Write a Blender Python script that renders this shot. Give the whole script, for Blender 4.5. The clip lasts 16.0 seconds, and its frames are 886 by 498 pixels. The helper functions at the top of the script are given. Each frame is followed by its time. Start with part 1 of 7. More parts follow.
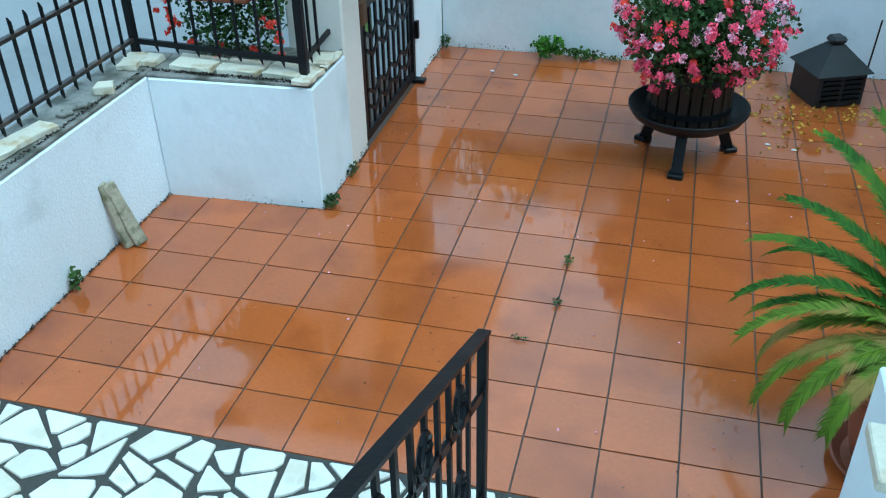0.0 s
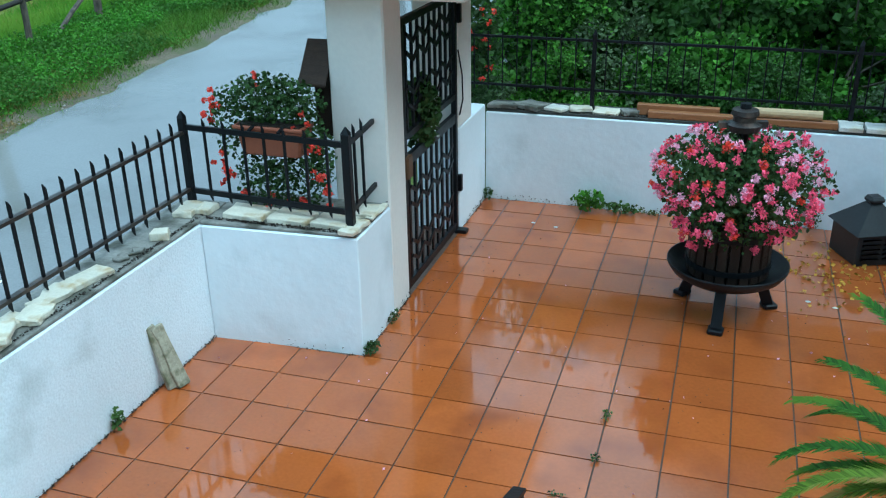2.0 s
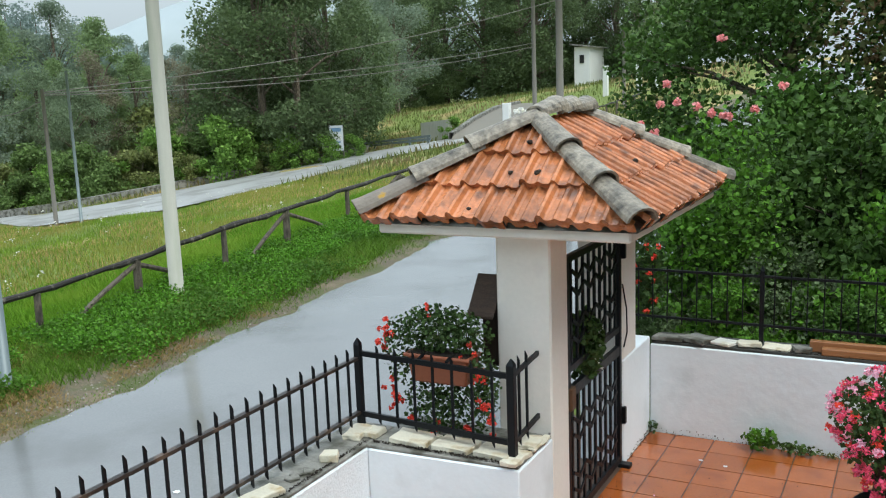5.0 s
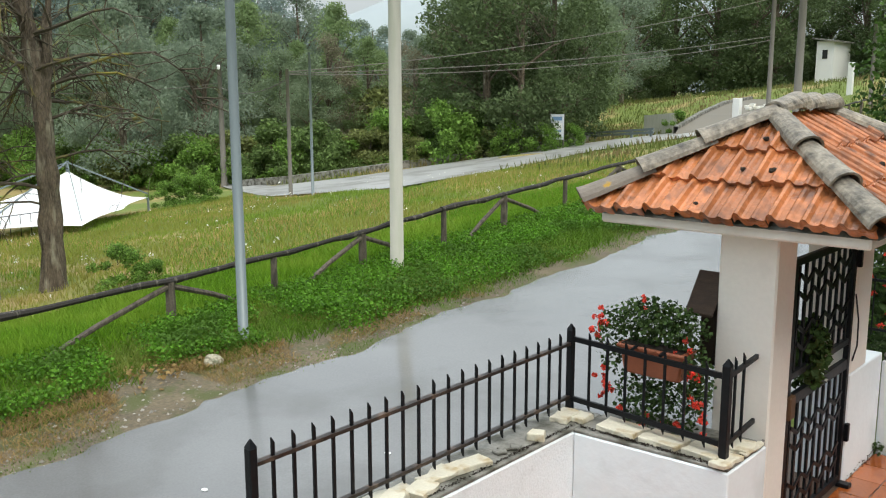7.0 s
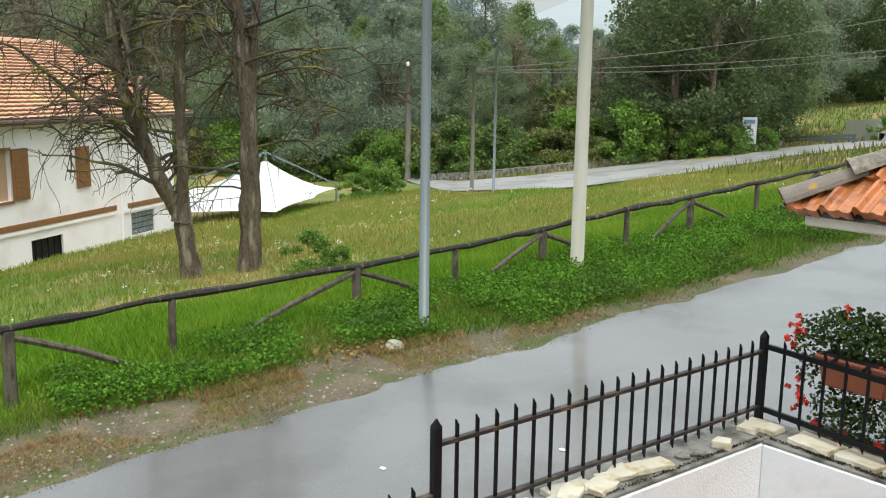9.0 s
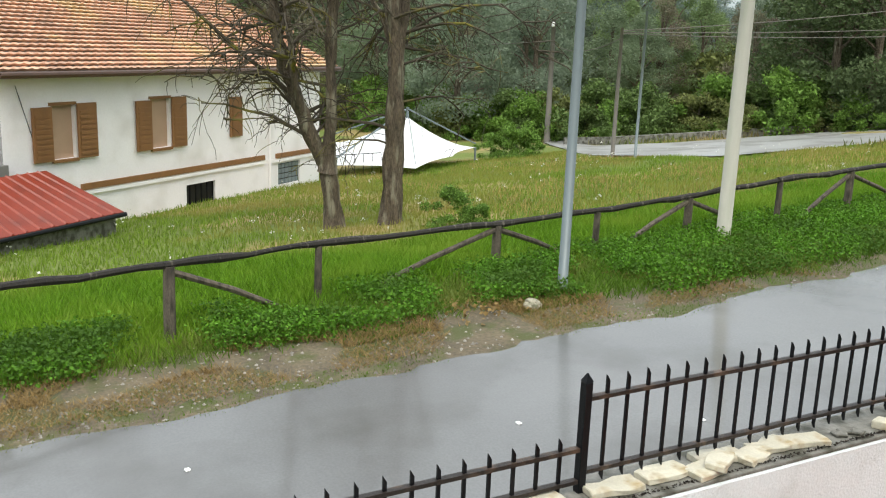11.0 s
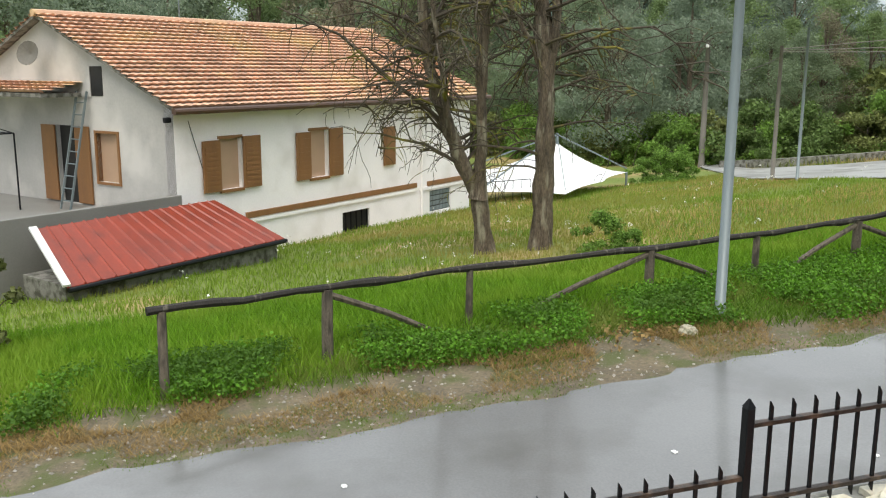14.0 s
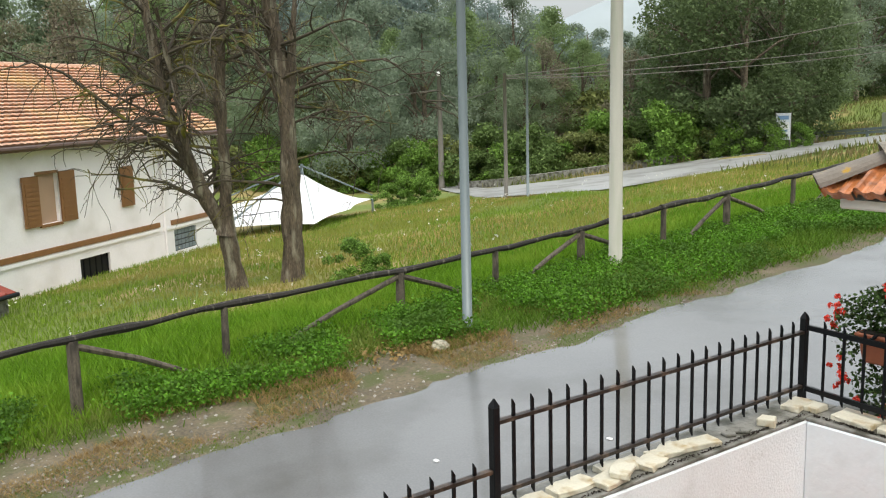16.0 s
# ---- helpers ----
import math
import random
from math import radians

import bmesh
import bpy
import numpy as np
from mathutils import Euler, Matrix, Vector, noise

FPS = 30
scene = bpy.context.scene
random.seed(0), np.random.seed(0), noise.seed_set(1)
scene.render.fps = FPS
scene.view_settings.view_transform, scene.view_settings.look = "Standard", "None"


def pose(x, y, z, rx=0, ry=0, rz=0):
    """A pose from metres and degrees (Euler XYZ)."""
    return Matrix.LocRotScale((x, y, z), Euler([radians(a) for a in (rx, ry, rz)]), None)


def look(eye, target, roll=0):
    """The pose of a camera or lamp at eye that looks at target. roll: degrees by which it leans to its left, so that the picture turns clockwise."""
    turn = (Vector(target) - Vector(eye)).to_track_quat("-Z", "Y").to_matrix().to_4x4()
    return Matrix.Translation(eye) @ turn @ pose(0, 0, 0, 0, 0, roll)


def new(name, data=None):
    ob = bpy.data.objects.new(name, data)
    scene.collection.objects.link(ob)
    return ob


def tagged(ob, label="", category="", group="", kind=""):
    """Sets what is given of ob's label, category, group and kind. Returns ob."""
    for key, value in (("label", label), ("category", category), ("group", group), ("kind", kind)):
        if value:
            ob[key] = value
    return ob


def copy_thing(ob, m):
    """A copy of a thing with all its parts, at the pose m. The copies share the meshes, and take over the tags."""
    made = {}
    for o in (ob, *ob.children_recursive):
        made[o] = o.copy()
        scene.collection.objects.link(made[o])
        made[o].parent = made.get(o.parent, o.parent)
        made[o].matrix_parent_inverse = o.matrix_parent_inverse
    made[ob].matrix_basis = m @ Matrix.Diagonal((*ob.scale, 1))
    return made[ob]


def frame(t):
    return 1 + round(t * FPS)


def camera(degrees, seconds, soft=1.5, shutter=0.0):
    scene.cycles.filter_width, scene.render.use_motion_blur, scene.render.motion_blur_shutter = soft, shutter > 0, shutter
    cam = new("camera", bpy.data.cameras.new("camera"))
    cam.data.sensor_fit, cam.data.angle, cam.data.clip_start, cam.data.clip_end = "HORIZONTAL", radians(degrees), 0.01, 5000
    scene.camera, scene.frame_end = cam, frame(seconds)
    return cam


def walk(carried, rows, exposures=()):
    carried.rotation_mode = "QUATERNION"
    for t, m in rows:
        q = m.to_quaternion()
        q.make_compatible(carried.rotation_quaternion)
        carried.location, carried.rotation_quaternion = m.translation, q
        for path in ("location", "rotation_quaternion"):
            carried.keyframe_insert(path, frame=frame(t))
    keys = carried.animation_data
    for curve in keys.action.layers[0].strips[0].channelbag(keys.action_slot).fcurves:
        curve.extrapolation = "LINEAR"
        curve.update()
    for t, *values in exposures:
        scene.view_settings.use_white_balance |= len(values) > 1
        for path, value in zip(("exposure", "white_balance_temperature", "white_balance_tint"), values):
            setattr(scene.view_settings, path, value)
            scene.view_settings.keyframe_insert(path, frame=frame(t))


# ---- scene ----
cam = camera(52.0, 16.0, 1.15)
PATH = [
    (0, (1.751, -4.183, 2.829), (1.311, -2.56, 1.746), -1.1),
    (0.5, (1.722, -4.199, 2.858), (1.198, -2.574, 1.816), -1.1),
    (1, (1.747, -4.214, 2.868), (1.165, -2.552, 1.919), -1.3),
    (1.5, (1.761, -4.215, 2.886), (1.189, -2.519, 1.993), -1.1),
    (2, (1.774, -4.224, 2.904), (1.211, -2.483, 2.098), -1.0),
    (2.5, (1.792, -4.249, 2.928), (1.202, -2.472, 2.224), -1.3),
    (3, (1.811, -4.265, 2.957), (1.154, -2.481, 2.337), -1.8),
    (3.2, (1.804, -4.271, 2.967), (1.122, -2.484, 2.383), -2.0),
    (5.3, (1.805, -4.384, 3.017), (0.823, -2.671, 2.701), -1.7),
    (5.5, (1.814, -4.414, 2.998), (0.792, -2.723, 2.692), -1.4),
    (6, (1.811, -4.419, 3.025), (0.677, -2.801, 2.715), -1.3),
    (6.5, (1.823, -4.451, 3.02), (0.593, -2.909, 2.691), -1.0),
    (7, (1.814, -4.478, 3.011), (0.51, -3.003, 2.659), -0.1),
    (7.5, (1.805, -4.504, 2.998), (0.417, -3.107, 2.65), 0.3),
    (8, (1.788, -4.515, 2.991), (0.341, -3.179, 2.64), 0.6),
    (8.5, (1.781, -4.539, 2.984), (0.272, -3.274, 2.632), 0.2),
    (9, (1.774, -4.554, 2.967), (0.209, -3.36, 2.611), 0.8),
    (9.2, (1.769, -4.569, 2.965), (0.189, -3.402, 2.588), 0.8),
    (11.3, (1.693, -4.666, 2.88), (-0.031, -3.75, 2.447), 2.5),
    (11.5, (1.683, -4.663, 2.87), (-0.053, -3.764, 2.449), 2.7),
    (12, (1.673, -4.695, 2.879), (-0.103, -3.877, 2.463), 2.2),
    (12.5, (1.665, -4.7, 2.874), (-0.16, -3.989, 2.47), 1.9),
    (13, (1.664, -4.692, 2.871), (-0.198, -4.067, 2.498), 1.9),
    (13.5, (1.692, -4.692, 2.879), (-0.173, -4.071, 2.512), 1.6),
    (14, (1.739, -4.701, 2.879), (-0.111, -4.051, 2.487), 0.2),
    (14.5, (1.788, -4.724, 2.888), (-0.052, -4.04, 2.505), -0.2),
    (15, (1.861, -4.765, 2.907), (0.026, -4.057, 2.543), -0.9),
    (15.5, (1.898, -4.773, 2.923), (0.116, -3.922, 2.609), -0.9),
    (16, (1.955, -4.802, 2.924), (0.343, -3.667, 2.589), -1.5),
]
walk(cam, [(t, look(eye, target, roll)) for t, eye, target, roll in PATH],
     exposures=[(0, 0.10, 4700, -15), (2.5, 0.10, 4880, -13), (5.5, 0.20, 6400, 5), (9, 0.20, 6800, 7), (16, 0.20, 6900, 9)])

# ---- light: an overcast, rainy sky ----
world = bpy.data.worlds.new("overcast_sky")
scene.world = world
world.use_nodes = True
wn = world.node_tree
wn.nodes.clear()
sky = wn.nodes.new("ShaderNodeTexSky")
sky.sky_type, sky.sun_disc = "NISHITA", False
sky.sun_elevation, sky.sun_rotation = radians(58.6), radians(110.6)
sky.air_density, sky.dust_density = 1.5, 6.0
cloud = wn.nodes.new("ShaderNodeMix")
cloud.data_type = "RGBA"
cloud.inputs[0].default_value = 0.75
cloud.inputs[7].default_value = (8.2, 9.0, 9.8, 1)
wbg = wn.nodes.new("ShaderNodeBackground")
wbg.inputs["Strength"].default_value = 0.15
wout = wn.nodes.new("ShaderNodeOutputWorld")
wn.links.new(sky.outputs[0], cloud.inputs[6])
# an overcast sky is about three times as bright overhead as at the horizon
wtc = wn.nodes.new("ShaderNodeTexCoord")
wxyz = wn.nodes.new("ShaderNodeSeparateXYZ")
wgrad = wn.nodes.new("ShaderNodeMapRange")
wgrad.inputs[1].default_value, wgrad.inputs[2].default_value = 0.0, 1.0
wgrad.inputs[3].default_value, wgrad.inputs[4].default_value = 0.46, 1.35
wmul = wn.nodes.new("ShaderNodeMix")
wmul.data_type, wmul.blend_type = "RGBA", "MULTIPLY"
wmul.inputs[0].default_value = 1.0
wn.links.new(wtc.outputs["Generated"], wxyz.inputs[0])
wn.links.new(wxyz.outputs[2], wgrad.inputs[0])
wn.links.new(cloud.outputs[2], wmul.inputs[6])
wn.links.new(wgrad.outputs[0], wmul.inputs[7])
wn.links.new(wmul.outputs[2], wbg.inputs[0])
wn.links.new(wbg.outputs[0], wout.inputs[0])
sun_lamp = new("sun", bpy.data.lights.new("sun", "SUN"))
sun_lamp.data.energy, sun_lamp.data.angle = 1.3, radians(25)
sun_lamp.data.color = (1.0, 0.98, 0.95)
sun_lamp.matrix_world = look((8, -3, 14), (0, 0, 0))


# ---- materials ----
def mat(name, base, var=0.15, scale=3.0, fine=60.0, fvar=0.12, rough=0.7, rvar=0.1, metal=0.0, bump=0.0, bscale=80.0,
        tint=None, tscale=1.5, tmin=0.5, tmax=0.65, rnd=0.0, island=0.0, coat=0.0, stretch=None, leaf=0.0, bdist=0.01, world_pos=False, puddle=None, gloss=0.5):
    m = bpy.data.materials.new(name)
    m.use_nodes = True
    nt = m.node_tree
    nt.nodes.clear()
    N, Lk = nt.nodes.new, nt.links.new
    out, bs = N("ShaderNodeOutputMaterial"), N("ShaderNodeBsdfPrincipled")
    tc = N("ShaderNodeTexCoord")
    src = tc.outputs["Object"]
    if world_pos:
        src = N("ShaderNodeNewGeometry").outputs["Position"]
    if stretch:
        mp = N("ShaderNodeMapping")
        mp.inputs["Scale"].default_value = stretch
        Lk(src, mp.inputs[0])
        src = mp.outputs[0]

    def noise_tex(sc, detail=4.0):
        n = N("ShaderNodeTexNoise")
        n.inputs["Scale"].default_value = sc
        n.inputs["Detail"].default_value = detail
        Lk(src, n.inputs["Vector"])
        return n.outputs[0]

    def maths(op, a, b):
        n = N("ShaderNodeMath")
        n.operation = op
        for k, v in enumerate((a, b)):
            if isinstance(v, (int, float)):
                n.inputs[k].default_value = v
            else:
                Lk(v, n.inputs[k])
        return n.outputs[0]

    big, small = noise_tex(scale), noise_tex(fine, 3.0)
    value = maths("ADD", 1.0, maths("MULTIPLY", maths("SUBTRACT", big, 0.5), 2.5 * var))
    value = maths("ADD", value, maths("MULTIPLY", maths("SUBTRACT", small, 0.5), 2.5 * fvar))
    if rnd:
        oi = N("ShaderNodeObjectInfo")
        value = maths("ADD", value, maths("MULTIPLY", maths("SUBTRACT", oi.outputs["Random"], 0.5), 2 * rnd))
    if island:
        ge = N("ShaderNodeNewGeometry")
        value = maths("ADD", value, maths("MULTIPLY", maths("SUBTRACT", ge.outputs["Random Per Island"], 0.5), 2 * island))
    hs = N("ShaderNodeMix")
    hs.data_type, hs.blend_type = "RGBA", "MULTIPLY"
    hs.inputs[0].default_value = 1.0
    hs.inputs[6].default_value = (*base, 1)
    cb = N("ShaderNodeCombineColor")
    for k in range(3):
        Lk(value, cb.inputs[k])
    Lk(cb.outputs[0], hs.inputs[7])
    colour = hs.outputs[2]
    if tint:
        mk = N("ShaderNodeMapRange")
        mk.inputs[1].default_value, mk.inputs[2].default_value = tmin, tmax
        Lk(noise_tex(tscale, 6.0), mk.inputs[0])
        mx = N("ShaderNodeMix")
        mx.data_type = "RGBA"
        Lk(mk.outputs[0], mx.inputs[0])
        Lk(colour, mx.inputs[6])
        mx.inputs[7].default_value = (*tint, 1)
        colour = mx.outputs[2]
    Lk(colour, bs.inputs["Base Color"])
    rr = maths("ADD", rough, maths("MULTIPLY", maths("SUBTRACT", big, 0.5), 3 * rvar))
    if puddle:
        pm = N("ShaderNodeMapRange")
        pm.inputs[1].default_value, pm.inputs[2].default_value = 0.46, 0.54
        pm.inputs[3].default_value, pm.inputs[4].default_value = puddle[1], puddle[2]
        Lk(noise_tex(puddle[0], 5.0), pm.inputs[0])
        rr = pm.outputs[0]
    Lk(rr, bs.inputs["Roughness"])
    bs.inputs["Metallic"].default_value = metal
    if coat:
        bs.inputs["Coat Weight"].default_value = coat
        bs.inputs["Coat Roughness"].default_value = 0.08
    if bump:
        b = N("ShaderNodeBump")
        b.inputs["Strength"].default_value = bump
        b.inputs["Distance"].default_value = bdist
        Lk(noise_tex(bscale, 4.0), b.inputs["Height"])
        Lk(b.outputs[0], bs.inputs["Normal"])
    shader = bs.outputs[0]
    bs.inputs["Specular IOR Level"].default_value = gloss
    if leaf:
        tr = N("ShaderNodeBsdfTranslucent")
        Lk(colour, tr.inputs[0])
        ms = N("ShaderNodeMixShader")
        ms.inputs[0].default_value = leaf
        Lk(shader, ms.inputs[1])
        Lk(tr.outputs[0], ms.inputs[2])
        shader = ms.outputs[0]
    Lk(shader, out.inputs[0])
    return m


M_WALL = mat("white_wall_paint", (0.80, 0.86, 0.90), 0.06, 1.8, 30, 0.03, 0.75, bump=0.22, bscale=9, bdist=0.03, tint=(0.60, 0.66, 0.68), tscale=2.0, tmin=0.56, tmax=0.85)
M_RENDER = mat("rough_white_render", (0.80, 0.85, 0.89), 0.08, 2.0, 90, 0.12, 0.85, bump=0.5, bscale=60, bdist=0.012, tint=(0.5, 0.54, 0.54), tscale=2.6, tmin=0.57, tmax=0.85)
M_PILLAR = mat("cream_pillar_paint", (0.78, 0.745, 0.69), 0.06, 1.5, 30, 0.04, 0.75, bump=0.2, bscale=30, tint=(0.55, 0.53, 0.5), tscale=2.2, tmin=0.6, tmax=0.9)
M_TILE = mat("wet_terracotta_tile", (0.37, 0.100, 0.022), 0.20, 1.3, 45, 0.14, 0.13, 0.10, bump=0.05, bscale=7, rnd=0.13, tint=(0.26, 0.066, 0.016), tscale=2.2, tmin=0.5, tmax=0.7, bdist=0.004, world_pos=True, puddle=(1.5, 0.03, 0.19), coat=0.55)
M_GROUT = mat("dark_wet_grout", (0.085, 0.052, 0.034), 0.25, 8, 90, 0.2, 0.45, bump=0.4)
M_FLAG = mat("white_flagstone", (0.72, 0.71, 0.66), 0.10, 5, 60, 0.08, 0.32, 0.12, bump=0.3, bscale=30, rnd=0.08, tint=(0.62, 0.58, 0.46), tscale=6)
M_MORTAR = mat("dark_mossy_mortar", (0.045, 0.045, 0.038), 0.3, 10, 80, 0.25, 0.7, bump=0.6)
M_CONC = mat("mossy_concrete", (0.24, 0.235, 0.21), 0.3, 4, 50, 0.3, 0.7, bump=0.8, bscale=40, tint=(0.075, 0.073, 0.055), tscale=6, tmin=0.44, tmax=0.62)
M_SLAB = mat("cream_stone_slab", (0.66, 0.62, 0.50), 0.12, 9, 70, 0.10, 0.45, bump=0.4, bscale=40, rnd=0.12, tint=(0.42, 0.31, 0.15), tscale=9, tmin=0.55, tmax=0.72)
M_IRON = mat("black_iron_paint", (0.006, 0.007, 0.009), 0.3, 6, 60, 0.2, 0.42, 0.1, bump=0.15, bscale=60, gloss=0.22)
M_RUST = mat("rusty_iron_rail", (0.024, 0.017, 0.014), 0.4, 10, 70, 0.4, 0.45, bump=0.3, tint=(0.10, 0.065, 0.045), tscale=9, tmin=0.54, tmax=0.68)
M_STEEL = mat("galvanised_steel", (0.175, 0.215, 0.225), 0.12, 2, 30, 0.10, 0.45, 0.08, metal=0.2, stretch=(6, 6, 0.6))
M_POLE = mat("pale_concrete_pole", (0.42, 0.415, 0.355), 0.10, 2.5, 60, 0.07, 0.75, bump=0.2, stretch=(5, 5, 0.5), tint=(0.38, 0.39, 0.32), tscale=2)
M_GREYPOLE = mat("weathered_grey_pole", (0.16, 0.15, 0.13), 0.2, 3, 40, 0.15, 0.8, stretch=(5, 5, 0.5))
M_ROAD = mat("wet_grey_asphalt", (0.165, 0.165, 0.165), 0.26, 0.5, 45, 0.14, 0.20, 0.14, bump=0.10, bscale=120, bdist=0.004, tint=(0.105, 0.102, 0.095), tscale=0.7, tmin=0.5, tmax=0.72, puddle=(0.45, 0.08, 0.24), coat=0.5)
M_FARROAD = mat("pale_wet_road", (0.36, 0.36, 0.35), 0.16, 0.5, 20, 0.14, 0.4, 0.1, tint=(0.24, 0.235, 0.22), tscale=0.8, tmin=0.5, tmax=0.6)
M_RAMP = mat("tan_concrete_ramp", (0.18, 0.16, 0.125), 0.15, 0.8, 20, 0.1, 0.6)
M_SOIL = mat("grassy_ground", (0.14, 0.185, 0.035), 0.3, 0.6, 14, 0.3, 0.95, bump=0.7, bscale=12, bdist=0.04, tint=(0.32, 0.25, 0.10), tscale=0.35, tmin=0.5, tmax=0.62)
M_VERGE = mat("gravelly_verge", (0.135, 0.108, 0.068), 0.6, 2.0, 25, 0.6, 0.8, bump=0.8, bscale=45, bdist=0.02, tint=(0.085, 0.095, 0.030), tscale=2.4, tmin=0.47, tmax=0.60)
M_ROOF = mat("orange_roof_tile", (0.46, 0.165, 0.062), 0.42, 6, 40, 0.28, 0.26, 0.1, bump=0.4, bscale=30, rnd=0.26, tint=(0.16, 0.065, 0.034), tscale=8, tmin=0.49, tmax=0.70, coat=0.2)
M_RIDGE = mat("lichened_grey_ridge_tile", (0.27, 0.235, 0.185), 0.6, 7, 45, 0.5, 0.45, bump=0.8, bscale=35, rnd=0.3, tint=(0.06, 0.053, 0.042), tscale=13, tmin=0.46, tmax=0.74)
M_RIDGEY = mat("yellow_lichen_ridge_tile", (0.20, 0.17, 0.14), 0.35, 7, 50, 0.2, 0.65, bump=0.4, tint=(0.46, 0.27, 0.03), tscale=7, tmin=0.60, tmax=0.66)
M_HROOF = mat("house_roof_tile", (0.60, 0.355, 0.240), 0.2, 0.9, 30, 0.18, 0.6, island=0.25, tint=(0.68, 0.48, 0.25), tscale=0.7, tmin=0.5, tmax=0.72)
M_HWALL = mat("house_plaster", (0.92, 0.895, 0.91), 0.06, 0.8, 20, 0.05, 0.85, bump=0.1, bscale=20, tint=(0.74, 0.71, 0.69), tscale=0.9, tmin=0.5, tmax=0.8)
# greyer than M_HWALL, for the gable side
M_HGREY = mat("gable_grey", (0.44, 0.43, 0.41), 0.2, 0.9, 15, 0.08, 0.9, bump=0.1, tint=(0.60, 0.58, 0.55), tscale=0.6)
M_WOODBR = mat("brown_shutter_wood", (0.25, 0.12, 0.045), 0.2, 5, 60, 0.15, 0.55, stretch=(1, 1, 0.2))
M_WOODPALE = mat("tan_roller_blind", (0.46, 0.31, 0.21), 0.08, 3, 30, 0.06, 0.6)
M_REDMETAL = mat("red_corrugated_metal", (0.26, 0.036, 0.015), 0.25, 1.6, 20, 0.2, 0.40, 0.08, tint=(0.15, 0.025, 0.014), tscale=2.5, tmin=0.5, tmax=0.75)
M_GUTTER = mat("dark_brown_gutter", (0.085, 0.045, 0.03), 0.2, 3, 30, 0.1, 0.45)
M_OLDSLAB = mat("mossy_old_stone", (0.37, 0.34, 0.25), 0.3, 9, 70, 0.3, 0.6, bump=0.6, bscale=50, tint=(0.13, 0.13, 0.07), tscale=14, tmin=0.5, tmax=0.66)
M_TENT = mat("white_tent_fabric", (0.90, 0.91, 0.92), 0.02, 0.6, 20, 0.02, 0.55, leaf=0.1)
M_RAILWOOD = mat("dark_weathered_rail_wood", (0.026, 0.022, 0.018), 0.7, 9, 50, 0.6, 0.75, bump=0.8, bscale=25, rnd=0.2, stretch=(3, 3, 1), tint=(0.14, 0.125, 0.10), tscale=4, tmin=0.58, tmax=0.68)
M_LIDWOOD = mat("wet_brown_lid_wood", (0.055, 0.035, 0.024), 0.4, 8, 50, 0.4, 0.5, bump=0.5, stretch=(1, 4, 4), gloss=0.3)
M_POSTWOOD = mat("grey_brown_post_wood", (0.13, 0.108, 0.083), 0.5, 6, 40, 0.6, 0.8, bump=0.8, bscale=25, rnd=0.2, stretch=(3, 3, 0.8), tint=(0.05, 0.042, 0.034), tscale=5, tmin=0.5, tmax=0.65)
M_GRAVEL = mat("pale_gravel", (0.30, 0.28, 0.245), 0.2, 6, 50, 0.2, 0.8, island=0.3)
M_TERRACE = mat("wet_terrace_concrete", (0.22, 0.215, 0.20), 0.15, 1.0, 25, 0.1, 0.45, 0.1)
M_BARK = mat("rough_grey_bark", (0.125, 0.098, 0.068), 0.7, 5, 26, 0.8, 0.9, bump=1.0, bscale=14, bdist=0.08, stretch=(2, 2, 0.45), tint=(0.31, 0.285, 0.21), tscale=3.2, tmin=0.54, tmax=0.68)
M_TWIG = mat("mossy_twig_bark", (0.065, 0.053, 0.036), 0.3, 4, 20, 0.3, 0.9, tint=(0.20, 0.18, 0.035), tscale=1.6, tmin=0.54, tmax=0.66)
M_STAVE = mat("dark_wet_barrel_wood", (0.026, 0.017, 0.012), 0.3, 8, 60, 0.3, 0.5, bump=0.5, stretch=(4, 4, 0.6), rnd=0.2, gloss=0.25)
M_TERRA = mat("terracotta_pot", (0.29, 0.095, 0.048), 0.2, 5, 50, 0.1, 0.5, bump=0.1)
M_EARTH = mat("dark_potting_soil", (0.025, 0.018, 0.012), 0.4, 20, 80, 0.4, 0.9, bump=1.0, bscale=40, bdist=0.02)
M_TIN = mat("dark_tin_chimney_cap", (0.024, 0.026, 0.028), 0.25, 6, 50, 0.2, 0.42, 0.1, metal=0.2, gloss=0.3)
# Near-black panel colour that stands in for the shade inside openings.
M_DARK = mat("opening_shade_panel", (0.012, 0.012, 0.012), 0.1, 3, 30, 0.1, 0.6)
M_GLASSB = mat("glass_block", (0.20, 0.24, 0.26), 0.2, 3, 20, 0.1, 0.15)
M_WHITE = mat("white_paint", (0.78, 0.78, 0.77), 0.04, 3, 40, 0.03, 0.5)
M_BLUE = mat("faded_blue_print", (0.16, 0.28, 0.45), 0.15, 4, 40, 0.1, 0.5)
M_PAPER = mat("pale_printed_panel", (0.66, 0.70, 0.74), 0.08, 6, 40, 0.05, 0.45)
M_BRASS = mat("rusty_brown_lock", (0.10, 0.05, 0.022), 0.3, 20, 80, 0.2, 0.55)


def leafmat(name, base, island=0.45, rough=0.6, leaf=0.3, tint=None, ts=0.8, tmin=0.5, tmax=0.6, gloss=0.22):
    return mat(name, base, 0.2, 0.8, 20, 0.1, rough, 0.05, island=island, leaf=leaf, tint=tint, tscale=ts, tmin=tmin, tmax=tmax, gloss=gloss)


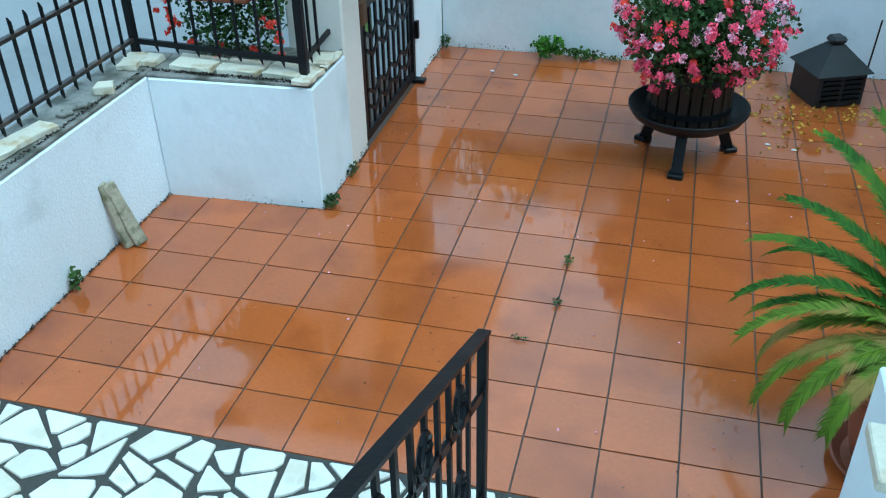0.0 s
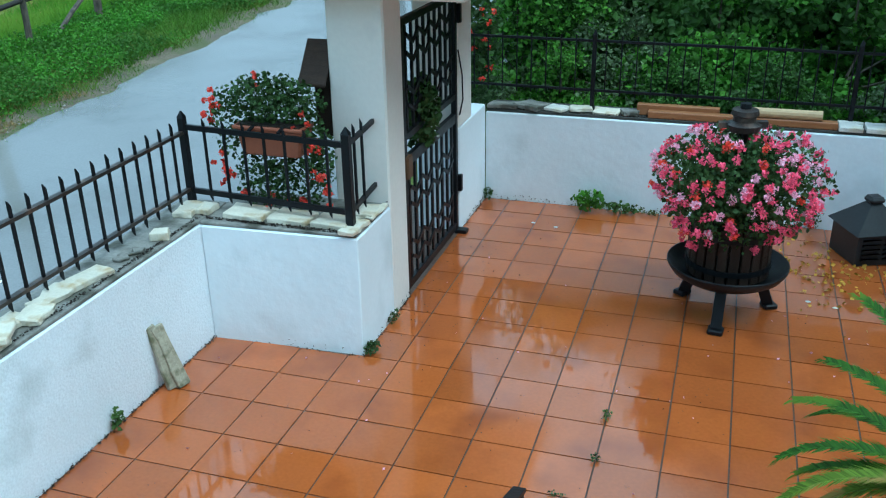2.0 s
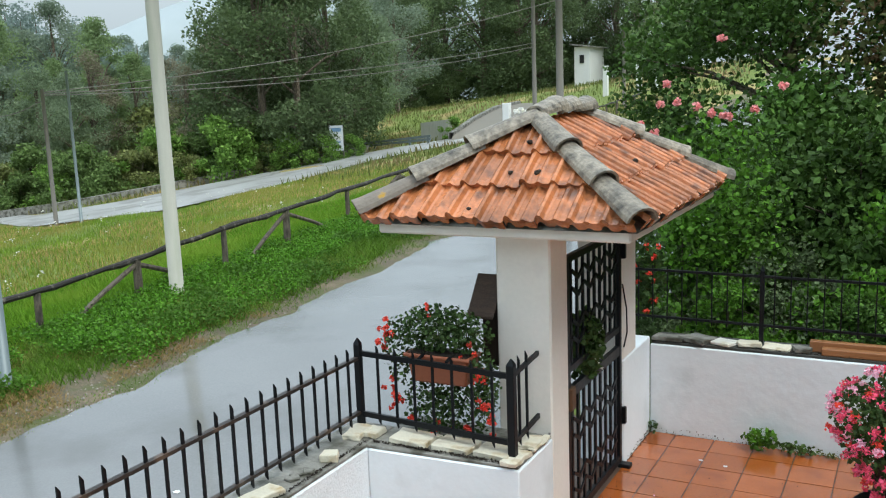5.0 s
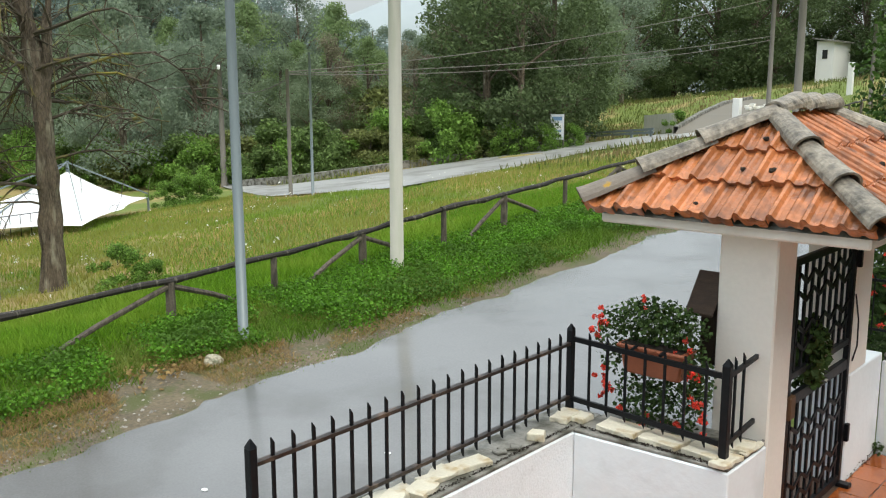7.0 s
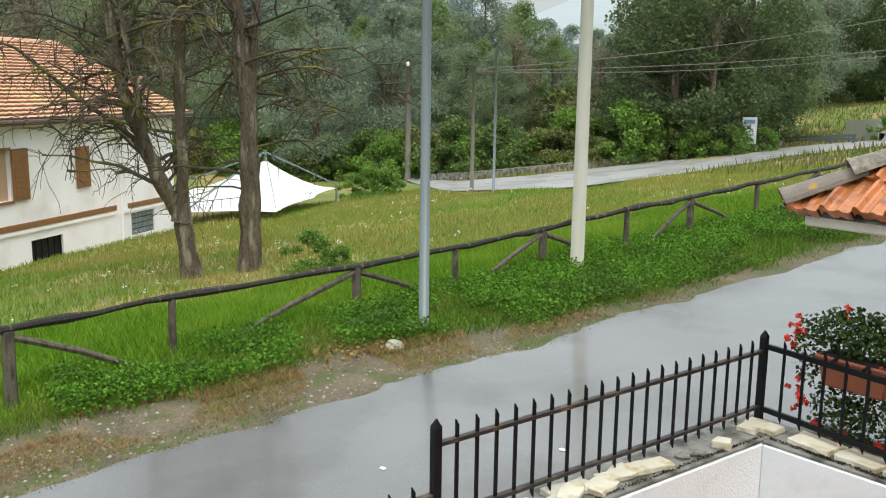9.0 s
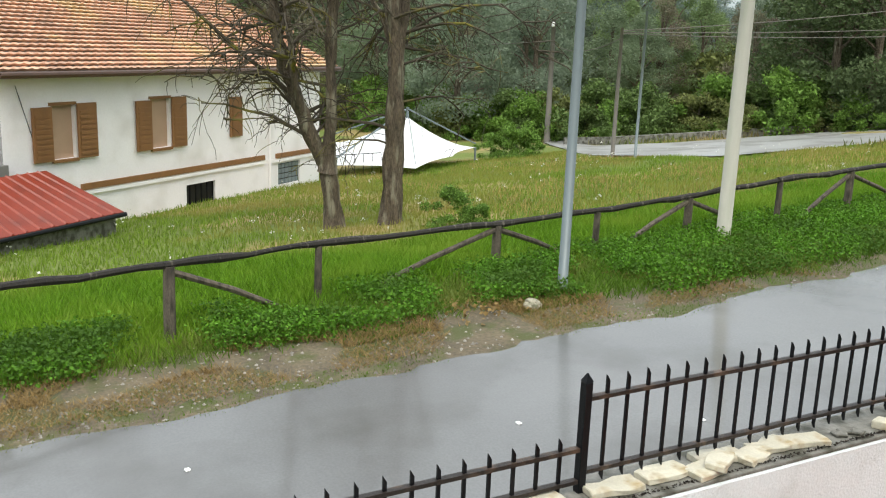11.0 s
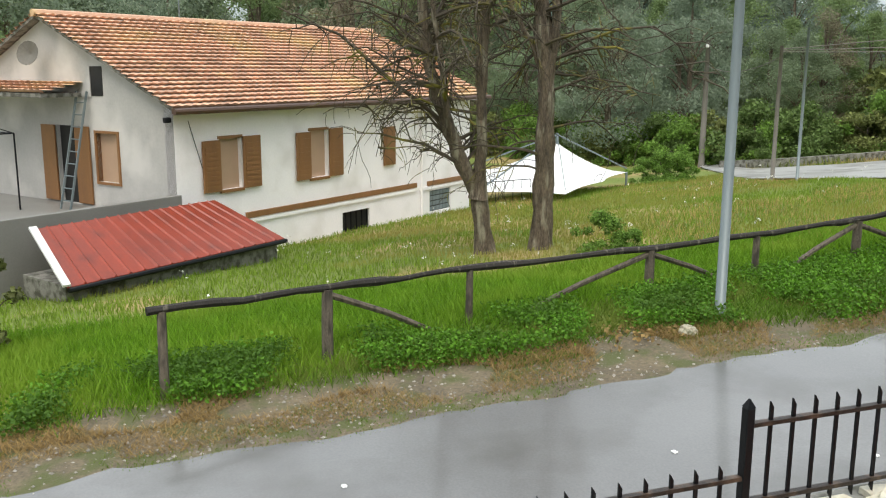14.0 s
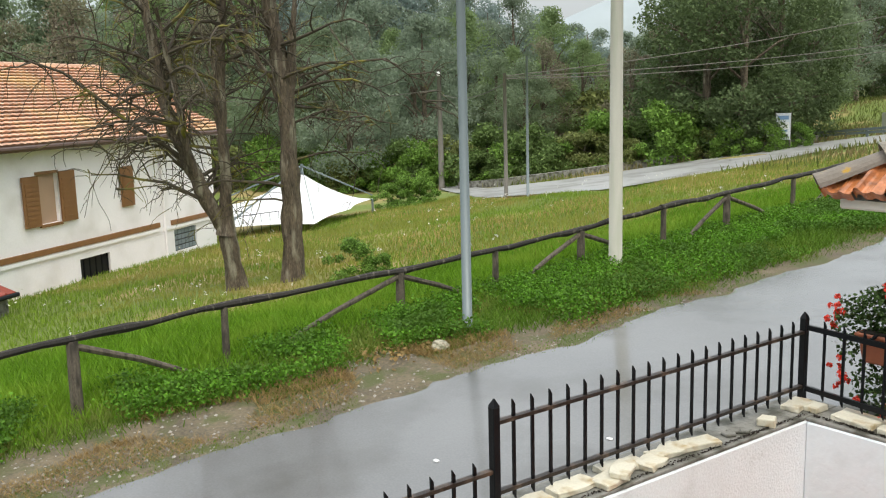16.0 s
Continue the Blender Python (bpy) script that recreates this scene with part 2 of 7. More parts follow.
M_LEAF = leafmat("green_leaf", (0.085, 0.15, 0.035))
M_LEAFD = leafmat("dark_green_leaf", (0.055, 0.10, 0.028))
# Distance haze is put into these leaf colours, paled and greyed; not into M_FORD.
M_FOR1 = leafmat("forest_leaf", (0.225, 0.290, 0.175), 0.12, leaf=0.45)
M_FOR2 = leafmat("haze_paled_forest_leaf", (0.225, 0.310, 0.135), 0.14, leaf=0.45)
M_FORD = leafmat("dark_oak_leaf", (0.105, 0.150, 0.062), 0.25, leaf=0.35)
M_FORB = leafmat("haze_blued_forest_leaf", (0.240, 0.310, 0.280), 0.08, leaf=0.45)
M_FOR3 = leafmat("haze_greyed_forest_leaf", (0.230, 0.290, 0.205), 0.12, leaf=0.45)
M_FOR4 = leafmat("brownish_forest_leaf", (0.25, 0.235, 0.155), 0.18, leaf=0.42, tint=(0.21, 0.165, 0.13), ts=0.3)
M_GARD = leafmat("deep_green_garden_leaf", (0.060, 0.118, 0.022), 0.5, leaf=0.2)
M_HEDV = leafmat("vine_shrub_leaf", (0.092, 0.210, 0.020), 0.6, leaf=0.3)
M_HEDG = leafmat("grey_green_shrub_leaf", (0.105, 0.150, 0.065), 0.6, leaf=0.2)
M_HEDD = leafmat("green_shrub_leaf", (0.085, 0.170, 0.030), 0.6, leaf=0.2)
M_BUSHA = leafmat("wood_edge_leaf", (0.13, 0.20, 0.06), 0.45)
M_BUSHB = leafmat("olive_wood_edge_leaf", (0.185, 0.215, 0.07), 0.45)
M_BUSHC = leafmat("fresh_wood_edge_leaf", (0.165, 0.29, 0.055), 0.45)
M_PLANK = mat("wet_orange_brown_plank", (0.30, 0.13, 0.05), 0.2, 6, 50, 0.2, 0.35, stretch=(0.4, 4, 4))
M_CREAMPIPE = mat("aged_cream_pipe", (0.50, 0.36, 0.19), 0.15, 8, 50, 0.1, 0.5)
M_LEAFB = leafmat("bright_vine_leaf", (0.085, 0.185, 0.022))
M_LEAFY = leafmat("olive_leaf", (0.12, 0.14, 0.045), tint=(0.17, 0.11, 0.05), ts=0.35)
M_LEAFG = leafmat("grey_green_leaf", (0.08, 0.115, 0.06))
M_GRASS = leafmat("fresh_grass", (0.140, 0.285, 0.018), 0.35, tint=(0.20, 0.33, 0.03), ts=0.4)
M_VGRASS = leafmat("dark_verge_grass", (0.108, 0.205, 0.020), 0.4, tint=(0.17, 0.215, 0.04), ts=0.6)
M_WEED = leafmat("broad_leaf_weed", (0.100, 0.235, 0.020), 0.5, tint=(0.075, 0.16, 0.02), ts=0.9)
M_MEAD = leafmat("olive_meadow_grass", (0.19, 0.29, 0.038), 0.28, tint=(0.34, 0.30, 0.09), ts=0.3, tmin=0.51, tmax=0.66)
M_FARG = leafmat("rank_hill_grass", (0.15, 0.185, 0.05), 0.3, tint=(0.24, 0.185, 0.09), ts=0.25)
M_DRY = leafmat("dry_meadow_grass", (0.42, 0.33, 0.12), 0.3, tint=(0.25, 0.30, 0.05), ts=0.3)
M_STRAW = leafmat("dead_straw", (0.32, 0.22, 0.09), 0.35)
M_PALM = leafmat("cycad_frond_green", (0.060, 0.145, 0.010), 0.4, tint=(0.13, 0.22, 0.015), ts=3.0, tmin=0.5, tmax=0.6)
M_PALMY = leafmat("yellowing_frond", (0.16, 0.24, 0.018), 0.4, tint=(0.36, 0.27, 0.07), ts=5.0, tmin=0.50, tmax=0.6)
M_PINK = leafmat("pink_geranium_petal", (0.92, 0.135, 0.255), 0.3, leaf=0.25)
M_PALEPINK = leafmat("pale_pink_petal", (0.92, 0.52, 0.66), 0.25, leaf=0.25)
M_RED = leafmat("red_geranium_petal", (0.85, 0.09, 0.06), 0.3, leaf=0.25)
M_ROSE = leafmat("salmon_rose_petal", (0.85, 0.36, 0.36), 0.2, leaf=0.25)
M_DAISY = leafmat("white_wild_flower", (0.80, 0.80, 0.74), 0.1, leaf=0.2)
M_YLEAF = leafmat("fallen_yellow_leaf", (0.55, 0.33, 0.04), 0.4, leaf=0.1)
# The hill's haze is only this pale blue-grey base colour.
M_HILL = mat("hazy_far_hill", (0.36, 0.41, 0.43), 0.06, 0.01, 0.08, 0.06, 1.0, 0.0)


# ---- mesh helpers ----
def smooth(me):
    for p in me.polygons:
        p.use_smooth = True


def obj(name, bm, material, parent=None, label="", soft=False):
    me = bpy.data.meshes.new(name)
    bm.to_mesh(me)
    bm.free()
    if soft:
        smooth(me)
    me.materials.append(material)
    ob = new(name, me)
    if parent:
        ob.parent = parent
    if label:
        ob["label"] = label
    return ob


def part(name, bm, material, parent, label="", soft=False):
    return obj(name, bm, material, parent, label, soft)


def pydata(name, verts, faces, material, parent=None, soft=False):
    me = bpy.data.meshes.new(name)
    me.from_pydata(np.asarray(verts).tolist(), [], np.asarray(faces).tolist() if not isinstance(faces, list) else faces)
    if soft:
        smooth(me)
    me.materials.append(material)
    ob = new(name, me)
    if parent:
        ob.parent = parent
    return ob


def empty(name, loc=(0, 0, 0), rz=0.0):
    ob = new(name)
    ob.empty_display_size = 0.1
    ob.matrix_basis = pose(*loc, 0, 0, rz)
    return ob


def box(bm, a, b, bevel=0.0, m=None):
    a, b = Vector(a), Vector(b)
    r = bmesh.ops.create_cube(bm, size=1.0)
    vs = r["verts"]
    for v in vs:
        v.co = Vector((a[k] + (v.co[k] + 0.5) * (b[k] - a[k]) for k in range(3)))
    if bevel:
        es = list({e for v in vs for e in v.link_edges})
        vs = list({v for f in bmesh.ops.bevel(bm, geom=es, offset=bevel, segments=1, affect="EDGES")["faces"] for v in f.verts} | {v for v in vs if v.is_valid})
    if m:
        for v in vs:
            v.co = m @ v.co
    return vs


def boxed(a, b, bevel=0.0, m=None):
    bm = bmesh.new()
    box(bm, a, b, bevel, m)
    return bm


def tube(bm, pts, radii, seg=8, cap=True):
    """A round bar along a line of points."""
    rings = []
    pts = [Vector(p) for p in pts]
    for k, p in enumerate(pts):
        d = (pts[min(k + 1, len(pts) - 1)] - pts[max(k - 1, 0)]).normalized()
        s = d.cross(Vector((0, 0, 1)) if abs(d.z) < 0.95 else Vector((1, 0, 0))).normalized()
        w = s.cross(d)
        r = radii[k] if isinstance(radii, (list, tuple)) else radii
        rings.append([bm.verts.new(p + r * (math.cos(2 * math.pi * i / seg) * s + math.sin(2 * math.pi * i / seg) * w)) for i in range(seg)])
    for a, b in zip(rings, rings[1:]):
        for i in range(seg):
            bm.faces.new((a[i], a[(i + 1) % seg], b[(i + 1) % seg], b[i]))
    if cap:
        bm.faces.new(rings[0])
        bm.faces.new(rings[-1][::-1])
    return rings


def rod(pts, radii, seg=8):
    bm = bmesh.new()
    tube(bm, pts, radii, seg)
    return bm


def lathe(profile, seg=24):
    """A turned shape from (radius, height) pairs."""
    bm = bmesh.new()
    rings = [[bm.verts.new((r * math.cos(2 * math.pi * i / seg), r * math.sin(2 * math.pi * i / seg), z)) for i in range(seg)] for r, z in profile]
    for a, b in zip(rings, rings[1:]):
        for i in range(seg):
            bm.faces.new((a[i], a[(i + 1) % seg], b[(i + 1) % seg], b[i]))
    bm.faces.new(rings[0][::-1])
    bm.faces.new(rings[-1])
    return bm


def bar(a, b, w, d):
    """A flat or square iron bar from a to b."""
    a, b = Vector(a), Vector(b)
    z = (b - a).normalized()
    x = z.cross(Vector((0, 0, 1)) if abs(z.z) < 0.9 else Vector((0, 1, 0))).normalized()
    y = z.cross(x)
    m = Matrix((x, y, z)).transposed().to_4x4()
    m.translation = a
    return boxed((-w / 2, -d / 2, 0), (w / 2, d / 2, (b - a).length), 0.0, m)


def leaves(rng, centres, size, spread=1.0, up=0.3, shape="diamond", fold=0.25):
    """Vertices and faces of many small folded leaves at the given centres."""
    c = np.asarray(centres, float)
    n = len(c)
    d = rng.normal(size=(n, 3)) * (1, 1, spread)
    d[:, 2] += up
    d /= np.linalg.norm(d, axis=1)[:, None]
    s = np.cross(d, rng.normal(size=(n, 3)))
    s /= np.linalg.norm(s, axis=1)[:, None] + 1e-9
    w = np.cross(d, s)
    L = (size * rng.uniform(0.6, 1.35, n))[:, None]
    wid = L * 0.42
    v = np.stack([c - d * L * 0.5, c + s * wid + w * L * fold * 0.4, c + d * L * 0.5, c - s * wid + w * L * fold * 0.4], 1).reshape(-1, 3)
    if shape == "far":
        v = np.stack([c - d * L * 0.5, c + s * wid + w * L * 0.1, c + d * L * 0.5 - s * wid * 0.6], 1).reshape(-1, 3)
        return v, np.arange(n * 3).reshape(-1, 3)
    i = np.arange(n)[:, None] * 4
    f = np.concatenate([i + (0, 1, 2), i + (0, 2, 3)], 1).reshape(-1, 3)
    return v, f


def clump_points(rng, centre, radii, n, shell=0.55):
    d = rng.normal(size=(n, 3))
    d /= np.linalg.norm(d, axis=1)[:, None]
    r = shell + (1 - shell) * rng.random(n) ** 0.6
    return np.asarray(centre) + d * r[:, None] * np.asarray(radii)

# ---- the lie of the land ----
def road_z(y):
    return -0.2 + 0.054 * (min(max(y, -30), 60) - 1)


def land(x, y):
    d = min(max(0.0, -8.7 - x), 28.0)
    up = min(max((y - 50) / 14, 0.0), 1.0) * min(max((x + 50) / 8, 0.0), 1.0) * min(max((4 - x) / 8, 0.0), 1.0)
    return road_z(y) - 0.105 * d + 1.6 * up * up * (3 - 2 * up)


def sheet(name, xs, ys, material, height, lift=0.0):
    bm = bmesh.new()
    grid = [[bm.verts.new((x, y, height(x, y) + lift)) for y in ys] for x in xs]
    for i in range(len(xs) - 1):
        for j in range(len(ys) - 1):
            bm.faces.new((grid[i][j], grid[i + 1][j], grid[i + 1][j + 1], grid[i][j + 1]))
    return obj(name, bm, material, soft=True)


def bumpy(x, y):
    z = land(x, y)
    if -60 < x < -6.8 and -60 < y < 60:
        z += 0.10 * (noise.noise((x * 0.35, y * 0.35, 0.0))) * min(1.0, (-6.8 - x) / 2)
    return z - (0.03 if x > -6.8 else 0.0)


gx = [-700, -400, -200, -120, -80, -65] + [-60 + 1.5 * i for i in range(20)] + [-30 + 0.6 * i for i in range(39)] + [-6.6, -6.0, -5, -4, -3, -1.6, 1, 4, 8, 15, 30, 60, 150, 400, 700]
gy = [-700, -300, -120, -60, -40, -30] + [-24 + 0.8 * i for i in range(56)] + [22, 24, 27, 30, 33, 36, 40, 45, 50, 53, 56, 59, 62, 66, 80, 120, 200, 400, 700]
ground = sheet("ground", gx, gy, M_SOIL, bumpy)
tagged(ground, "grassy sloping ground with dry patches", "ground", kind="structure")


def strip(name, left, right, material, lift, label, category, steps=40):
    """A band between two lines of the plan, laid on the ground."""
    bm = bmesh.new()

    def at(line, s):
        s *= len(line) - 1
        k = min(int(s), len(line) - 2)
        a, b = Vector(line[k]), Vector(line[k + 1])
        return a.lerp(b, s - k)
    rows = []
    for i in range(steps + 1):
        a, b = at(left, i / steps), at(right, i / steps)
        row = []
        for k in range(7):
            p = a.lerp(b, k / 6)
            row.append(bm.verts.new((p.x, p.y, land(p.x, p.y) + lift)))
        rows.append(row)
    for p, q in zip(rows, rows[1:]):
        for k in range(6):
            bm.faces.new((p[k], p[k + 1], q[k + 1], q[k]))
    bmesh.ops.recalc_face_normals(bm, faces=bm.faces)
    if sum(f.normal.z for f in bm.faces) < 0:
        bmesh.ops.reverse_faces(bm, faces=bm.faces)
    return tagged(obj(name, bm, material, soft=True), label, category, kind="structure")


edge_line = []
for i in range(500):
    y = -20 + i * 0.16
    edge_line.append((-5.95 - 0.012 * max(0, y) + 0.22 * noise.noise((y * 0.55, 2.0, 0)) + 0.14 * noise.noise((y * 1.7, 5.0, 0)) + 0.07 * noise.noise((y * 5.5, 8.0, 0)), y))
strip("road", edge_line, [(-1.2, y) for _, y in edge_line], M_ROAD, 0.012, "wet grey asphalt lane with puddled shine", "road", 499)
strip("gravel_verge", [(x - 1.55 - 0.5 * noise.noise((y * 0.4, 9.0, 0)) + 0.9 * min(1, max(0, (y - 1.5) / 3)), y) for x, y in edge_line],
      [(x + 0.2, y) for x, y in edge_line], M_VERGE, 0.003, "gravel and dirt verge with sparse weeds", "verge", 499)
strip("far_road", [(-46, 29), (-31.5, 21.2), (-28.6, 23.4), (-26.6, 28.5), (-25.0, 33.5), (-23.0, 37.0), (-18.5, 40)],
      [(-42, 25), (-26.3, 17.0), (-20.4, 18.0), (-19.3, 23.3), (-19.6, 30), (-17.5, 34.5), (-12, 37)], M_FARROAD, 0.05,
      "pale wet concrete road curving behind the meadow", "road", 40)
ramp = bmesh.new()
ramp_rows = []
for x, y, z in ((-19.3, 36.2, 0.45), (-19.9, 38.0, 0.85), (-20.5, 42.0, 1.5), (-21.2, 46.5, 2.0), (-22.0, 52.0, 2.2)):
    ramp_rows.append([ramp.verts.new(p) for p in ((x, y, -0.6), (x, y, z), (x + 3.3, y, z), (x + 3.3, y, -0.6))])
for A, B in zip(ramp_rows, ramp_rows[1:]):
    for k in range(3):
        ramp.faces.new((A[k], A[k + 1], B[k + 1], B[k]))
bmesh.ops.recalc_face_normals(ramp, faces=ramp.faces)
bank = bmesh.new()
bank_rows = []
for x, y, z in ((-16.0, 36.2, 0.40), (-16.6, 38.0, 0.83), (-17.2, 42.0, 1.48), (-17.9, 46.5, 1.98), (-18.7, 52.0, 2.18), (-18.7, 58.0, 2.6)):
    bank_rows.append([bank.verts.new((x + dx, y, z * (1 - f) + land(x + dx, y) * f - 0.05 * f)) for dx, f in ((0, 0), (1.0, 0.3), (2.5, 0.75), (4.0, 1.0))])
for A, B in zip(bank_rows, bank_rows[1:]):
    for k in range(3):
        bank.faces.new((A[k], A[k + 1], B[k + 1], B[k]))
bmesh.ops.recalc_face_normals(bank, faces=bank.faces)
tagged(obj("ramp_bank", bank, M_SOIL, soft=True), "grassy bank beside the uphill ramp", "bank", kind="structure")
tagged(obj("ramp_road", ramp, M_RAMP), "pale concrete ramp leading uphill", "ramp", kind="structure")

# ---- patio ----
T = 0.33
X_LEFT, Y_LEDGE, X_GATE, Y_FAR, Y_FLAG, X_END = -1.27, 0.32, -0.235, 3.26, -1.65, 4.7
sub = obj("floor", boxed((-1.3, -5.8, -0.35), (X_END + 0.1, 3.4, -0.006)), M_GROUT)
tagged(sub, "dark wet mortar bed under the terracotta tiles", "floor", kind="structure")


def wall(name, a, b, material, label, bevel=0.008):
    return tagged(obj(name, boxed(a, b, bevel), material), label, "wall", kind="structure")


wall("wall_street", (-1.62, -6.0, -0.7), (X_LEFT, 0.66, 0.79), M_RENDER, "low wall with rough white render and mossy top")
wall("wall_ledge", (X_LEFT + 0.002, Y_LEDGE, -0.7), (X_GATE, 0.90, 0.788), M_WALL, "low smooth white wall below the planter")
led = bpy.data.objects["wall_ledge"].data
for v in led.vertices:
    if v.co.y < 0.5:
        v.co.y += -0.03 if v.co.x < -1.0 else 0.022
wall("wall_far", (X_GATE + 0.002, Y_FAR, -0.5), (X_END, 3.62, 0.80), M_WALL, "low white garden wall with stains and stone coping")
wall("wall_side", (X_END, -5.8, -0.5), (X_END + 0.2, 3.62, 0.80), M_WALL, "low white side wall of the patio")
wall("wall_house", (-1.62, -6.2, -0.7), (X_END + 0.2, -6.002, 5.2), M_WALL, "plain white house wall behind the landing")
wall("wall_gate_side", (-0.60, 2.46, -0.5), (X_GATE, 3.258, 0.87), M_WALL, "low white wall beside the gate")
wall("stair_parapet", (2.52, -4.4, -0.3), (2.74, -1.64, 0.90), M_WALL, "white parapet beside the steps")
cap = tagged(obj("parapet_cap", boxed((2.43, -2.22, 0.902), (2.76, -1.98, 0.95), 0.006), M_SLAB), "worn stone slab on the stair parapet", "slab")
# mossy bed on the low walls
wall("street_wall_top", (-1.60, -6.0, 0.791), (X_LEFT - 0.010, 0.65, 0.812), M_CONC, "mossy grey mortar on top of the street wall", 0.004)
wall("ledge_wall_top", (X_LEFT - 0.008, 0.330, 0.789), (X_GATE - 0.012, 0.90, 0.81), M_CONC, "grey mortar bed on top of the ledge wall", 0.004)
for v in bpy.data.objects["ledge_wall_top"].data.vertices:
    if v.co.y < 0.5:
        v.co.y += -0.03 if v.co.x < -1.0 else 0.022
wall("far_wall_top", (X_GATE + 0.01, Y_FAR + 0.02, 0.801), (X_END, 3.60, 0.825), M_MORTAR, "dark mossy mortar bed on the garden wall", 0.004)

# landing and steps under the camera
steps = empty("steps")
tagged(steps, "plain pale steps up to the landing", "stairs", kind="structure")
for k in range(8):
    part("step", boxed((1.30, -2.1 - 0.31 * (k + 1), -0.05), (2.515, -2.1 - 0.31 * k - 0.002, 0.16 * (k + 1)), 0.01), M_FLAG, steps)
part("landing", boxed((-0.2, -6.0, 1.24), (2.515, -4.584, 1.40), 0.01), M_FLAG, steps)

# ---- gate pillars and roof ----
wall("gate_pillar", (-0.61, 0.90, -0.5), (X_GATE, 1.21, 2.12), M_PILLAR, "cream-white square gate pillar", 0.012)
wall("gate_pillar.001", (-0.61, 2.46, 0.871), (X_GATE - 0.003, 2.83, 2.12), M_PILLAR, "cream-white square gate pillar", 0.012)
wall("gate_threshold", (-0.61, 1.212, -0.4), (X_GATE - 0.02, 2.458, -0.01), M_CONC, "worn concrete threshold under the gate", 0.01)

RX0, RX1, RY0, RY1, RZ, RH = -1.36, 0.34, 0.70, 3.02, 2.125, 0.56
gate_roof = empty("gate_roof", (0, 0, 0))
tagged(gate_roof, "small hipped gate roof of wet orange clay tiles with grey ridge tiles", "roof")
part("soffit_slab", boxed((RX0, RY0, RZ), (RX1, RY1, RZ + 0.075), 0.012), M_PILLAR, gate_roof, "cream concrete roof slab")
RZT = RZ + 0.10
xm, half = (RX0 + RX1) / 2, (RX1 - RX0) / 2
ridge_a, ridge_b = Vector((xm, RY0 + half * 0.80, RZT + RH)), Vector((xm, RY1 - half * 0.80, RZT + RH))
ov = 0.05
ca, cb_, cc, cd = (Vector((RX0 - ov, RY0 - ov, RZT)), Vector((RX1 + ov, RY0 - ov, RZT)), Vector((RX1 + ov, RY1 + ov, RZT)), Vector((RX0 - ov, RY1 + ov, RZT)))
core = bmesh.new()
vv = [core.verts.new(p - Vector((0, 0, 0.03))) for p in (ca, cb_, cc, cd, ridge_a, ridge_b)]
for f in ((0, 1, 4), (1, 2, 5, 4), (2, 3, 5), (3, 0, 4, 5), (3, 2, 1, 0)):
    core.faces.new([vv[k] for k in f])
part("roof_core", core, M_CONC, gate_roof)


def clay_tile(w=0.215, l=0.43):
    """One interlocking clay tile: two raised ribs and a thick lower edge, from z = 0 at its lower end."""
    bm = bmesh.new()
    prof = [(0.0, 0.010), (0.05, 0.034), (0.12, 0.046), (0.20, 0.040), (0.27, 0.012), (0.34, 0.004), (0.52, 0.008), (0.60, 0.022), (0.68, 0.020), (0.76, 0.006), (0.93, 0.004), (1.0, 0.012)]
    rows = []
    for y, dz in ((0.012, -0.014), (0.0, 0.034), (l * 0.5, 0.020), (l, 0.0)):
        rows.append([bm.verts.new(((u - 0.5) * w, y, (h if k else h - 0.02) + dz)) for u, h in prof for k in ((0,) if dz < 0 else (1,))])
    for a, b in zip(rows, rows[1:]):
        for i in range(len(prof) - 1):
            bm.faces.new((a[i], a[i + 1], b[i + 1], b[i]))
    return bm


tile_rng = np.random.default_rng(5)


def tile_face(a, b, top_a, top_b, rows, w):
    """Lay tiles on one slope, from its eave a-b up to its ridge, cut along the hips."""
    ex = (b - a).normalized()
    mid_top = (top_a + top_b) / 2
    up_v = mid_top - a
    up_v = (up_v - ex * up_v.dot(ex))
    L = up_v.length
    ey = up_v.normalized()
    ez = ex.cross(ey)
    base = Matrix((ex, ey, ez)).transposed().to_4x4()
    base.translation = a
    W = (b - a).length
    n = round(W / w)
    la, lb = (top_a - a).dot(ex), (top_b - a).dot(ex)
    for r in range(rows):
        l = L / rows + 0.05
        y0 = r * L / rows - 0.03
        for k in range(n):
            xc = (k + 0.5) * W / n
            bm = clay_tile(W / n * 1.02, l)
            jig = Matrix.Translation((xc + tile_rng.normal() * 0.004, y0 + tile_rng.normal() * 0.012, 0.012 + abs(tile_rng.normal()) * 0.007)) @ Matrix.Rotation(tile_rng.normal() * 0.022, 4, "Z")
            bm.transform(jig)
            for p0, dvec in ((Vector((0, 0, 0)), Vector((la, L, 0))), (Vector((W, 0, 0)), Vector((lb - W, L, 0)))):
                nrm = Vector((dvec.y, -dvec.x, 0)).normalized()
                inside = Vector((W / 2, L * 0.3, 0))
                if (inside - p0).dot(nrm) < 0:
                    nrm = -nrm
                bmesh.ops.bisect_plane(bm, geom=bm.verts[:] + bm.edges[:] + bm.faces[:], plane_co=p0, plane_no=nrm, clear_inner=True)
            if len(bm.faces) < 3:
                bm.free()
                continue
            bm.transform(base)
            part("tile", bm, M_ROOF, gate_roof, soft=False)


tile_face(ca, cb_, ridge_a, ridge_a, 3, 0.19)
tile_face(cb_, cc, ridge_a, ridge_b, 3, 0.13)
tile_face(cc, cd, ridge_b, ridge_b, 3, 0.19)
tile_face(cd, ca, ridge_b, ridge_a, 3, 0.13)


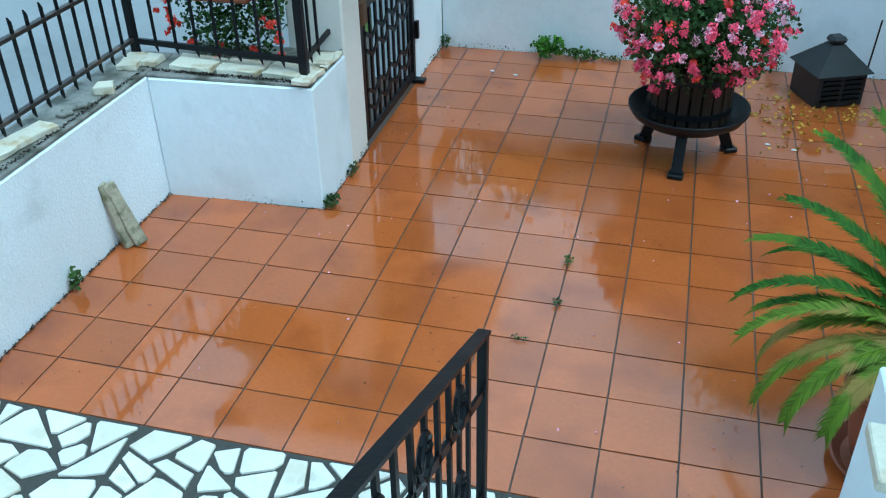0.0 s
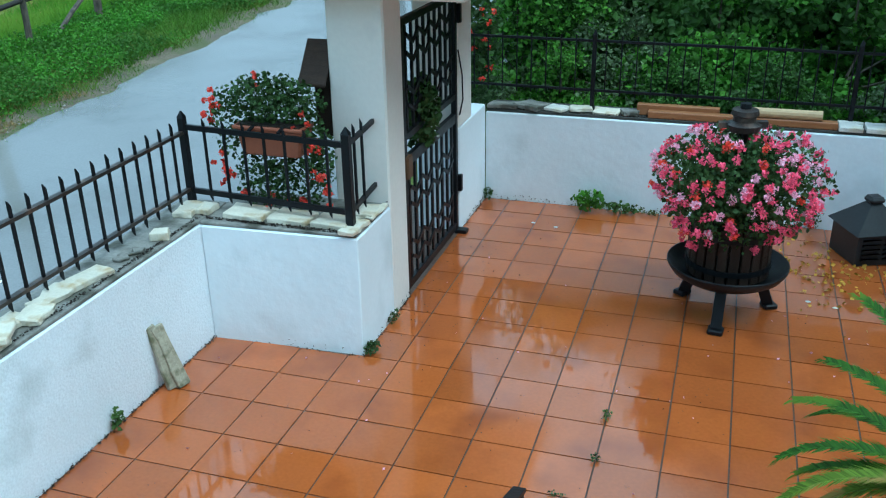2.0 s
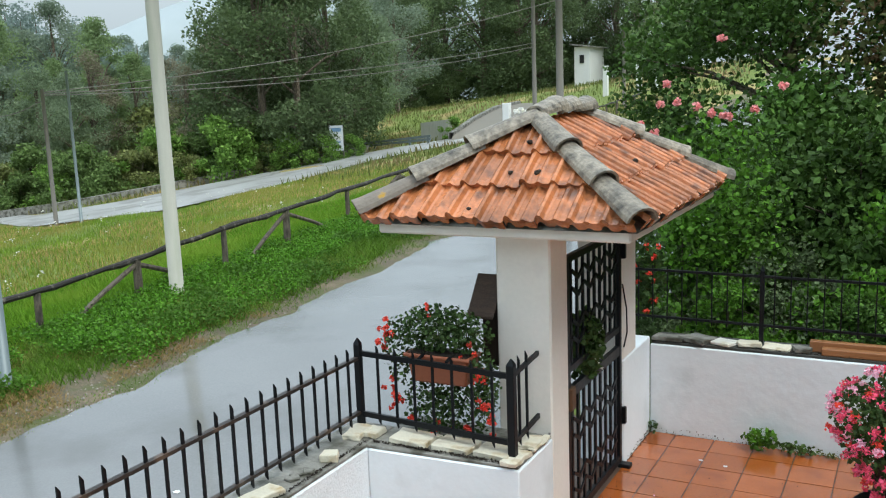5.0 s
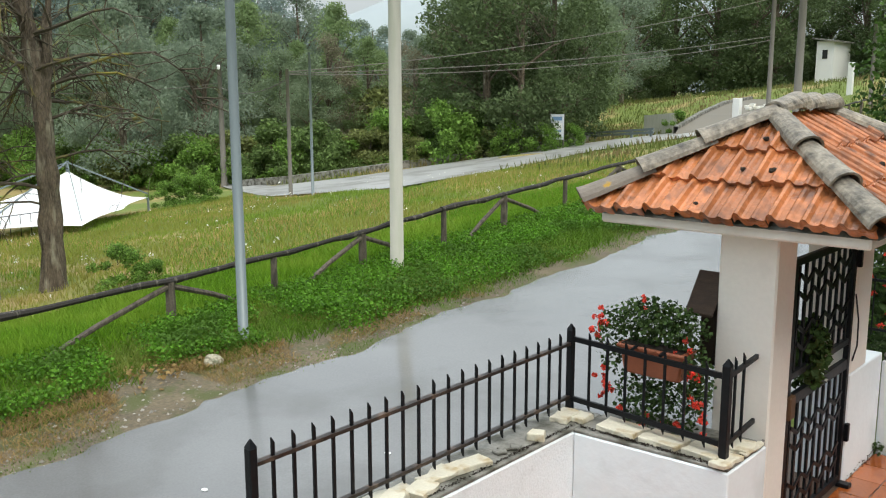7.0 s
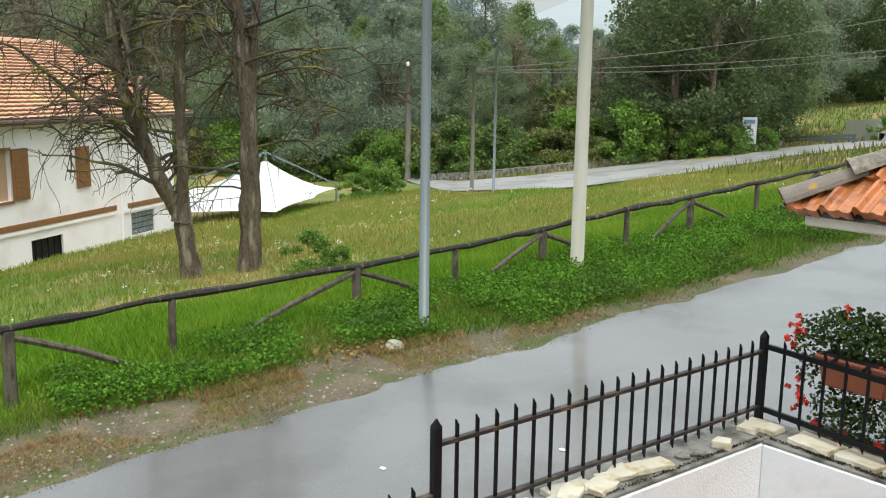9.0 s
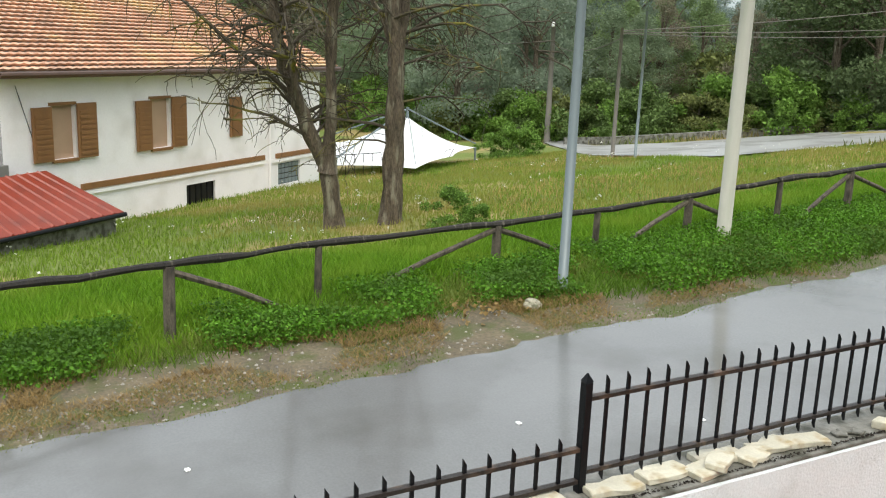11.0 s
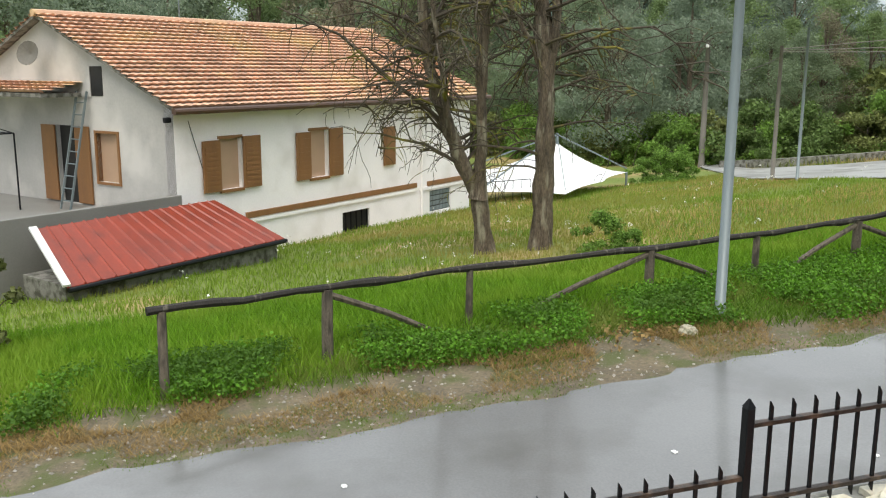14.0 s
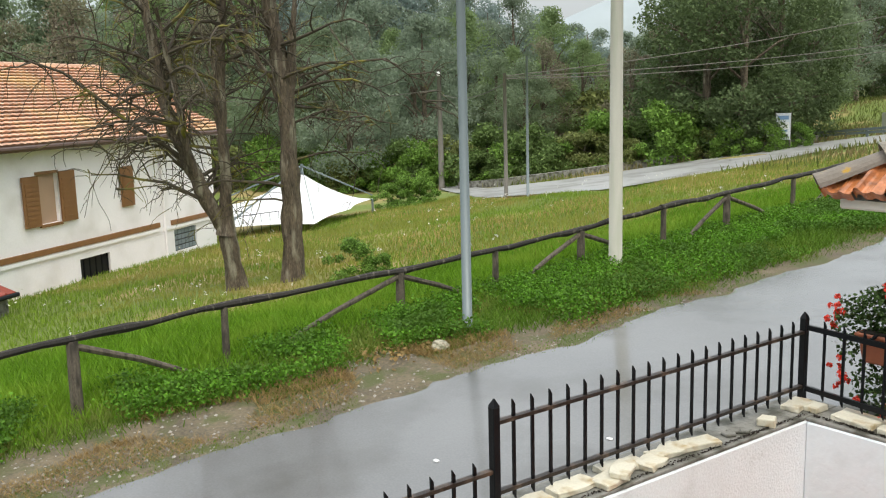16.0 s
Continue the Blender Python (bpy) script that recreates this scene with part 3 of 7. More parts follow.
def cap_tiles(p, q, n, material=None, first=None):
    """Half-round tiles lapped along a hip or ridge from p up to q."""
    d = (q - p)
    ax = d.normalized()
    s = ax.cross(Vector((0, 0, 1))).normalized()
    u = s.cross(ax)
    for k in range(n):
        sway = s * tile_rng.normal() * 0.010 + u * tile_rng.normal() * 0.006
        a, b = p + d * (k / n) - ax * 0.05 + sway, p + d * ((k + 1) / n) + ax * 0.03 - s * tile_rng.normal() * 0.008
        bm = bmesh.new()
        rr = []
        for pt, r, lift in ((a, 0.104, 0.036), (a + ax * 0.05, 0.100, 0.030), (b, 0.074, 0.008)):
            for rad in (r, r - 0.016):
                rr.append([bm.verts.new(pt + s * (rad * math.cos(t)) + u * (rad * 0.9 * math.sin(t) + lift)) for t in [math.pi * i / 9 for i in range(10)]])
        for A, B in ((rr[0], rr[2]), (rr[2], rr[4]), (rr[5], rr[3]), (rr[3], rr[1]), (rr[1], rr[0]), (rr[4], rr[5])):
            for i in range(9):
                bm.faces.new((A[i], A[i + 1], B[i + 1], B[i]))
        part("ridge_tile", bm, (first if (k == 0 and first) else M_RIDGE), gate_roof, soft=False)


lift = Vector((0, 0, 0.035))
cap_tiles(ca + lift, ridge_a + lift, 3, first=M_RIDGEY)
cap_tiles(cb_ + lift, ridge_a + lift, 3)
cap_tiles(cc + lift, ridge_b + lift, 3)
cap_tiles(cd + lift, ridge_b + lift, 3)
cap_tiles(ridge_b + lift * 1.6, ridge_a + lift * 1.6, 3)

for k in range(8):
    t_ = tile_rng.random()
    a_, b_, top_ = ((ca, cb_, ridge_a), (cb_, cc, (ridge_a + ridge_b) / 2))[k % 2]
    up_ = (0.0, 0.36, 0.36, 0.68)[k // 2] + 0.02
    at_ = a_.lerp(b_, 0.5 + (t_ - 0.5) * (0.9 - up_)).lerp(a_.lerp(b_, 0.5) + (top_ - (a_ + b_) / 2), up_)
    lump = bmesh.new()
    bmesh.ops.create_icosphere(lump, subdivisions=2, radius=0.014 + 0.012 * tile_rng.random())
    for v in lump.verts:
        v.co = v.co * (1 + 0.5 * noise.noise(v.co * 40 + at_)) + at_ + Vector((0, 0, 0.07))
    part("moss_lump", lump, M_EARTH, gate_roof, "dark moss lump")

# ---- the house across the lane ----
HYAW = 126.84
house = empty("farmhouse", (-19.31, -3.63, 0), HYAW)
tagged(house, "cream plastered farmhouse with an orange tiled roof and brown shutters", "house")
HL, HD, EZ, RDZ, BASE = 12.3, 9.1, 1.98, 4.02, -2.6
# local axes: x along the long wall, y away from the lane
walls = bmesh.new()
pts = [(0, 0, BASE), (HL, 0, BASE), (HL, 0, EZ), (0, 0, EZ)]


def wall_with_holes(length, z0, z1, holes, thick, m, outward=-1):
    """A wall in the local xz plane with rectangular openings cut through it."""
    xs = sorted({0, length, *[h[0] for h in holes], *[h[1] for h in holes]})
    zs = sorted({z0, z1, *[h[2] for h in holes], *[h[3] for h in holes]})
    bm = bmesh.new()
    for a, b in zip(xs, xs[1:]):
        for c, d in zip(zs, zs[1:]):
            if any(h[0] <= (a + b) / 2 <= h[1] and h[2] <= (c + d) / 2 <= h[3] for h in holes):
                continue
            box(bm, (a, 0, c), (b, thick, d))
    bmesh.ops.remove_doubles(bm, verts=bm.verts, dist=0.0005)
    bm.transform(m)
    return bm


long_holes = [(1.30, 1.98, 0.02, 1.22), (4.42, 5.12, 0.0, 1.24), (7.60, 8.05, 0.08, 1.16), (5.70, 6.90, -1.68, -1.10), (9.95, 11.15, -1.62, -0.95)]
part("long_wall", wall_with_holes(HL, BASE, EZ, long_holes, 0.3, Matrix()), M_HWALL, house)
# gable wall: local y axis, its face at x = 0
gm = Matrix.Rotation(radians(90), 4, "Z") @ Matrix.Scale(-1, 4, (0, 1, 0))
gable_holes = [(1.98, 2.76, 0.16, 1.32), (3.45, 4.35, -0.45, 1.46), (2.40, 2.86, 2.19, 2.88)]
g_low = [h for h in gable_holes if h[3] < EZ]
part("gable_wall", wall_with_holes(HD, BASE, EZ, g_low, 0.3, gm @ Matrix.Translation((0, 0, 0)) @ Matrix.Translation((0, 0, 0))), M_HGREY, house, "gable wall, greyer than the long wall")
for xg in (0.0, HL - 0.3):
    gt = bmesh.new()
    a = [gt.verts.new((xg, y, z)) for y, z in ((0, EZ + 0.001), (HD, EZ + 0.001), (HD / 2, RDZ))]
    b = [gt.verts.new((xg + 0.3, y, z)) for y, z in ((0, EZ + 0.001), (HD, EZ + 0.001), (HD / 2, RDZ))]
    gt.faces.new(a)
    gt.faces.new(b[::-1])
    for i in range(3):
        gt.faces.new((a[i], b[i], b[(i + 1) % 3], a[(i + 1) % 3]))
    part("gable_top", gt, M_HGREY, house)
part("end_wall", boxed((HL - 0.3, 0.301, BASE), (HL, HD, EZ)), M_HWALL, house)
part("back_wall", boxed((0.301, HD - 0.3, BASE), (HL - 0.301, HD, EZ)), M_HWALL, house)
part("corner_plaster", boxed((-0.003, -0.008, BASE), (0.33, -0.002, EZ)), M_HWALL, house)
part("attic_hatch", boxed((-0.012, 2.40, 2.19), (0.10, 2.86, 2.88)), M_DARK, house, "open attic hatch, its shade a near-black panel")
part("hatch_shutter", boxed((-0.03, 2.84, 2.17), (-0.013, 3.2, 2.88)), M_HGREY, house)


def wavy_slope(y0, z0, y1, z1, x0, x1, rows, wave=0.24):
    bm_v, bm_f = [], []
    n = round((x1 - x0) / wave)
    for r in range(rows):
        a, b = r / rows, (r + 1.08) / rows
        ya, za = y0 + (y1 - y0) * a, z0 + (z1 - z0) * a + 0.075
        yb, zb = y0 + (y1 - y0) * b, z0 + (z1 - z0) * b + 0.004
        for k in range(n):
            base = len(bm_v)
            for u, h in ((0, 0), (0.2, 0.016), (0.5, 0.021), (0.8, 0.006), (1.0, 0)):
                x = x0 + (k + u) * (x1 - x0) / n
                bm_v += [(x, ya + math.copysign(0.09, y1 - y0), za - 0.06), (x, ya, za + h), (x, yb, zb + h)]
            for q in range(4):
                i = base + q * 3
                bm_f += [[i, i + 3, i + 4, i + 1], [i + 1, i + 4, i + 5, i + 2]]
    return bm_v, bm_f


rv, rf = wavy_slope(-0.35, EZ - 0.02, HD / 2, RDZ + 0.1, -0.25, HL + 0.6, 23)
rv2, rf2 = wavy_slope(HD + 0.35, EZ - 0.02, HD / 2, RDZ + 0.1, -0.25, HL + 0.6, 23)
tagged(pydata("roof_tiles", rv, rf, M_HROOF, house), kind="stuff")
tagged(pydata("roof_tiles", rv2, [f[::-1] for f in rf2], M_HROOF, house), kind="stuff")
rb = bmesh.new()
for sgn in (0, 1):
    yo = -0.35 if sgn == 0 else HD + 0.35
    p = [(-0.22, yo, EZ - 0.10), (HL + 0.57, yo, EZ - 0.10), (HL + 0.57, HD / 2, RDZ + 0.02), (-0.22, HD / 2, RDZ + 0.02)]
    lo = [rb.verts.new(q) for q in p]
    hi = [rb.verts.new((q[0], q[1], q[2] + 0.085)) for q in p]
    rb.faces.new(lo)
    rb.faces.new(hi[::-1])
    for i in range(4):
        rb.faces.new((lo[i], hi[i], hi[(i + 1) % 4], lo[(i + 1) % 4]))
part("roof_deck", rb, M_CONC, house)
part("gutter", rod([(-0.3, -0.40, EZ - 0.06), (HL + 0.6, -0.40, EZ - 0.06)], 0.075, 10), M_GUTTER, house, "dark brown half-round gutter")
part("roof_ridge", rod([(-0.28, HD / 2, RDZ + 0.12), (HL + 0.6, HD / 2, RDZ + 0.12)], 0.09, 8), M_HROOF, house)
ch = part("chimney", boxed((11.7, 1.0, 2.2), (12.15, 1.45, 3.0), 0.01), M_HROOF, house, "brick chimney")
part("chimney_cap", boxed((11.63, 0.93, 3.002), (12.22, 1.52, 3.10), 0.02), M_HROOF, ch)
for x0, x1, z in ((2.05, 9.2, -0.70), (9.8, 12.29, -0.72)):
    part("string_course", boxed((x0, -0.06, z - 0.05), (x1, -0.001, z + 0.09)), M_WOODBR, house, "brown band along the wall")
    part("string_course", boxed((x0 - 0.4, -0.05, z - 0.17), (x1, -0.001, z - 0.07)), M_HWALL, house)


def shutter(x0, x1, z0, z1, y):
    s = part("shutter", boxed((x0, y - 0.05, z0), (x1, y, z1), 0.008), M_WOODBR, house, "brown louvred wooden shutter")
    for k in range(9):
        z = z0 + 0.08 + k * (z1 - z0 - 0.2) / 9
        part("slat", boxed((x0 + 0.06, y - 0.065, z), (x1 - 0.06, y - 0.052, z + 0.07)), M_WOODBR, s)


def window(x0, x1, z0, z1, left, right):
    w = part("window", boxed((x0, 0.10, z0), (x1, 0.16, z1)), M_WOODPALE, house, "closed tan roller blind")
    for a, b in (((x0 - 0.05, -0.02, z1), (x1 + 0.05, 0.10, z1 + 0.07)), ((x0 - 0.03, -0.06, z0 - 0.07), (x1 + 0.03, 0.10, z0 - 0.002))):
        part("window_frame", boxed(a, b), M_WOODBR, w)
    if left:
        shutter(x0 - left, x0 - 0.02, z0 - 0.02, z1 - 0.02, -0.03)
    if right:
        shutter(x1 + 0.02, x1 + right, z0 - 0.02, z1 + 0.03, -0.03)


window(1.30, 1.98, 0.02, 1.22, 0.56, 0.60)
window(4.42, 5.12, 0.0, 1.24, 0.56, 0.58)
w3 = part("window", boxed((7.60, 0.10, 0.08), (8.05, 0.16, 1.16)), M_WOODPALE, house)
shutter(7.55, 8.10, 0.06, 1.18, -0.02)
part("cellar_window", boxed((5.70, 0.12, -1.68), (6.90, 0.18, -1.10)), M_DARK, house, "dark cellar window")
for k in range(5):
    part("window_bar", boxed((5.85 + k * 0.24, 0.02, -1.68), (5.88 + k * 0.24, 0.05, -1.10)), M_IRON, house)
gb = part("glass_block_window", boxed((9.95, 0.06, -1.62), (11.15, 0.14, -0.95)), M_DARK, house, "glass block cellar window")
for i in range(6):
    for k in range(4):
        part("glass_block", boxed((9.98 + i * 0.195, 0.03, -1.60 + k * 0.165), (10.15 + i * 0.195, 0.061, -1.465 + k * 0.165), 0.01), M_GLASSB, gb)
# gable side: window, door with shutters, canopy, ladder, terrace
gw = part("window", boxed((0.10, 1.98, 0.16), (0.16, 2.76, 1.32)), M_WOODPALE, house)
for a, b in (((-0.04, 1.92, 0.10), (0.10, 1.98, 1.38)), ((-0.04, 2.76, 0.10), (0.10, 2.82, 1.38)), ((-0.04, 1.98, 1.32), (0.10, 2.76, 1.38)), ((-0.04, 1.98, 0.10), (0.10, 2.76, 0.158))):
    part("window_frame", boxed(a, b), M_WOODBR, gw)
part("door", boxed((0.10, 3.45, -0.45), (0.16, 4.35, 1.46)), M_DARK, house, "open doorway, its shade a near-black panel")
for y0 in (3.0, 4.36):
    part("door_shutter", boxed((-0.07, y0, -0.42), (-0.02, y0 + 0.55, 1.46), 0.008), M_WOODBR, house, "open brown door shutter")
part("canopy", boxed((-1.1, 3.2, 2.16), (-0.001, 7.2, 2.26), 0.01), M_CONC, house, "small tiled canopy over the door")
cv, cf = wavy_slope(0, 0, 1.15, 0.22, 3.1, 7.3, 4)
can = pydata("canopy_tiles", [(-1.15 + y, x, 2.27 + z) for x, y, z in cv], [f[::-1] for f in cf], M_HROOF, house)
tagged(can, kind="stuff")
part("terrace_slab", boxed((-7.0, 0.02, -2.6), (-0.002, 9.0, -0.46)), M_TERRACE, house, "grey concrete terrace")
part("terrace_kerb", boxed((-7.0, -0.16, -2.6), (-0.002, 0.018, 0.06), 0.01), M_TERRACE, house, "low grey concrete terrace wall")
dish = part("satellite_dish", lathe([(0.02, 0), (0.12, 0.02), (0.22, 0.07), (0.30, 0.14), (0.30, 0.15), (0.02, 0.03)], 16), M_GREYPOLE, house)
dish.matrix_basis = pose(-0.35, 4.6, 3.15, 75, 0, -70)
part("gable_lamp", boxed((-0.22, -0.02, 1.66), (-0.05, 0.10, 1.78), 0.02), M_IRON, house)

part("antenna", rod([(4.2, HD / 2, RDZ + 0.1), (4.2, HD / 2, RDZ + 1.5)], 0.02, 6), M_STEEL, house, "thin television aerial")
part("downpipe", rod([(9.45, -0.06, EZ - 0.1), (9.45, -0.06, -2.0)], 0.04, 8), M_HWALL, house)
part("wall_cable", rod([(0.4, -0.02, EZ - 0.3), (0.75, -0.02, 0.6), (1.0, -0.02, 0.3)], 0.008, 5), M_IRON, house)
tbl = empty("terrace_table", house.matrix_basis @ Vector((-1.9, 5.4, -0.455)), HYAW)
tagged(tbl, "small dark table on the terrace", "table")
part("tabletop", boxed((-0.4, -0.35, 0.52), (0.4, 0.35, 0.56), 0.01), M_IRON, tbl)
for tx in (-0.35, 0.35):
    for ty in (-0.3, 0.3):
        part("leg", boxed((tx - 0.02, ty - 0.02, 0), (tx + 0.02, ty + 0.02, 0.519)), M_IRON, tbl)

ladder = empty("ladder", house.matrix_basis @ Vector((-0.75, 2.9, -0.455)), HYAW)
tagged(ladder, "grey aluminium ladder leaning on the gable wall", "ladder")
for dy in (0.0, 0.38):
    part("side_rail", bar((0, dy, 0.0), (0.66, dy, 2.75), 0.05, 0.03), M_STEEL, ladder)
for k in range(9):
    f = (k + 0.7) / 9.6
    part("rung", rod([(0.66 * f, 0, 2.75 * f), (0.66 * f, 0.38, 2.75 * f)], 0.016, 6), M_STEEL, ladder)

gaz = empty("gazebo_frame", house.matrix_basis @ Vector((-3.6, 3.9, -0.455)), HYAW)
tagged(gaz, "bare black metal gazebo frame on the terrace", "gazebo")
for a, b in ((0, 0), (2.2, 0), (0, 2.2), (2.2, 2.2)):
    part("post", rod([(a, b, 0), (a, b, 1.8)], 0.02, 6), M_IRON, gaz)
for a, b, c, d in ((0, 0, 2.2, 0), (0, 2.2, 2.2, 2.2), (0, 0, 0, 2.2), (2.2, 0, 2.2, 2.2)):
    part("top_bar", rod([(a, b, 1.8), (c, d, 1.8)], 0.018, 6), M_IRON, gaz)
    part("arched_bar", rod([(a + (1.1 - a) * s, b + (1.1 - b) * s, 1.8 + 0.35 * math.sin(s * math.pi / 2)) for s in (0, 0.25, 0.5, 0.75, 1)], 0.014, 6), M_IRON, gaz)

# red metal lean-to beside the terrace
shed = empty("lean_to_shed", (-19.31, -3.63, 0), HYAW)
tagged(shed, "low shed with a red corrugated metal roof", "shed")
part("shed_wall", boxed((-7.2, -3.2, -2.9), (2.9, -0.5, -1.46)), M_CONC, shed)
# ribbed red sheet over the shed
ribs = bmesh.new()
a0, a1, b0, b1 = Vector((-3.9, -0.60, -0.10)), Vector((0.67, -0.47, -0.10)), Vector((-4.3, -2.15, -0.92)), Vector((1.30, -2.0, -0.92))
n_rib = 17
prev = None
for k in range(n_rib * 8 + 1):
    s = k / (n_rib * 8)
    h = 0.03 if k % 8 == 1 else 0.0
    p, q = a0.lerp(a1, s) + Vector((0, 0, h)), b0.lerp(b1, s) + Vector((0, 0, h))
    cur = [ribs.verts.new(p), ribs.verts.new(q), ribs.verts.new(q - Vector((0, 0, 0.04 + h)))]
    if prev:
        ribs.faces.new((prev[0], prev[1], cur[1], cur[0]))
        ribs.faces.new((prev[1], prev[2], cur[2], cur[1]))
    prev = cur
part("red_metal_roof", ribs, M_REDMETAL, shed, "glossy red ribbed metal sheet")
part("verge_flashing", bar(a0 + Vector((0, 0, 0.03)), b0 + Vector((0, 0, 0.03)), 0.14, 0.05), M_WHITE, shed, "white metal edge trim")
part("shed_gutter", rod([b0 + Vector((0, -0.05, -0.05)), b1 + Vector((0, -0.05, -0.05))], 0.05, 8), M_IRON, shed)
for ch in [o for o in shed.children if o.name.startswith("shed_wall")]:
    ch.data.transform(Matrix.Identity(4))
    for v in ch.data.vertices:
        v.co = (-4.2 + (v.co.x + 7.2) / 10.1 * 5.3, -1.95 + (v.co.y + 3.2) / 2.7 * 1.3, -2.9 + (v.co.z + 2.9) / 1.44 * (1.96 if v.co.y < -1.5 else 2.0))


# ---- iron fences ----
def picket(x, y, z0, z1, thing, w=0.016):
    bm = boxed((x - w / 2, y - 0.006, z0), (x + w / 2, y + 0.006, z1))
    for v in bm.verts:
        if v.co.z > z1 - 0.01:
            v.co.z -= 0.03 if v.co.x > x else 0.0
        elif v.co.x < x:
            v.co.z += 0.03
    return part("picket", bm, M_IRON, thing)


def iron_post(x, y, z0, z1, thing, w=0.045):
    bm = boxed((x - w / 2, y - w / 2, z0), (x + w / 2, y + w / 2, z1 - 0.035), 0.004)
    tip = bmesh.ops.create_cone(bm, cap_ends=True, segments=4, radius1=w * 0.7, radius2=0.004, depth=0.04)["verts"]
    bmesh.ops.transform(bm, matrix=Matrix.Translation((x, y, z1 - 0.014)) @ Matrix.Rotation(radians(45), 4, "Z"), verts=tip)
    return part("post", bm, M_IRON, thing)


FX = -1.475
street_fence = empty("street_fence")
tagged(street_fence, "black iron picket fence with rusty rails on the street wall", "fence")
iron_post(FX, 0.55, 0.80, 1.43, street_fence)
iron_post(FX, -2.10, 0.80, 1.41, street_fence)
for z in (0.925, 1.30):
    part("rail", bar((FX, -2.08, z - 0.012), (FX, 0.53, z), 0.034, 0.020), M_RUST, street_fence, "rusty flat iron rail")
for k in range(20):
    y = -2.10 + 2.65 * (k + 1) / 21
    bm = boxed((FX - 0.006, y - 0.009, 0.845), (FX + 0.006, y + 0.009, 1.39))
    for v in bm.verts:
        if v.co.z > 1.3 and v.co.y > y:
            v.co.z -= 0.03
        elif v.co.z < 0.9 and v.co.y < y:
            v.co.z += 0.03
    part("picket", bm, M_IRON, street_fence)
lower_fence = empty("lower_street_fence")
tagged(lower_fence, "lower stretch of black iron picket fence", "fence")
for z in (0.87, 1.035):
    part("rail", bar((FX, -5.6, z - 0.02), (FX, -2.124, z), 0.034, 0.020), M_RUST, lower_fence)
for k in range(26):
    y = -2.10 - 0.130 * (k + 1)
    bm = boxed((FX - 0.006, y - 0.009, 0.83), (FX + 0.006, y + 0.009, 1.11))
    for v in bm.verts:
        if v.co.z > 1.0 and v.co.y > y:
            v.co.z -= 0.03
    part("picket", bm, M_IRON, lower_fence)

front_fence = empty("front_fence")
tagged(front_fence, "short black iron picket fence in front of the planter", "fence")
fa, fb = Vector((FX + 0.03, 0.545, 0)), Vector((-0.335, 0.445, 0))
iron_post(-0.315, 0.44, 0.835, 1.44, front_fence, 0.05)
for z in (0.915, 1.335):
    part("rail", bar(fa + Vector((0, 0, z)), fb + Vector((0, 0, z)), 0.022, 0.034), M_IRON, front_fence)
    part("rail", bar((-0.315, 0.47, z), (-0.33, 0.898, z + 0.02), 0.02, 0.03), M_IRON, front_fence)
for k in range(7):
    p = fa.lerp(fb, (k + 0.9) / 7.7)
    picket(p.x, p.y, 0.86, 1.40, front_fence)
for yy in (0.56, 0.68):
    picket(-0.318, yy, 0.86, 1.43, front_fence)

garden_fence = empty("garden_fence")
tagged(garden_fence, "thin black iron fence on the garden wall against the hedge", "fence")
iron_post(0.66, 3.46, 0.82, 1.50, garden_fence, 0.035)
iron_post(2.72, 3.46, 0.82, 1.50, garden_fence, 0.035)
for z in (1.0, 1.42):
    part("rail", bar((-0.58, 3.46, z), (3.6, 3.46, z - 0.02), 0.025, 0.02), M_IRON, garden_fence)
for k in range(32):
    x = -0.52 + k * 0.128
    if abs(x - 0.66) > 0.05:
        part("picket", boxed((x - 0.005, 3.455, 0.95), (x + 0.005, 3.465, 1.46)), M_IRON, garden_fence)

# ---- gate ----
gate = empty("iron_gate")
tagged(gate, "tall black wrought-iron gate with interlaced bars", "gate")
GX, G0, G1, GZ = -0.262, 1.225, 2.445, 1.93
for y in (G0, G1 - 0.05):
    part("stile", boxed((GX - 0.02, y, 0.03), (GX + 0.02, y + 0.05, GZ), 0.004), M_IRON, gate)
for z, h in ((0.03, 0.06), (0.93, 0.08), (1.12, 0.05), (GZ - 0.05, 0.05)):
    part("cross_rail", boxed((GX - 0.018, G0 + 0.051, z), (GX + 0.018, G1 - 0.051, z + h), 0.003), M_IRON, gate)
nb = 9
for k in range(nb):
    y = G0 + 0.05 + (G1 - G0 - 0.1) * (k + 0.5) / nb
    for z0, z1 in ((0.091, 0.929), (1.171, GZ - 0.051)):
        part("gate_bar", boxed((GX - 0.008, y - 0.014, z0), (GX + 0.008, y + 0.014, z1)), M_IRON, gate)
    for z in (0.22, 0.34, 0.62, 0.74, 1.32, 1.44, 1.66, 1.78):
        if k < nb - 1:
            st = (G1 - G0 - 0.1) / nb
            up = 0.035 if k % 2 else -0.035
            part("link", bar((GX + 0.011, y, z - up), (GX + 0.011, y + st, z + up), 0.012, 0.026), M_IRON, gate)
part("lock_box", boxed((GX - 0.03, G0 - 0.005, 0.86), (GX + 0.045, G0 + 0.085, 1.02), 0.008), M_BRASS, gate, "rusty brown lock box")
for z in (0.35, 1.70):
    part("hinge", boxed((GX - 0.02, G1 - 0.005, z), (GX + 0.05, G1 + 0.035, z + 0.14), 0.004), M_IRON, gate)
part("door_stop", boxed((GX, G1 - 0.06, -0.004), (GX + 0.10, G1 + 0.02, 0.03), 0.006), M_IRON, gate)
part("pull_cable", rod([(GX + 0.03, G1 - 0.01, 1.5), (GX + 0.05, G1 + 0.03, 1.3), (GX + 0.05, G1 + 0.045, 1.1), (GX + 0.03, G1 + 0.02, 0.98)], 0.006, 6), M_IRON, gate)

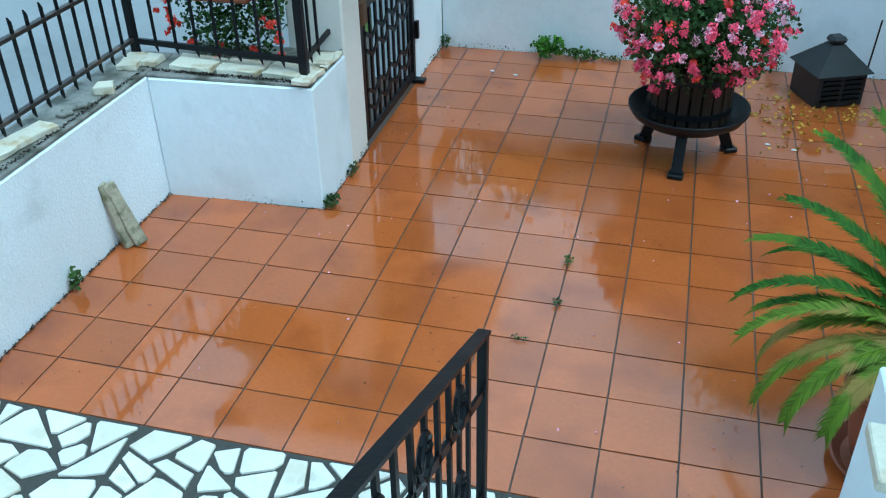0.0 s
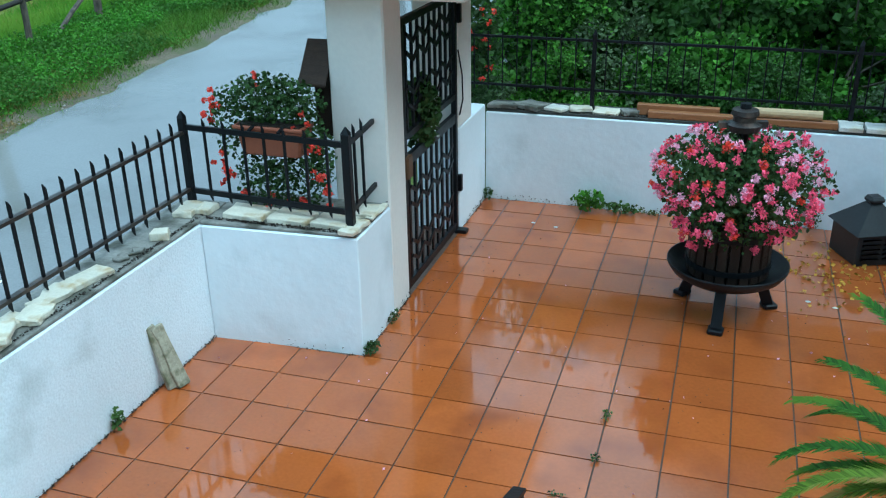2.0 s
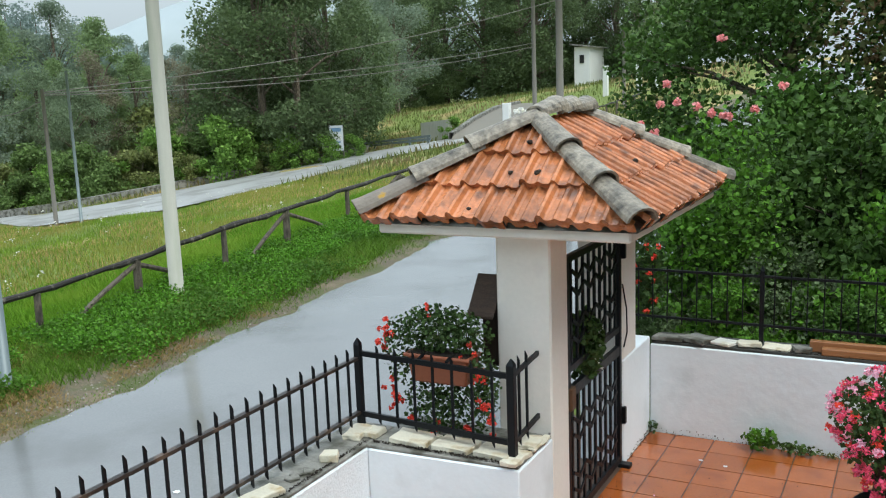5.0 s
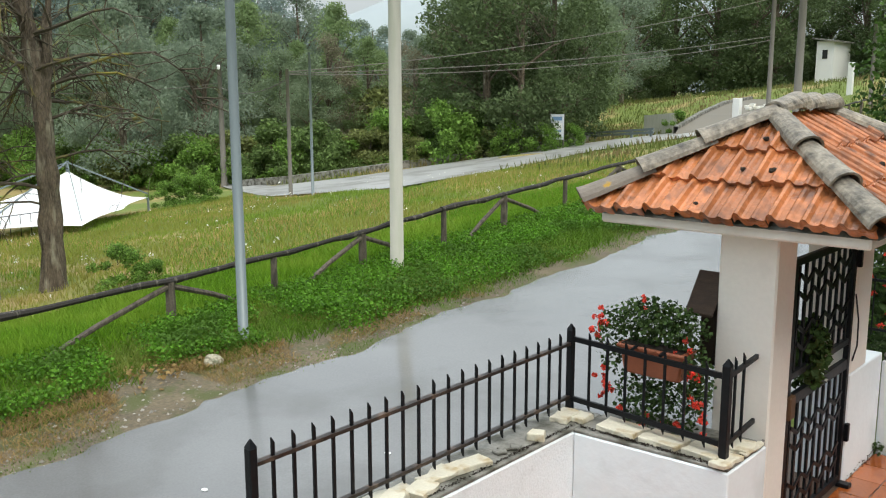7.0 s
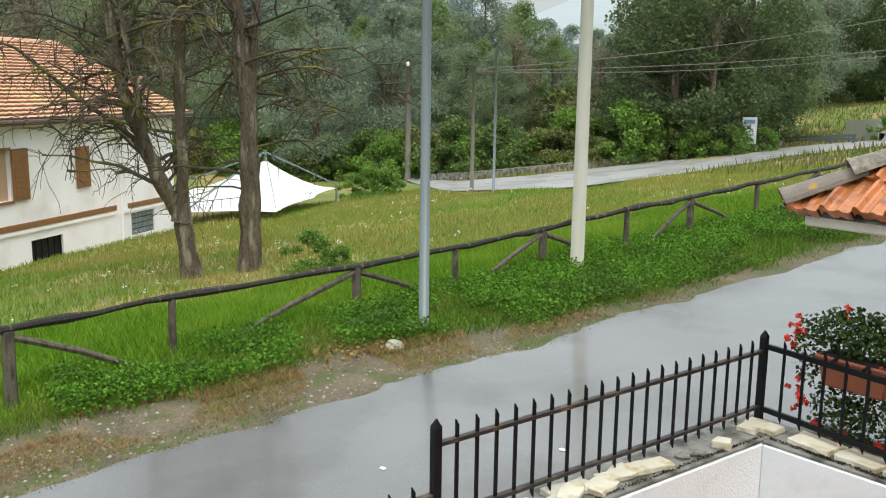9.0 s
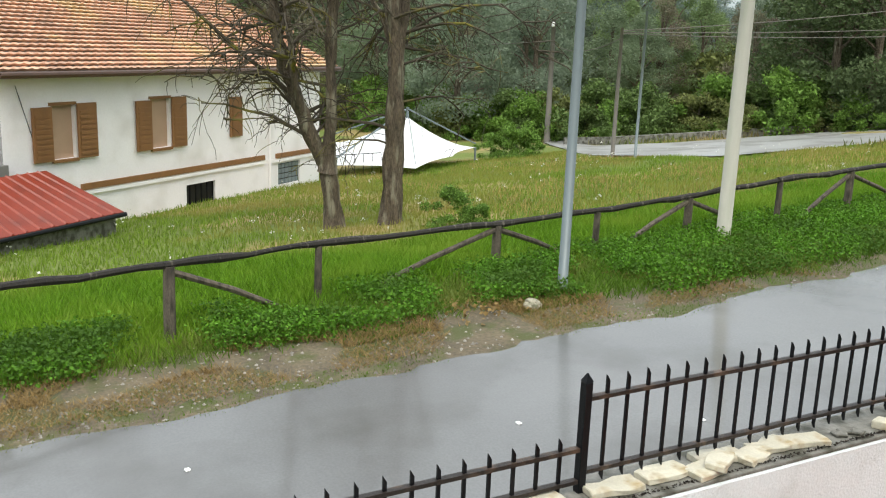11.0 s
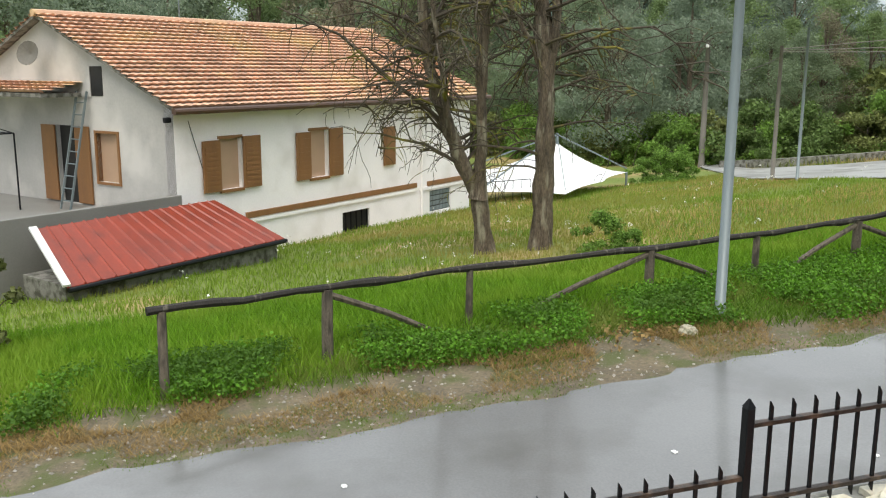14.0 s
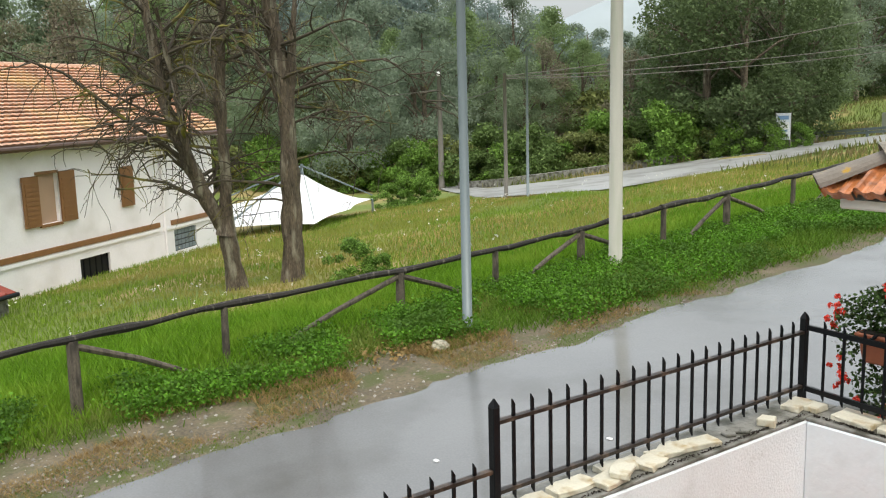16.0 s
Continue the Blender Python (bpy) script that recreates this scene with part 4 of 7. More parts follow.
# ---- wooden letter box on the pillar ----
lbox = empty("letter_box")
tagged(lbox, "small dark wooden letter box with a pitched lid on the pillar", "letter box")
part("box_body", boxed((-0.735, 0.94, 1.22), (-0.612, 1.12, 1.64), 0.006), M_STAVE, lbox)
for y0, y1 in ((0.84, 1.03), (1.22, 1.031)):
    lid = boxed((-0.80, min(y0, y1), 1.56), (-0.612, max(y0, y1), 1.58), 0.003)
    for v in lid.verts:
        v.co.z += abs(v.co.y - y0) * 1.30
    part("lid", lid, M_LIDWOOD, lbox, "sloping brown wooden lid")

# ---- stone slabs on the low walls ----
rs = random.Random(4)


def slab(x, y, z, w, d, h, rz=0.0, tilt=0.0, material=None, label="cream stone slab lying on the wall"):
    bm = boxed((-w / 2, -d / 2, 0), (w / 2, d / 2, h), 0.005)
    bmesh.ops.subdivide_edges(bm, edges=[e for e in bm.edges if e.calc_length() > 0.05], cuts=2, use_grid_fill=True)
    ph = rs.uniform(0, 50)
    for v in bm.verts:
        q = v.co * 16 + Vector((ph, ph, 0))
        v.co.x += 0.014 * noise.noise(q + Vector((9, 0, 0))) + 0.03 * noise.noise(Vector((ph, v.co.y * 7, 3))) * (v.co.x * 2 / w)
        v.co.y += 0.014 * noise.noise(q + Vector((0, 9, 0)))
        if v.co.z > h * 0.5:
            v.co.z += 0.008 * noise.noise(q)
    ob = obj("stone_slab", bm, material or M_SLAB)
    ob.matrix_basis = pose(x, y, z, tilt, 0, rz)
    return tagged(ob, label, "stone slab", "slabs on the wall")


for x0, w in ((-1.02, 0.30), (-0.72, 0.28), (-0.44, 0.26)):
    slab(x0, 0.475, 0.811, w - 0.012, 0.19, 0.036, -3.5, material=M_SLAB)
slab(-0.295, 0.43, 0.811, 0.10, 0.22, 0.03, -4)
slab(-0.33, 0.70, 0.811, 0.17, 0.20, 0.03, 3)
slab(-0.255, 0.72, 0.811, 0.04, 0.26, 0.02, -2)
for y, x, d, rz in ((0.42, -1.42, 0.22, 8), (0.47, -1.33, 0.15, -6), (-0.62, -1.40, 0.26, -12), (-0.86, -1.43, 0.26, 4), (-1.05, -1.38, 0.18, 14),
                    (-1.22, -1.45, 0.30, -6), (-1.40, -1.36, 0.20, 9), (-1.62, -1.43, 0.28, 2), (-1.95, -1.41, 0.3, -4), (-2.4, -1.40, 0.32, 3)):
    slab(x, y, 0.813, 0.13, d, 0.035, rz, label="cream stone offcut lying on the street wall")
slab(-1.36, -1.30, 0.85, 0.13, 0.22, 0.03, 30, label="cream stone offcut stacked on another")
slab(-1.35, 0.0, 0.813, 0.09, 0.10, 0.05, 20, label="broken stone lump on the wall")
for x, y in ((-1.40, -0.28), (-1.36, -0.22), (-1.38, -0.34)):
    slab(x, y, 0.813, 0.07, 0.06, 0.018, rs.uniform(0, 90), material=M_CONC, label="broken grey-brown stone shard on the wall")
# coping on the garden wall
x = -0.22
while x < 1.05:
    w = rs.uniform(0.14, 0.26)
    slab(x + w / 2, 3.38 + rs.uniform(-0.02, 0.02), 0.826, w * 0.95, rs.uniform(0.12, 0.24), rs.uniform(0.015, 0.045), rs.uniform(-25, 25), rs.uniform(-7, 7),
         material=rs.choice((M_FLAG, M_SLAB, M_CONC, M_CONC)), label="rough coping stone on the garden wall")
    x += w
for x in (2.72, 2.92, 3.2, 3.5):
    slab(x, 3.36, 0.826, 0.19, 0.2, 0.04, rs.uniform(-15, 15), material=M_FLAG, label="rough white coping stone on the garden wall")
plank = tagged(obj("wooden_plank", boxed((1.15, 3.29, 0.826), (2.62, 3.37, 0.885), 0.006), M_PLANK), "wet orange-brown plank lying on the garden wall", "plank")
plank2 = tagged(obj("pale_board", boxed((1.05, 3.375, 0.826), (1.72, 3.44, 0.92), 0.006), M_PLANK), "orange-brown board standing on the garden wall", "board")
pipe = tagged(obj("clay_pipe", rod([(1.98, 3.33, 0.925), (2.50, 3.33, 0.925)], 0.04, 12), M_CREAMPIPE), "cream pipe lying on the plank", "pipe")
post = tagged(obj("stone_post", boxed((2.98, 3.27, 0.826), (3.14, 3.45, 1.25), 0.01), M_CONC), "old grey stone post on the garden wall", "post")

# leaning slabs by the street wall
for foot, head, w, l in (((-1.135, -0.295, 0.002), (-1.245, -0.310, 0.36), 0.075, 0.40), ((-1.180, -0.340, 0.002), (-1.264, -0.345, 0.36), 0.06, 0.41)):
    foot, head = Vector(foot), Vector(head)
    ez = (head - foot).normalized()
    ex = Vector((0.35, 0.94, 0)).cross(ez).cross(ez).normalized()
    lean = Matrix((ex, ez.cross(ex), ez)).transposed().to_4x4()
    lean.translation = foot
    bm = boxed((-w / 2, -0.016, 0), (w / 2, 0.016, l), 0.004)
    bmesh.ops.subdivide_edges(bm, edges=[e for e in bm.edges if e.calc_length() > 0.05], cuts=3, use_grid_fill=True)
    for v in bm.verts:
        v.co += Vector((noise.noise(v.co * 12 + foot * 9), 0.3 * noise.noise(v.co * 20), noise.noise(v.co * 9 - foot * 5))) * 0.012
    bm.transform(lean)
    lowest = min(v.co.z for v in bm.verts)
    bmesh.ops.translate(bm, verts=bm.verts, vec=(0, 0, 0.001 - lowest))
    tagged(obj("leaning_slab", bm, M_OLDSLAB), "narrow mossy stone slab leaning against the rough wall", "stone slab", "leaning slabs")

# ---- hand rail of the steps ----
hr = empty("hand_rail")
tagged(hr, "black wrought-iron stair railing with a flat hand rail", "railing")
slope = 0.45


def rail_z(y):
    return 0.92 + (-1.80 - y) * slope


part("rail_top", bar((1.24, -1.775, rail_z(-1.775)), (1.24, -4.4, rail_z(-4.4)), 0.045, 0.014), M_IRON, hr, "flat black hand rail")
for dz in (0.27, 0.80):
    part("rail_lower", bar((1.24, -1.81, rail_z(-1.81) - dz), (1.24, -4.4, rail_z(-4.4) - dz), 0.014, 0.034), M_IRON, hr)
for y in (-1.80, -3.1, -4.35):
    part("post", boxed((1.222, y - 0.02, 0.0), (1.258, y + 0.02, rail_z(y) - 0.012), 0.003), M_IRON, hr)
y = -2.02
k = 0
while y > -4.2:
    part("baluster", boxed((1.233, y - 0.012, rail_z(y) - 0.79), (1.247, y + 0.012, rail_z(y) - 0.012)), M_IRON, hr)
    if k % 3 == 1:
        for z in (0.14, 0.5):
            loop = [(1.255, y - 0.055 + 0.05 * math.cos(t), rail_z(y) - z + 0.075 * math.sin(t)) for t in [i * math.pi / 6 for i in range(13)]]
            part("scroll", rod(loop, 0.011, 6), M_IRON, hr)
    y -= 0.125
    k += 1

# ---- wine press planter with geraniums ----
PX, PY = 1.885, 1.565
press = empty("wine_press_planter", (PX, PY, 0))
tagged(press, "old black wine press used as a flower planter", "wine press")
dishm = lathe([(0.02, 0.30), (0.27, 0.30), (0.345, 0.325), (0.385, 0.375), (0.392, 0.378), (0.392, 0.362), (0.36, 0.31), (0.30, 0.272), (0.02, 0.265)][::-1], 40)
part("dish", dishm, M_IRON, press, "black cast-iron press basin", soft=True)
for ang in (265, 25, 145):
    c, s = math.cos(radians(ang)), math.sin(radians(ang))
    part("leg", bar((0.22 * c, 0.22 * s, 0.29), (0.325 * c, 0.325 * s, 0.03), 0.07, 0.05), M_IRON, press)
    part("foot", boxed((-0.045, -0.05, 0.0), (0.045, 0.05, 0.035), 0.008, Matrix.Translation((0.335 * c, 0.335 * s, 0)) @ Matrix.Rotation(radians(ang), 4, "Z")), M_IRON, press)
for k in range(22):
    ang = 2 * math.pi * k / 22
    part("stave", boxed((0.245, -0.03, 0.31), (0.265, 0.03, 0.68), 0.004, Matrix.Rotation(ang, 4, "Z")), M_STAVE, press)
for z in (0.37, 0.60):
    part("hoop", lathe([(0.268, z), (0.276, z), (0.276, z + 0.035), (0.268, z + 0.035)], 32), M_IRON, press)
part("soil", lathe([(0.02, 0.5), (0.24, 0.5), (0.24, 0.655), (0.02, 0.66)], 24), M_EARTH, press)
part("screw", rod([(0, 0, 0.6), (0, 0, 1.44)], 0.035, 14), M_IRON, press)
part("press_head", lathe([(0.03, 1.26), (0.10, 1.27), (0.11, 1.31), (0.07, 1.33), (0.07, 1.36), (0.085, 1.37), (0.08, 1.40), (0.03, 1.41)], 20), M_RUST, press, "rusty press head")
part("head_bar", bar((-0.15, -0.02, 1.30), (0.14, 0.03, 1.31), 0.05, 0.035), M_RUST, press)


def bouquet(name, rng, label, category, leaf_c, flower_c, leafs, leafsize, material, petals, loc, petalsize=0.028, per=16, fr=0.035, single=False):
    """A plant: one mesh of leaves and one for each colour of blossom."""
    th = empty(name, loc)
    tagged(th, label, category)
    v, f = leaves(rng, leaf_c(rng, leafs), leafsize, 0.8, 0.3)
    pydata("foliage", v, f, material, th)
    for pm, count, sub in petals:
        cs = flower_c(rng, count)
        if single:
            for c in cs:
                d = rng.normal(size=(per, 3))
                d /= np.linalg.norm(d, axis=1)[:, None]
                v, f = leaves(rng, c + d * fr * rng.uniform(0.3, 1.1, (per, 1)), petalsize, 1.0, 0.2)
                pydata(sub, v, f, pm, th)
            continue
        pts = np.repeat(cs, per, 0)
        d = rng.normal(size=pts.shape)
        d /= np.linalg.norm(d, axis=1)[:, None]
        v, f = leaves(rng, pts + d * fr * (0.6, 0.6, 0.6) * rng.uniform(0.4, 1.3, (len(pts), 1)), petalsize, 1.0, 0.2)
        pydata(sub, v, f, pm, th)
    return th


def dome(rng, n, top=1.0, shell=0.8):
    d = rng.normal(size=(n, 3))
    d /= np.linalg.norm(d, axis=1)[:, None]
    r = shell + (1.03 - shell) * rng.random(n) + 0.035 * rng.normal(size=n)
    ph = np.arctan2(d[:, 1], d[:, 0])
    lump = 1 + 0.06 * np.sin(3 * ph + 1) + 0.05 * np.sin(5 * ph)
    p = d * (r * lump)[:, None] * (0.52, 0.52, 0.40)
    p[:, 2] = np.where(p[:, 2] < 0, p[:, 2] * 1.05, p[:, 2] * 0.85)
    return p + (0, 0, 0.93)


bouquet("geranium_bush", np.random.default_rng(11), "dense round bush of pink trailing geraniums in the wine press", "geranium",
        lambda r, n: dome(r, n, shell=0.35), lambda r, n: dome(r, n, shell=0.94), 8000, 0.036, M_LEAFD,
        [(M_PINK, 230, "pink_blossom"), (M_PALEPINK, 80, "pale_blossom"), (M_RED, 40, "red_blossom")], (PX, PY, 0), 0.021, 32, 0.042)

# ---- window box on the front fence ----
wb = empty("flower_box")
tagged(wb, "terracotta plastic window box hung on the iron fence", "flower box")
tb = boxed((-1.13, 0.595, 1.165), (-0.68, 0.775, 1.35), 0.012)
for v in tb.verts:
    if v.co.z < 1.25:
        v.co.x = -0.905 + (v.co.x + 0.905) * 0.88
        v.co.y = 0.685 + (v.co.y - 0.685) * 0.85
part("box", tb, M_TERRA, wb)
part("box_rim", boxed((-1.145, 0.58, 1.335), (-0.665, 0.79, 1.358), 0.006), M_TERRA, wb)
for xx in (-1.0, -0.8):
    part("bracket", bar((xx, 0.53, 1.345), (xx, 0.60, 1.36), 0.02, 0.012), M_IRON, wb)
part("soil", boxed((-1.12, 0.60, 1.34), (-0.69, 0.77, 1.362)), M_EARTH, wb)


def box_cloud(r, n):
    a = r.random(n)
    top = clump_points(r, (-0.90, 0.70, 1.50), (0.36, 0.17, 0.17), n, 0.2)
    low = clump_points(r, (-0.90, 0.68, 1.02), (0.34, 0.13, 0.26), n, 0.1)
    right = clump_points(r, (-0.62, 0.66, 1.15), (0.13, 0.12, 0.30), n, 0.1)
    left = clump_points(r, (-1.22, 0.70, 1.35), (0.15, 0.13, 0.25), n, 0.2)
    p = np.where((a < 0.42)[:, None], top, np.where((a < 0.75)[:, None], low, np.where((a < 0.9)[:, None], right, left)))
    inside = (abs(p[:, 0] + 0.905) < 0.23) & (p[:, 2] > 1.15) & (p[:, 2] < 1.34) & (p[:, 1] < 0.79)
    p[inside, 1] = 0.80 + 0.05 * r.random(inside.sum())
    return p


def box_flowers(r, n):
    spots = np.array([(-1.33, 0.66, 1.50), (-1.36, 0.66, 1.36), (-1.34, 0.66, 1.22), (-1.30, 0.64, 1.10), (-1.24, 0.62, 1.0), (-1.1, 0.6, 0.9), (-0.58, 0.58, 1.26), (-0.56, 0.56, 1.08), (-0.50, 0.55, 0.98),
                      (-0.60, 0.58, 0.90), (-0.72, 0.6, 0.88), (-0.70, 0.62, 1.40), (-1.02, 0.72, 1.62), (-1.28, 0.66, 1.42), (-0.9, 0.6, 0.86)])
    return spots[r.integers(0, len(spots), n)] + r.normal(size=(n, 3)) * 0.03


bouquet("hanging_geraniums", np.random.default_rng(12), "trailing red geraniums with dark leaves in the window box", "geranium",
        box_cloud, box_flowers, 3800, 0.030, M_LEAFD, [(M_RED, 60, "red_blossom")], (0, 0, 0), 0.024, 14, 0.028)
twigs = bmesh.new()
rt = np.random.default_rng(3)
for k in range(14):
    p = Vector((-0.9 + rt.uniform(-0.2, 0.2), 0.69, 1.34))
    q = p + Vector((rt.uniform(-0.08, 0.08), rt.uniform(-0.05, 0.05), 0.16 + 0.1 * rt.random()))
    tube(twigs, [p, (p + q) / 2 + Vector((0.02, 0, 0.02)), q], 0.004, 4)
tw = obj("geranium_stems", twigs, M_LEAFD)
tagged(tw, "thin green geranium stems rising from the window box", "stems", kind="stuff")

bouquet("gate_flowers", np.random.default_rng(13), "leafy white-flowered plant hung on the iron gate", "plant",
        lambda r, n: clump_points(r, (-0.30, 1.72, 1.20), (0.14, 0.22, 0.27), n, 0.1), lambda r, n: clump_points(r, (-0.22, 1.78, 1.12), (0.04, 0.16, 0.17), n, 0.3),
        1300, 0.05, M_LEAFD, [(M_DAISY, 12, "white_blossom")], (0, 0, 0), 0.018, 8, 0.018)

# ---- cycad in a pot ----
CX, CY = 2.84, -1.13
pot = empty("terracotta_pot", (CX, CY, 0))
tagged(pot, "large round terracotta pot standing in its saucer", "pot")
part("pot_body", lathe([(0.02, 0.03), (0.17, 0.03), (0.20, 0.12), (0.245, 0.36), (0.25, 0.40), (0.275, 0.405), (0.28, 0.455), (0.255, 0.458), (0.24, 0.40), (0.02, 0.395)], 32), M_TERRA, pot, soft=True)
part("saucer", lathe([(0.02, 0.0), (0.22, 0.0), (0.262, 0.05), (0.252, 0.052), (0.21, 0.018), (0.02, 0.018)], 32), M_TERRA, pot)
part("soil", lathe([(0.02, 0.396), (0.243, 0.396), (0.243, 0.425), (0.02, 0.435)], 24), M_EARTH, pot)
cyc = empty("cycad", (CX, CY, 0.43))
tagged(cyc, "cycad palm with arching green and yellowing fronds", "palm")
part("trunk", lathe([(0.10, -0.02), (0.12, 0.05), (0.105, 0.16), (0.06, 0.24), (0.02, 0.26)], 14), M_STAVE, cyc)


def frond(az, lift0, length, droop, material, rng):
    """One feather leaf: a curved midrib with two rows of narrow leaflets."""
    a = radians(az)
    out = Vector((math.cos(a), math.sin(a), 0))
    pts, p, el = [], Vector((0, 0, 0.22)), radians(lift0)
    n = 22
    for k in range(n + 1):
        pts.append(p.copy())
        p = p + (out * math.cos(el) + Vector((0, 0, math.sin(el)))) * (length / n)
        el -= radians(droop) / n * (0.5 + 1.2 * k / n)
    bm = bmesh.new()
    tube(bm, pts, [0.009 * (1 - 0.8 * k / n) for k in range(n + 1)], 5)
    fr = part("frond", bm, material, cyc)
    vs, fs = [], []
    side0 = Vector((-math.sin(a), math.cos(a), 0))
    for k in range(110):
        s = 0.08 + 0.92 * k / 110
        i = min(int(s * n), n - 1)
        q = pts[i].lerp(pts[i + 1], s * n - i)
        t = (pts[i + 1] - pts[i]).normalized()
        up = side0.cross(t) * -1
        ll = 0.115 * math.sin(min(1.0, 0.25 + 1.2 * s) * math.pi * 0.62) * (1 - 0.45 * s ** 3) * rng.uniform(0.85, 1.1)
        for sg in (-1, 1):
            d = (side0 * sg * 0.60 + t * 0.9 + up * (0.32 if droop < 90 else 0.1) + Vector((0, 0, rng.normal() * 0.06))).normalized()
            tip = q + d * ll + Vector((0, 0, -0.02))
            w = t * 0.0062
            b = len(vs)
            m_ = q.lerp(tip, 0.5) + Vector((0, 0, 0.012))
            vs += [q - w, q + w, m_ + w, tip, m_ - w]
            fs += [[b, b + 1, b + 2, b + 4], [b + 4, b + 2, b + 3]]
    lf = pydata("frond_leaf", [tuple(v) for v in vs], fs, material, fr)
    tagged(lf, kind="stuff")


frng = np.random.default_rng(8)
for az, el, ln, dr, mt in ((178, 22, 0.74, 100, M_PALMY), (192, 12, 0.80, 95, M_PALMY), (206, 12, 0.72, 95, M_PALMY), (220, 8, 0.62, 90, M_PALMY), (160, 42, 0.80, 62, M_PALM), (148, 50, 0.80, 55, M_PALM),
                           (130, 58, 0.95, 50, M_PALM), (115, 64, 0.95, 45, M_PALM), (95, 62, 0.95, 55, M_PALM), (186, 30, 0.78, 80, M_PALMY), (172, 35, 0.80, 80, M_PALM),
                           (70, 55, 0.9, 60, M_PALM), (40, 50, 0.9, 65, M_PALM), (10, 45, 0.85, 70, M_PALM), (-30, 40, 0.85, 75, M_PALM), (-70, 35, 0.75, 85, M_PALM), (165, 18, 0.7, 60, M_PALM), (140, 30, 0.8, 70, M_PALM)):
    frond(az, el, ln, dr, mt, frng)

# ---- tin chimney cap standing on the floor ----
cc_ = empty("chimney_cowl", (2.90, 2.80, 0), 24)
tagged(cc_, "dark tin chimney cowl with louvred sides standing on the tiles", "chimney cowl")
part("cowl_body", boxed((-0.19, -0.19, 0.0), (0.19, 0.19, 0.25), 0.006), M_TIN, cc_)
for k in range(5):
    for sx in (-1, 1):
        for rot in (0, 90):
            part("louvre", boxed((sx * 0.085 - 0.07, -0.212, 0.045 + k * 0.038), (sx * 0.085 + 0.07, -0.192, 0.060 + k * 0.038), 0, Matrix.Rotation(radians(rot - 90), 4, "Z") if rot else None), M_TIN, cc_)
rf_ = bmesh.new()
r0 = [rf_.verts.new((x * 0.222, y * 0.222, 0.252)) for x, y in ((-1, -1), (1, -1), (1, 1), (-1, 1))]
r1 = [rf_.verts.new((x * 0.045, y * 0.045, 0.43)) for x, y in ((-1, -1), (1, -1), (1, 1), (-1, 1))]
rf_.faces.new(r0[::-1])
rf_.faces.new(r1)
for i in range(4):
    rf_.faces.new((r0[i], r0[(i + 1) % 4], r1[(i + 1) % 4], r1[i]))
part("cowl_roof", rf_, M_TIN, cc_)
part("cowl_knob", boxed((-0.06, -0.06, 0.431), (0.06, 0.06, 0.485), 0.02), M_TIN, cc_)
spike = tagged(obj("garden_spike", rod([(3.22, 3.15, 0.0), (3.25, 3.17, 0.5)], 0.007, 6), M_IRON), "thin rusty iron garden spike by the wall", "spike")

# ---- weeds, fallen leaves and bits on the floor ----
wr = np.random.default_rng(21)


def weed(name, loc, rx, ry, rz, n, size, material, label):
    v, f = leaves(wr, clump_points(wr, (0, 0, rz * 0.55), (rx, ry, rz * 0.5), n, 0.1), size, 0.8, 0.4)
    v[:, 2] = np.maximum(v[:, 2], 0.003)
    ob = pydata(name, v, f, material)
    ob.location = loc
    return tagged(ob, label, "weed", "weeds in the joints")


weed("wall_weed", (0.72, 3.14, 0), 0.15, 0.08, 0.20, 200, 0.045, M_HEDV, "leafy green weed at the foot of the garden wall")
weed("wall_weed", (0.98, 3.18, 0), 0.22, 0.06, 0.10, 170, 0.035, M_LEAF, "low green weed at the foot of the garden wall")
weed("wall_weed", (1.25, 3.20, 0), 0.12, 0.05, 0.05, 70, 0.02, M_LEAFY, "dry weed at the foot of the garden wall")
weed("wall_weed", (-0.20, 0.38, 0), 0.05, 0.08, 0.08, 130, 0.022, M_LEAFD, "small dark weed at the wall corner")
weed("wall_weed", (-0.205, 0.80, 0), 0.035, 0.10, 0.08, 80, 0.02, M_LEAFD, "small dark weed at the gate wall")
weed("wall_weed", (-1.22, -0.80, 0), 0.04, 0.05, 0.15, 60, 0.03, M_LEAF, "small weed by the rough wall")
weed("wall_weed", (-0.2, 3.2, 0), 0.05, 0.05, 0.12, 60, 0.025, M_LEAFD, "small dark weed in the wall corner")
weed("wall_weed", (2.55, 3.2, 0), 0.05, 0.04, 0.2, 60, 0.025, M_LEAFD, "small weed by the garden wall")
weed("joint_weed", (1.32, 0.06, 0), 0.035, 0.05, 0.05, 50, 0.016, M_LEAF, "tiny weed in a tile joint")
weed("joint_weed", (1.32, -0.325, 0), 0.03, 0.03, 0.04, 40, 0.014, M_LEAFD, "tiny weed in a tile joint")
weed("joint_weed", (1.18, -0.66, 0), 0.05, 0.02, 0.03, 30, 0.013, M_LEAFD, "tiny weed in a tile joint")
moss = np.c_[X_LEFT + 0.012 + 0.012 * wr.random(420) ** 2, wr.uniform(-1.65, 0.3, 420), 0.003 + 0.02 * wr.random(420) ** 2]
mv, mf = leaves(wr, moss, 0.014, 1, 0.2)
foot = np.concatenate([np.c_[wr.uniform(X_GATE + 0.01, 4.6, 420), Y_FAR - 0.008 - 0.012 * wr.random(420) ** 2], np.c_[X_GATE + 0.008 + 0.012 * wr.random(120) ** 2, wr.uniform(0.3, 1.2, 120)],
                       np.c_[X_GATE + 0.008 + 0.012 * wr.random(90) ** 2, wr.uniform(2.5, 3.25, 90)], np.c_[wr.uniform(X_LEFT, X_GATE, 60), Y_LEDGE - 0.008 - 0.01 * wr.random(60) ** 2]])
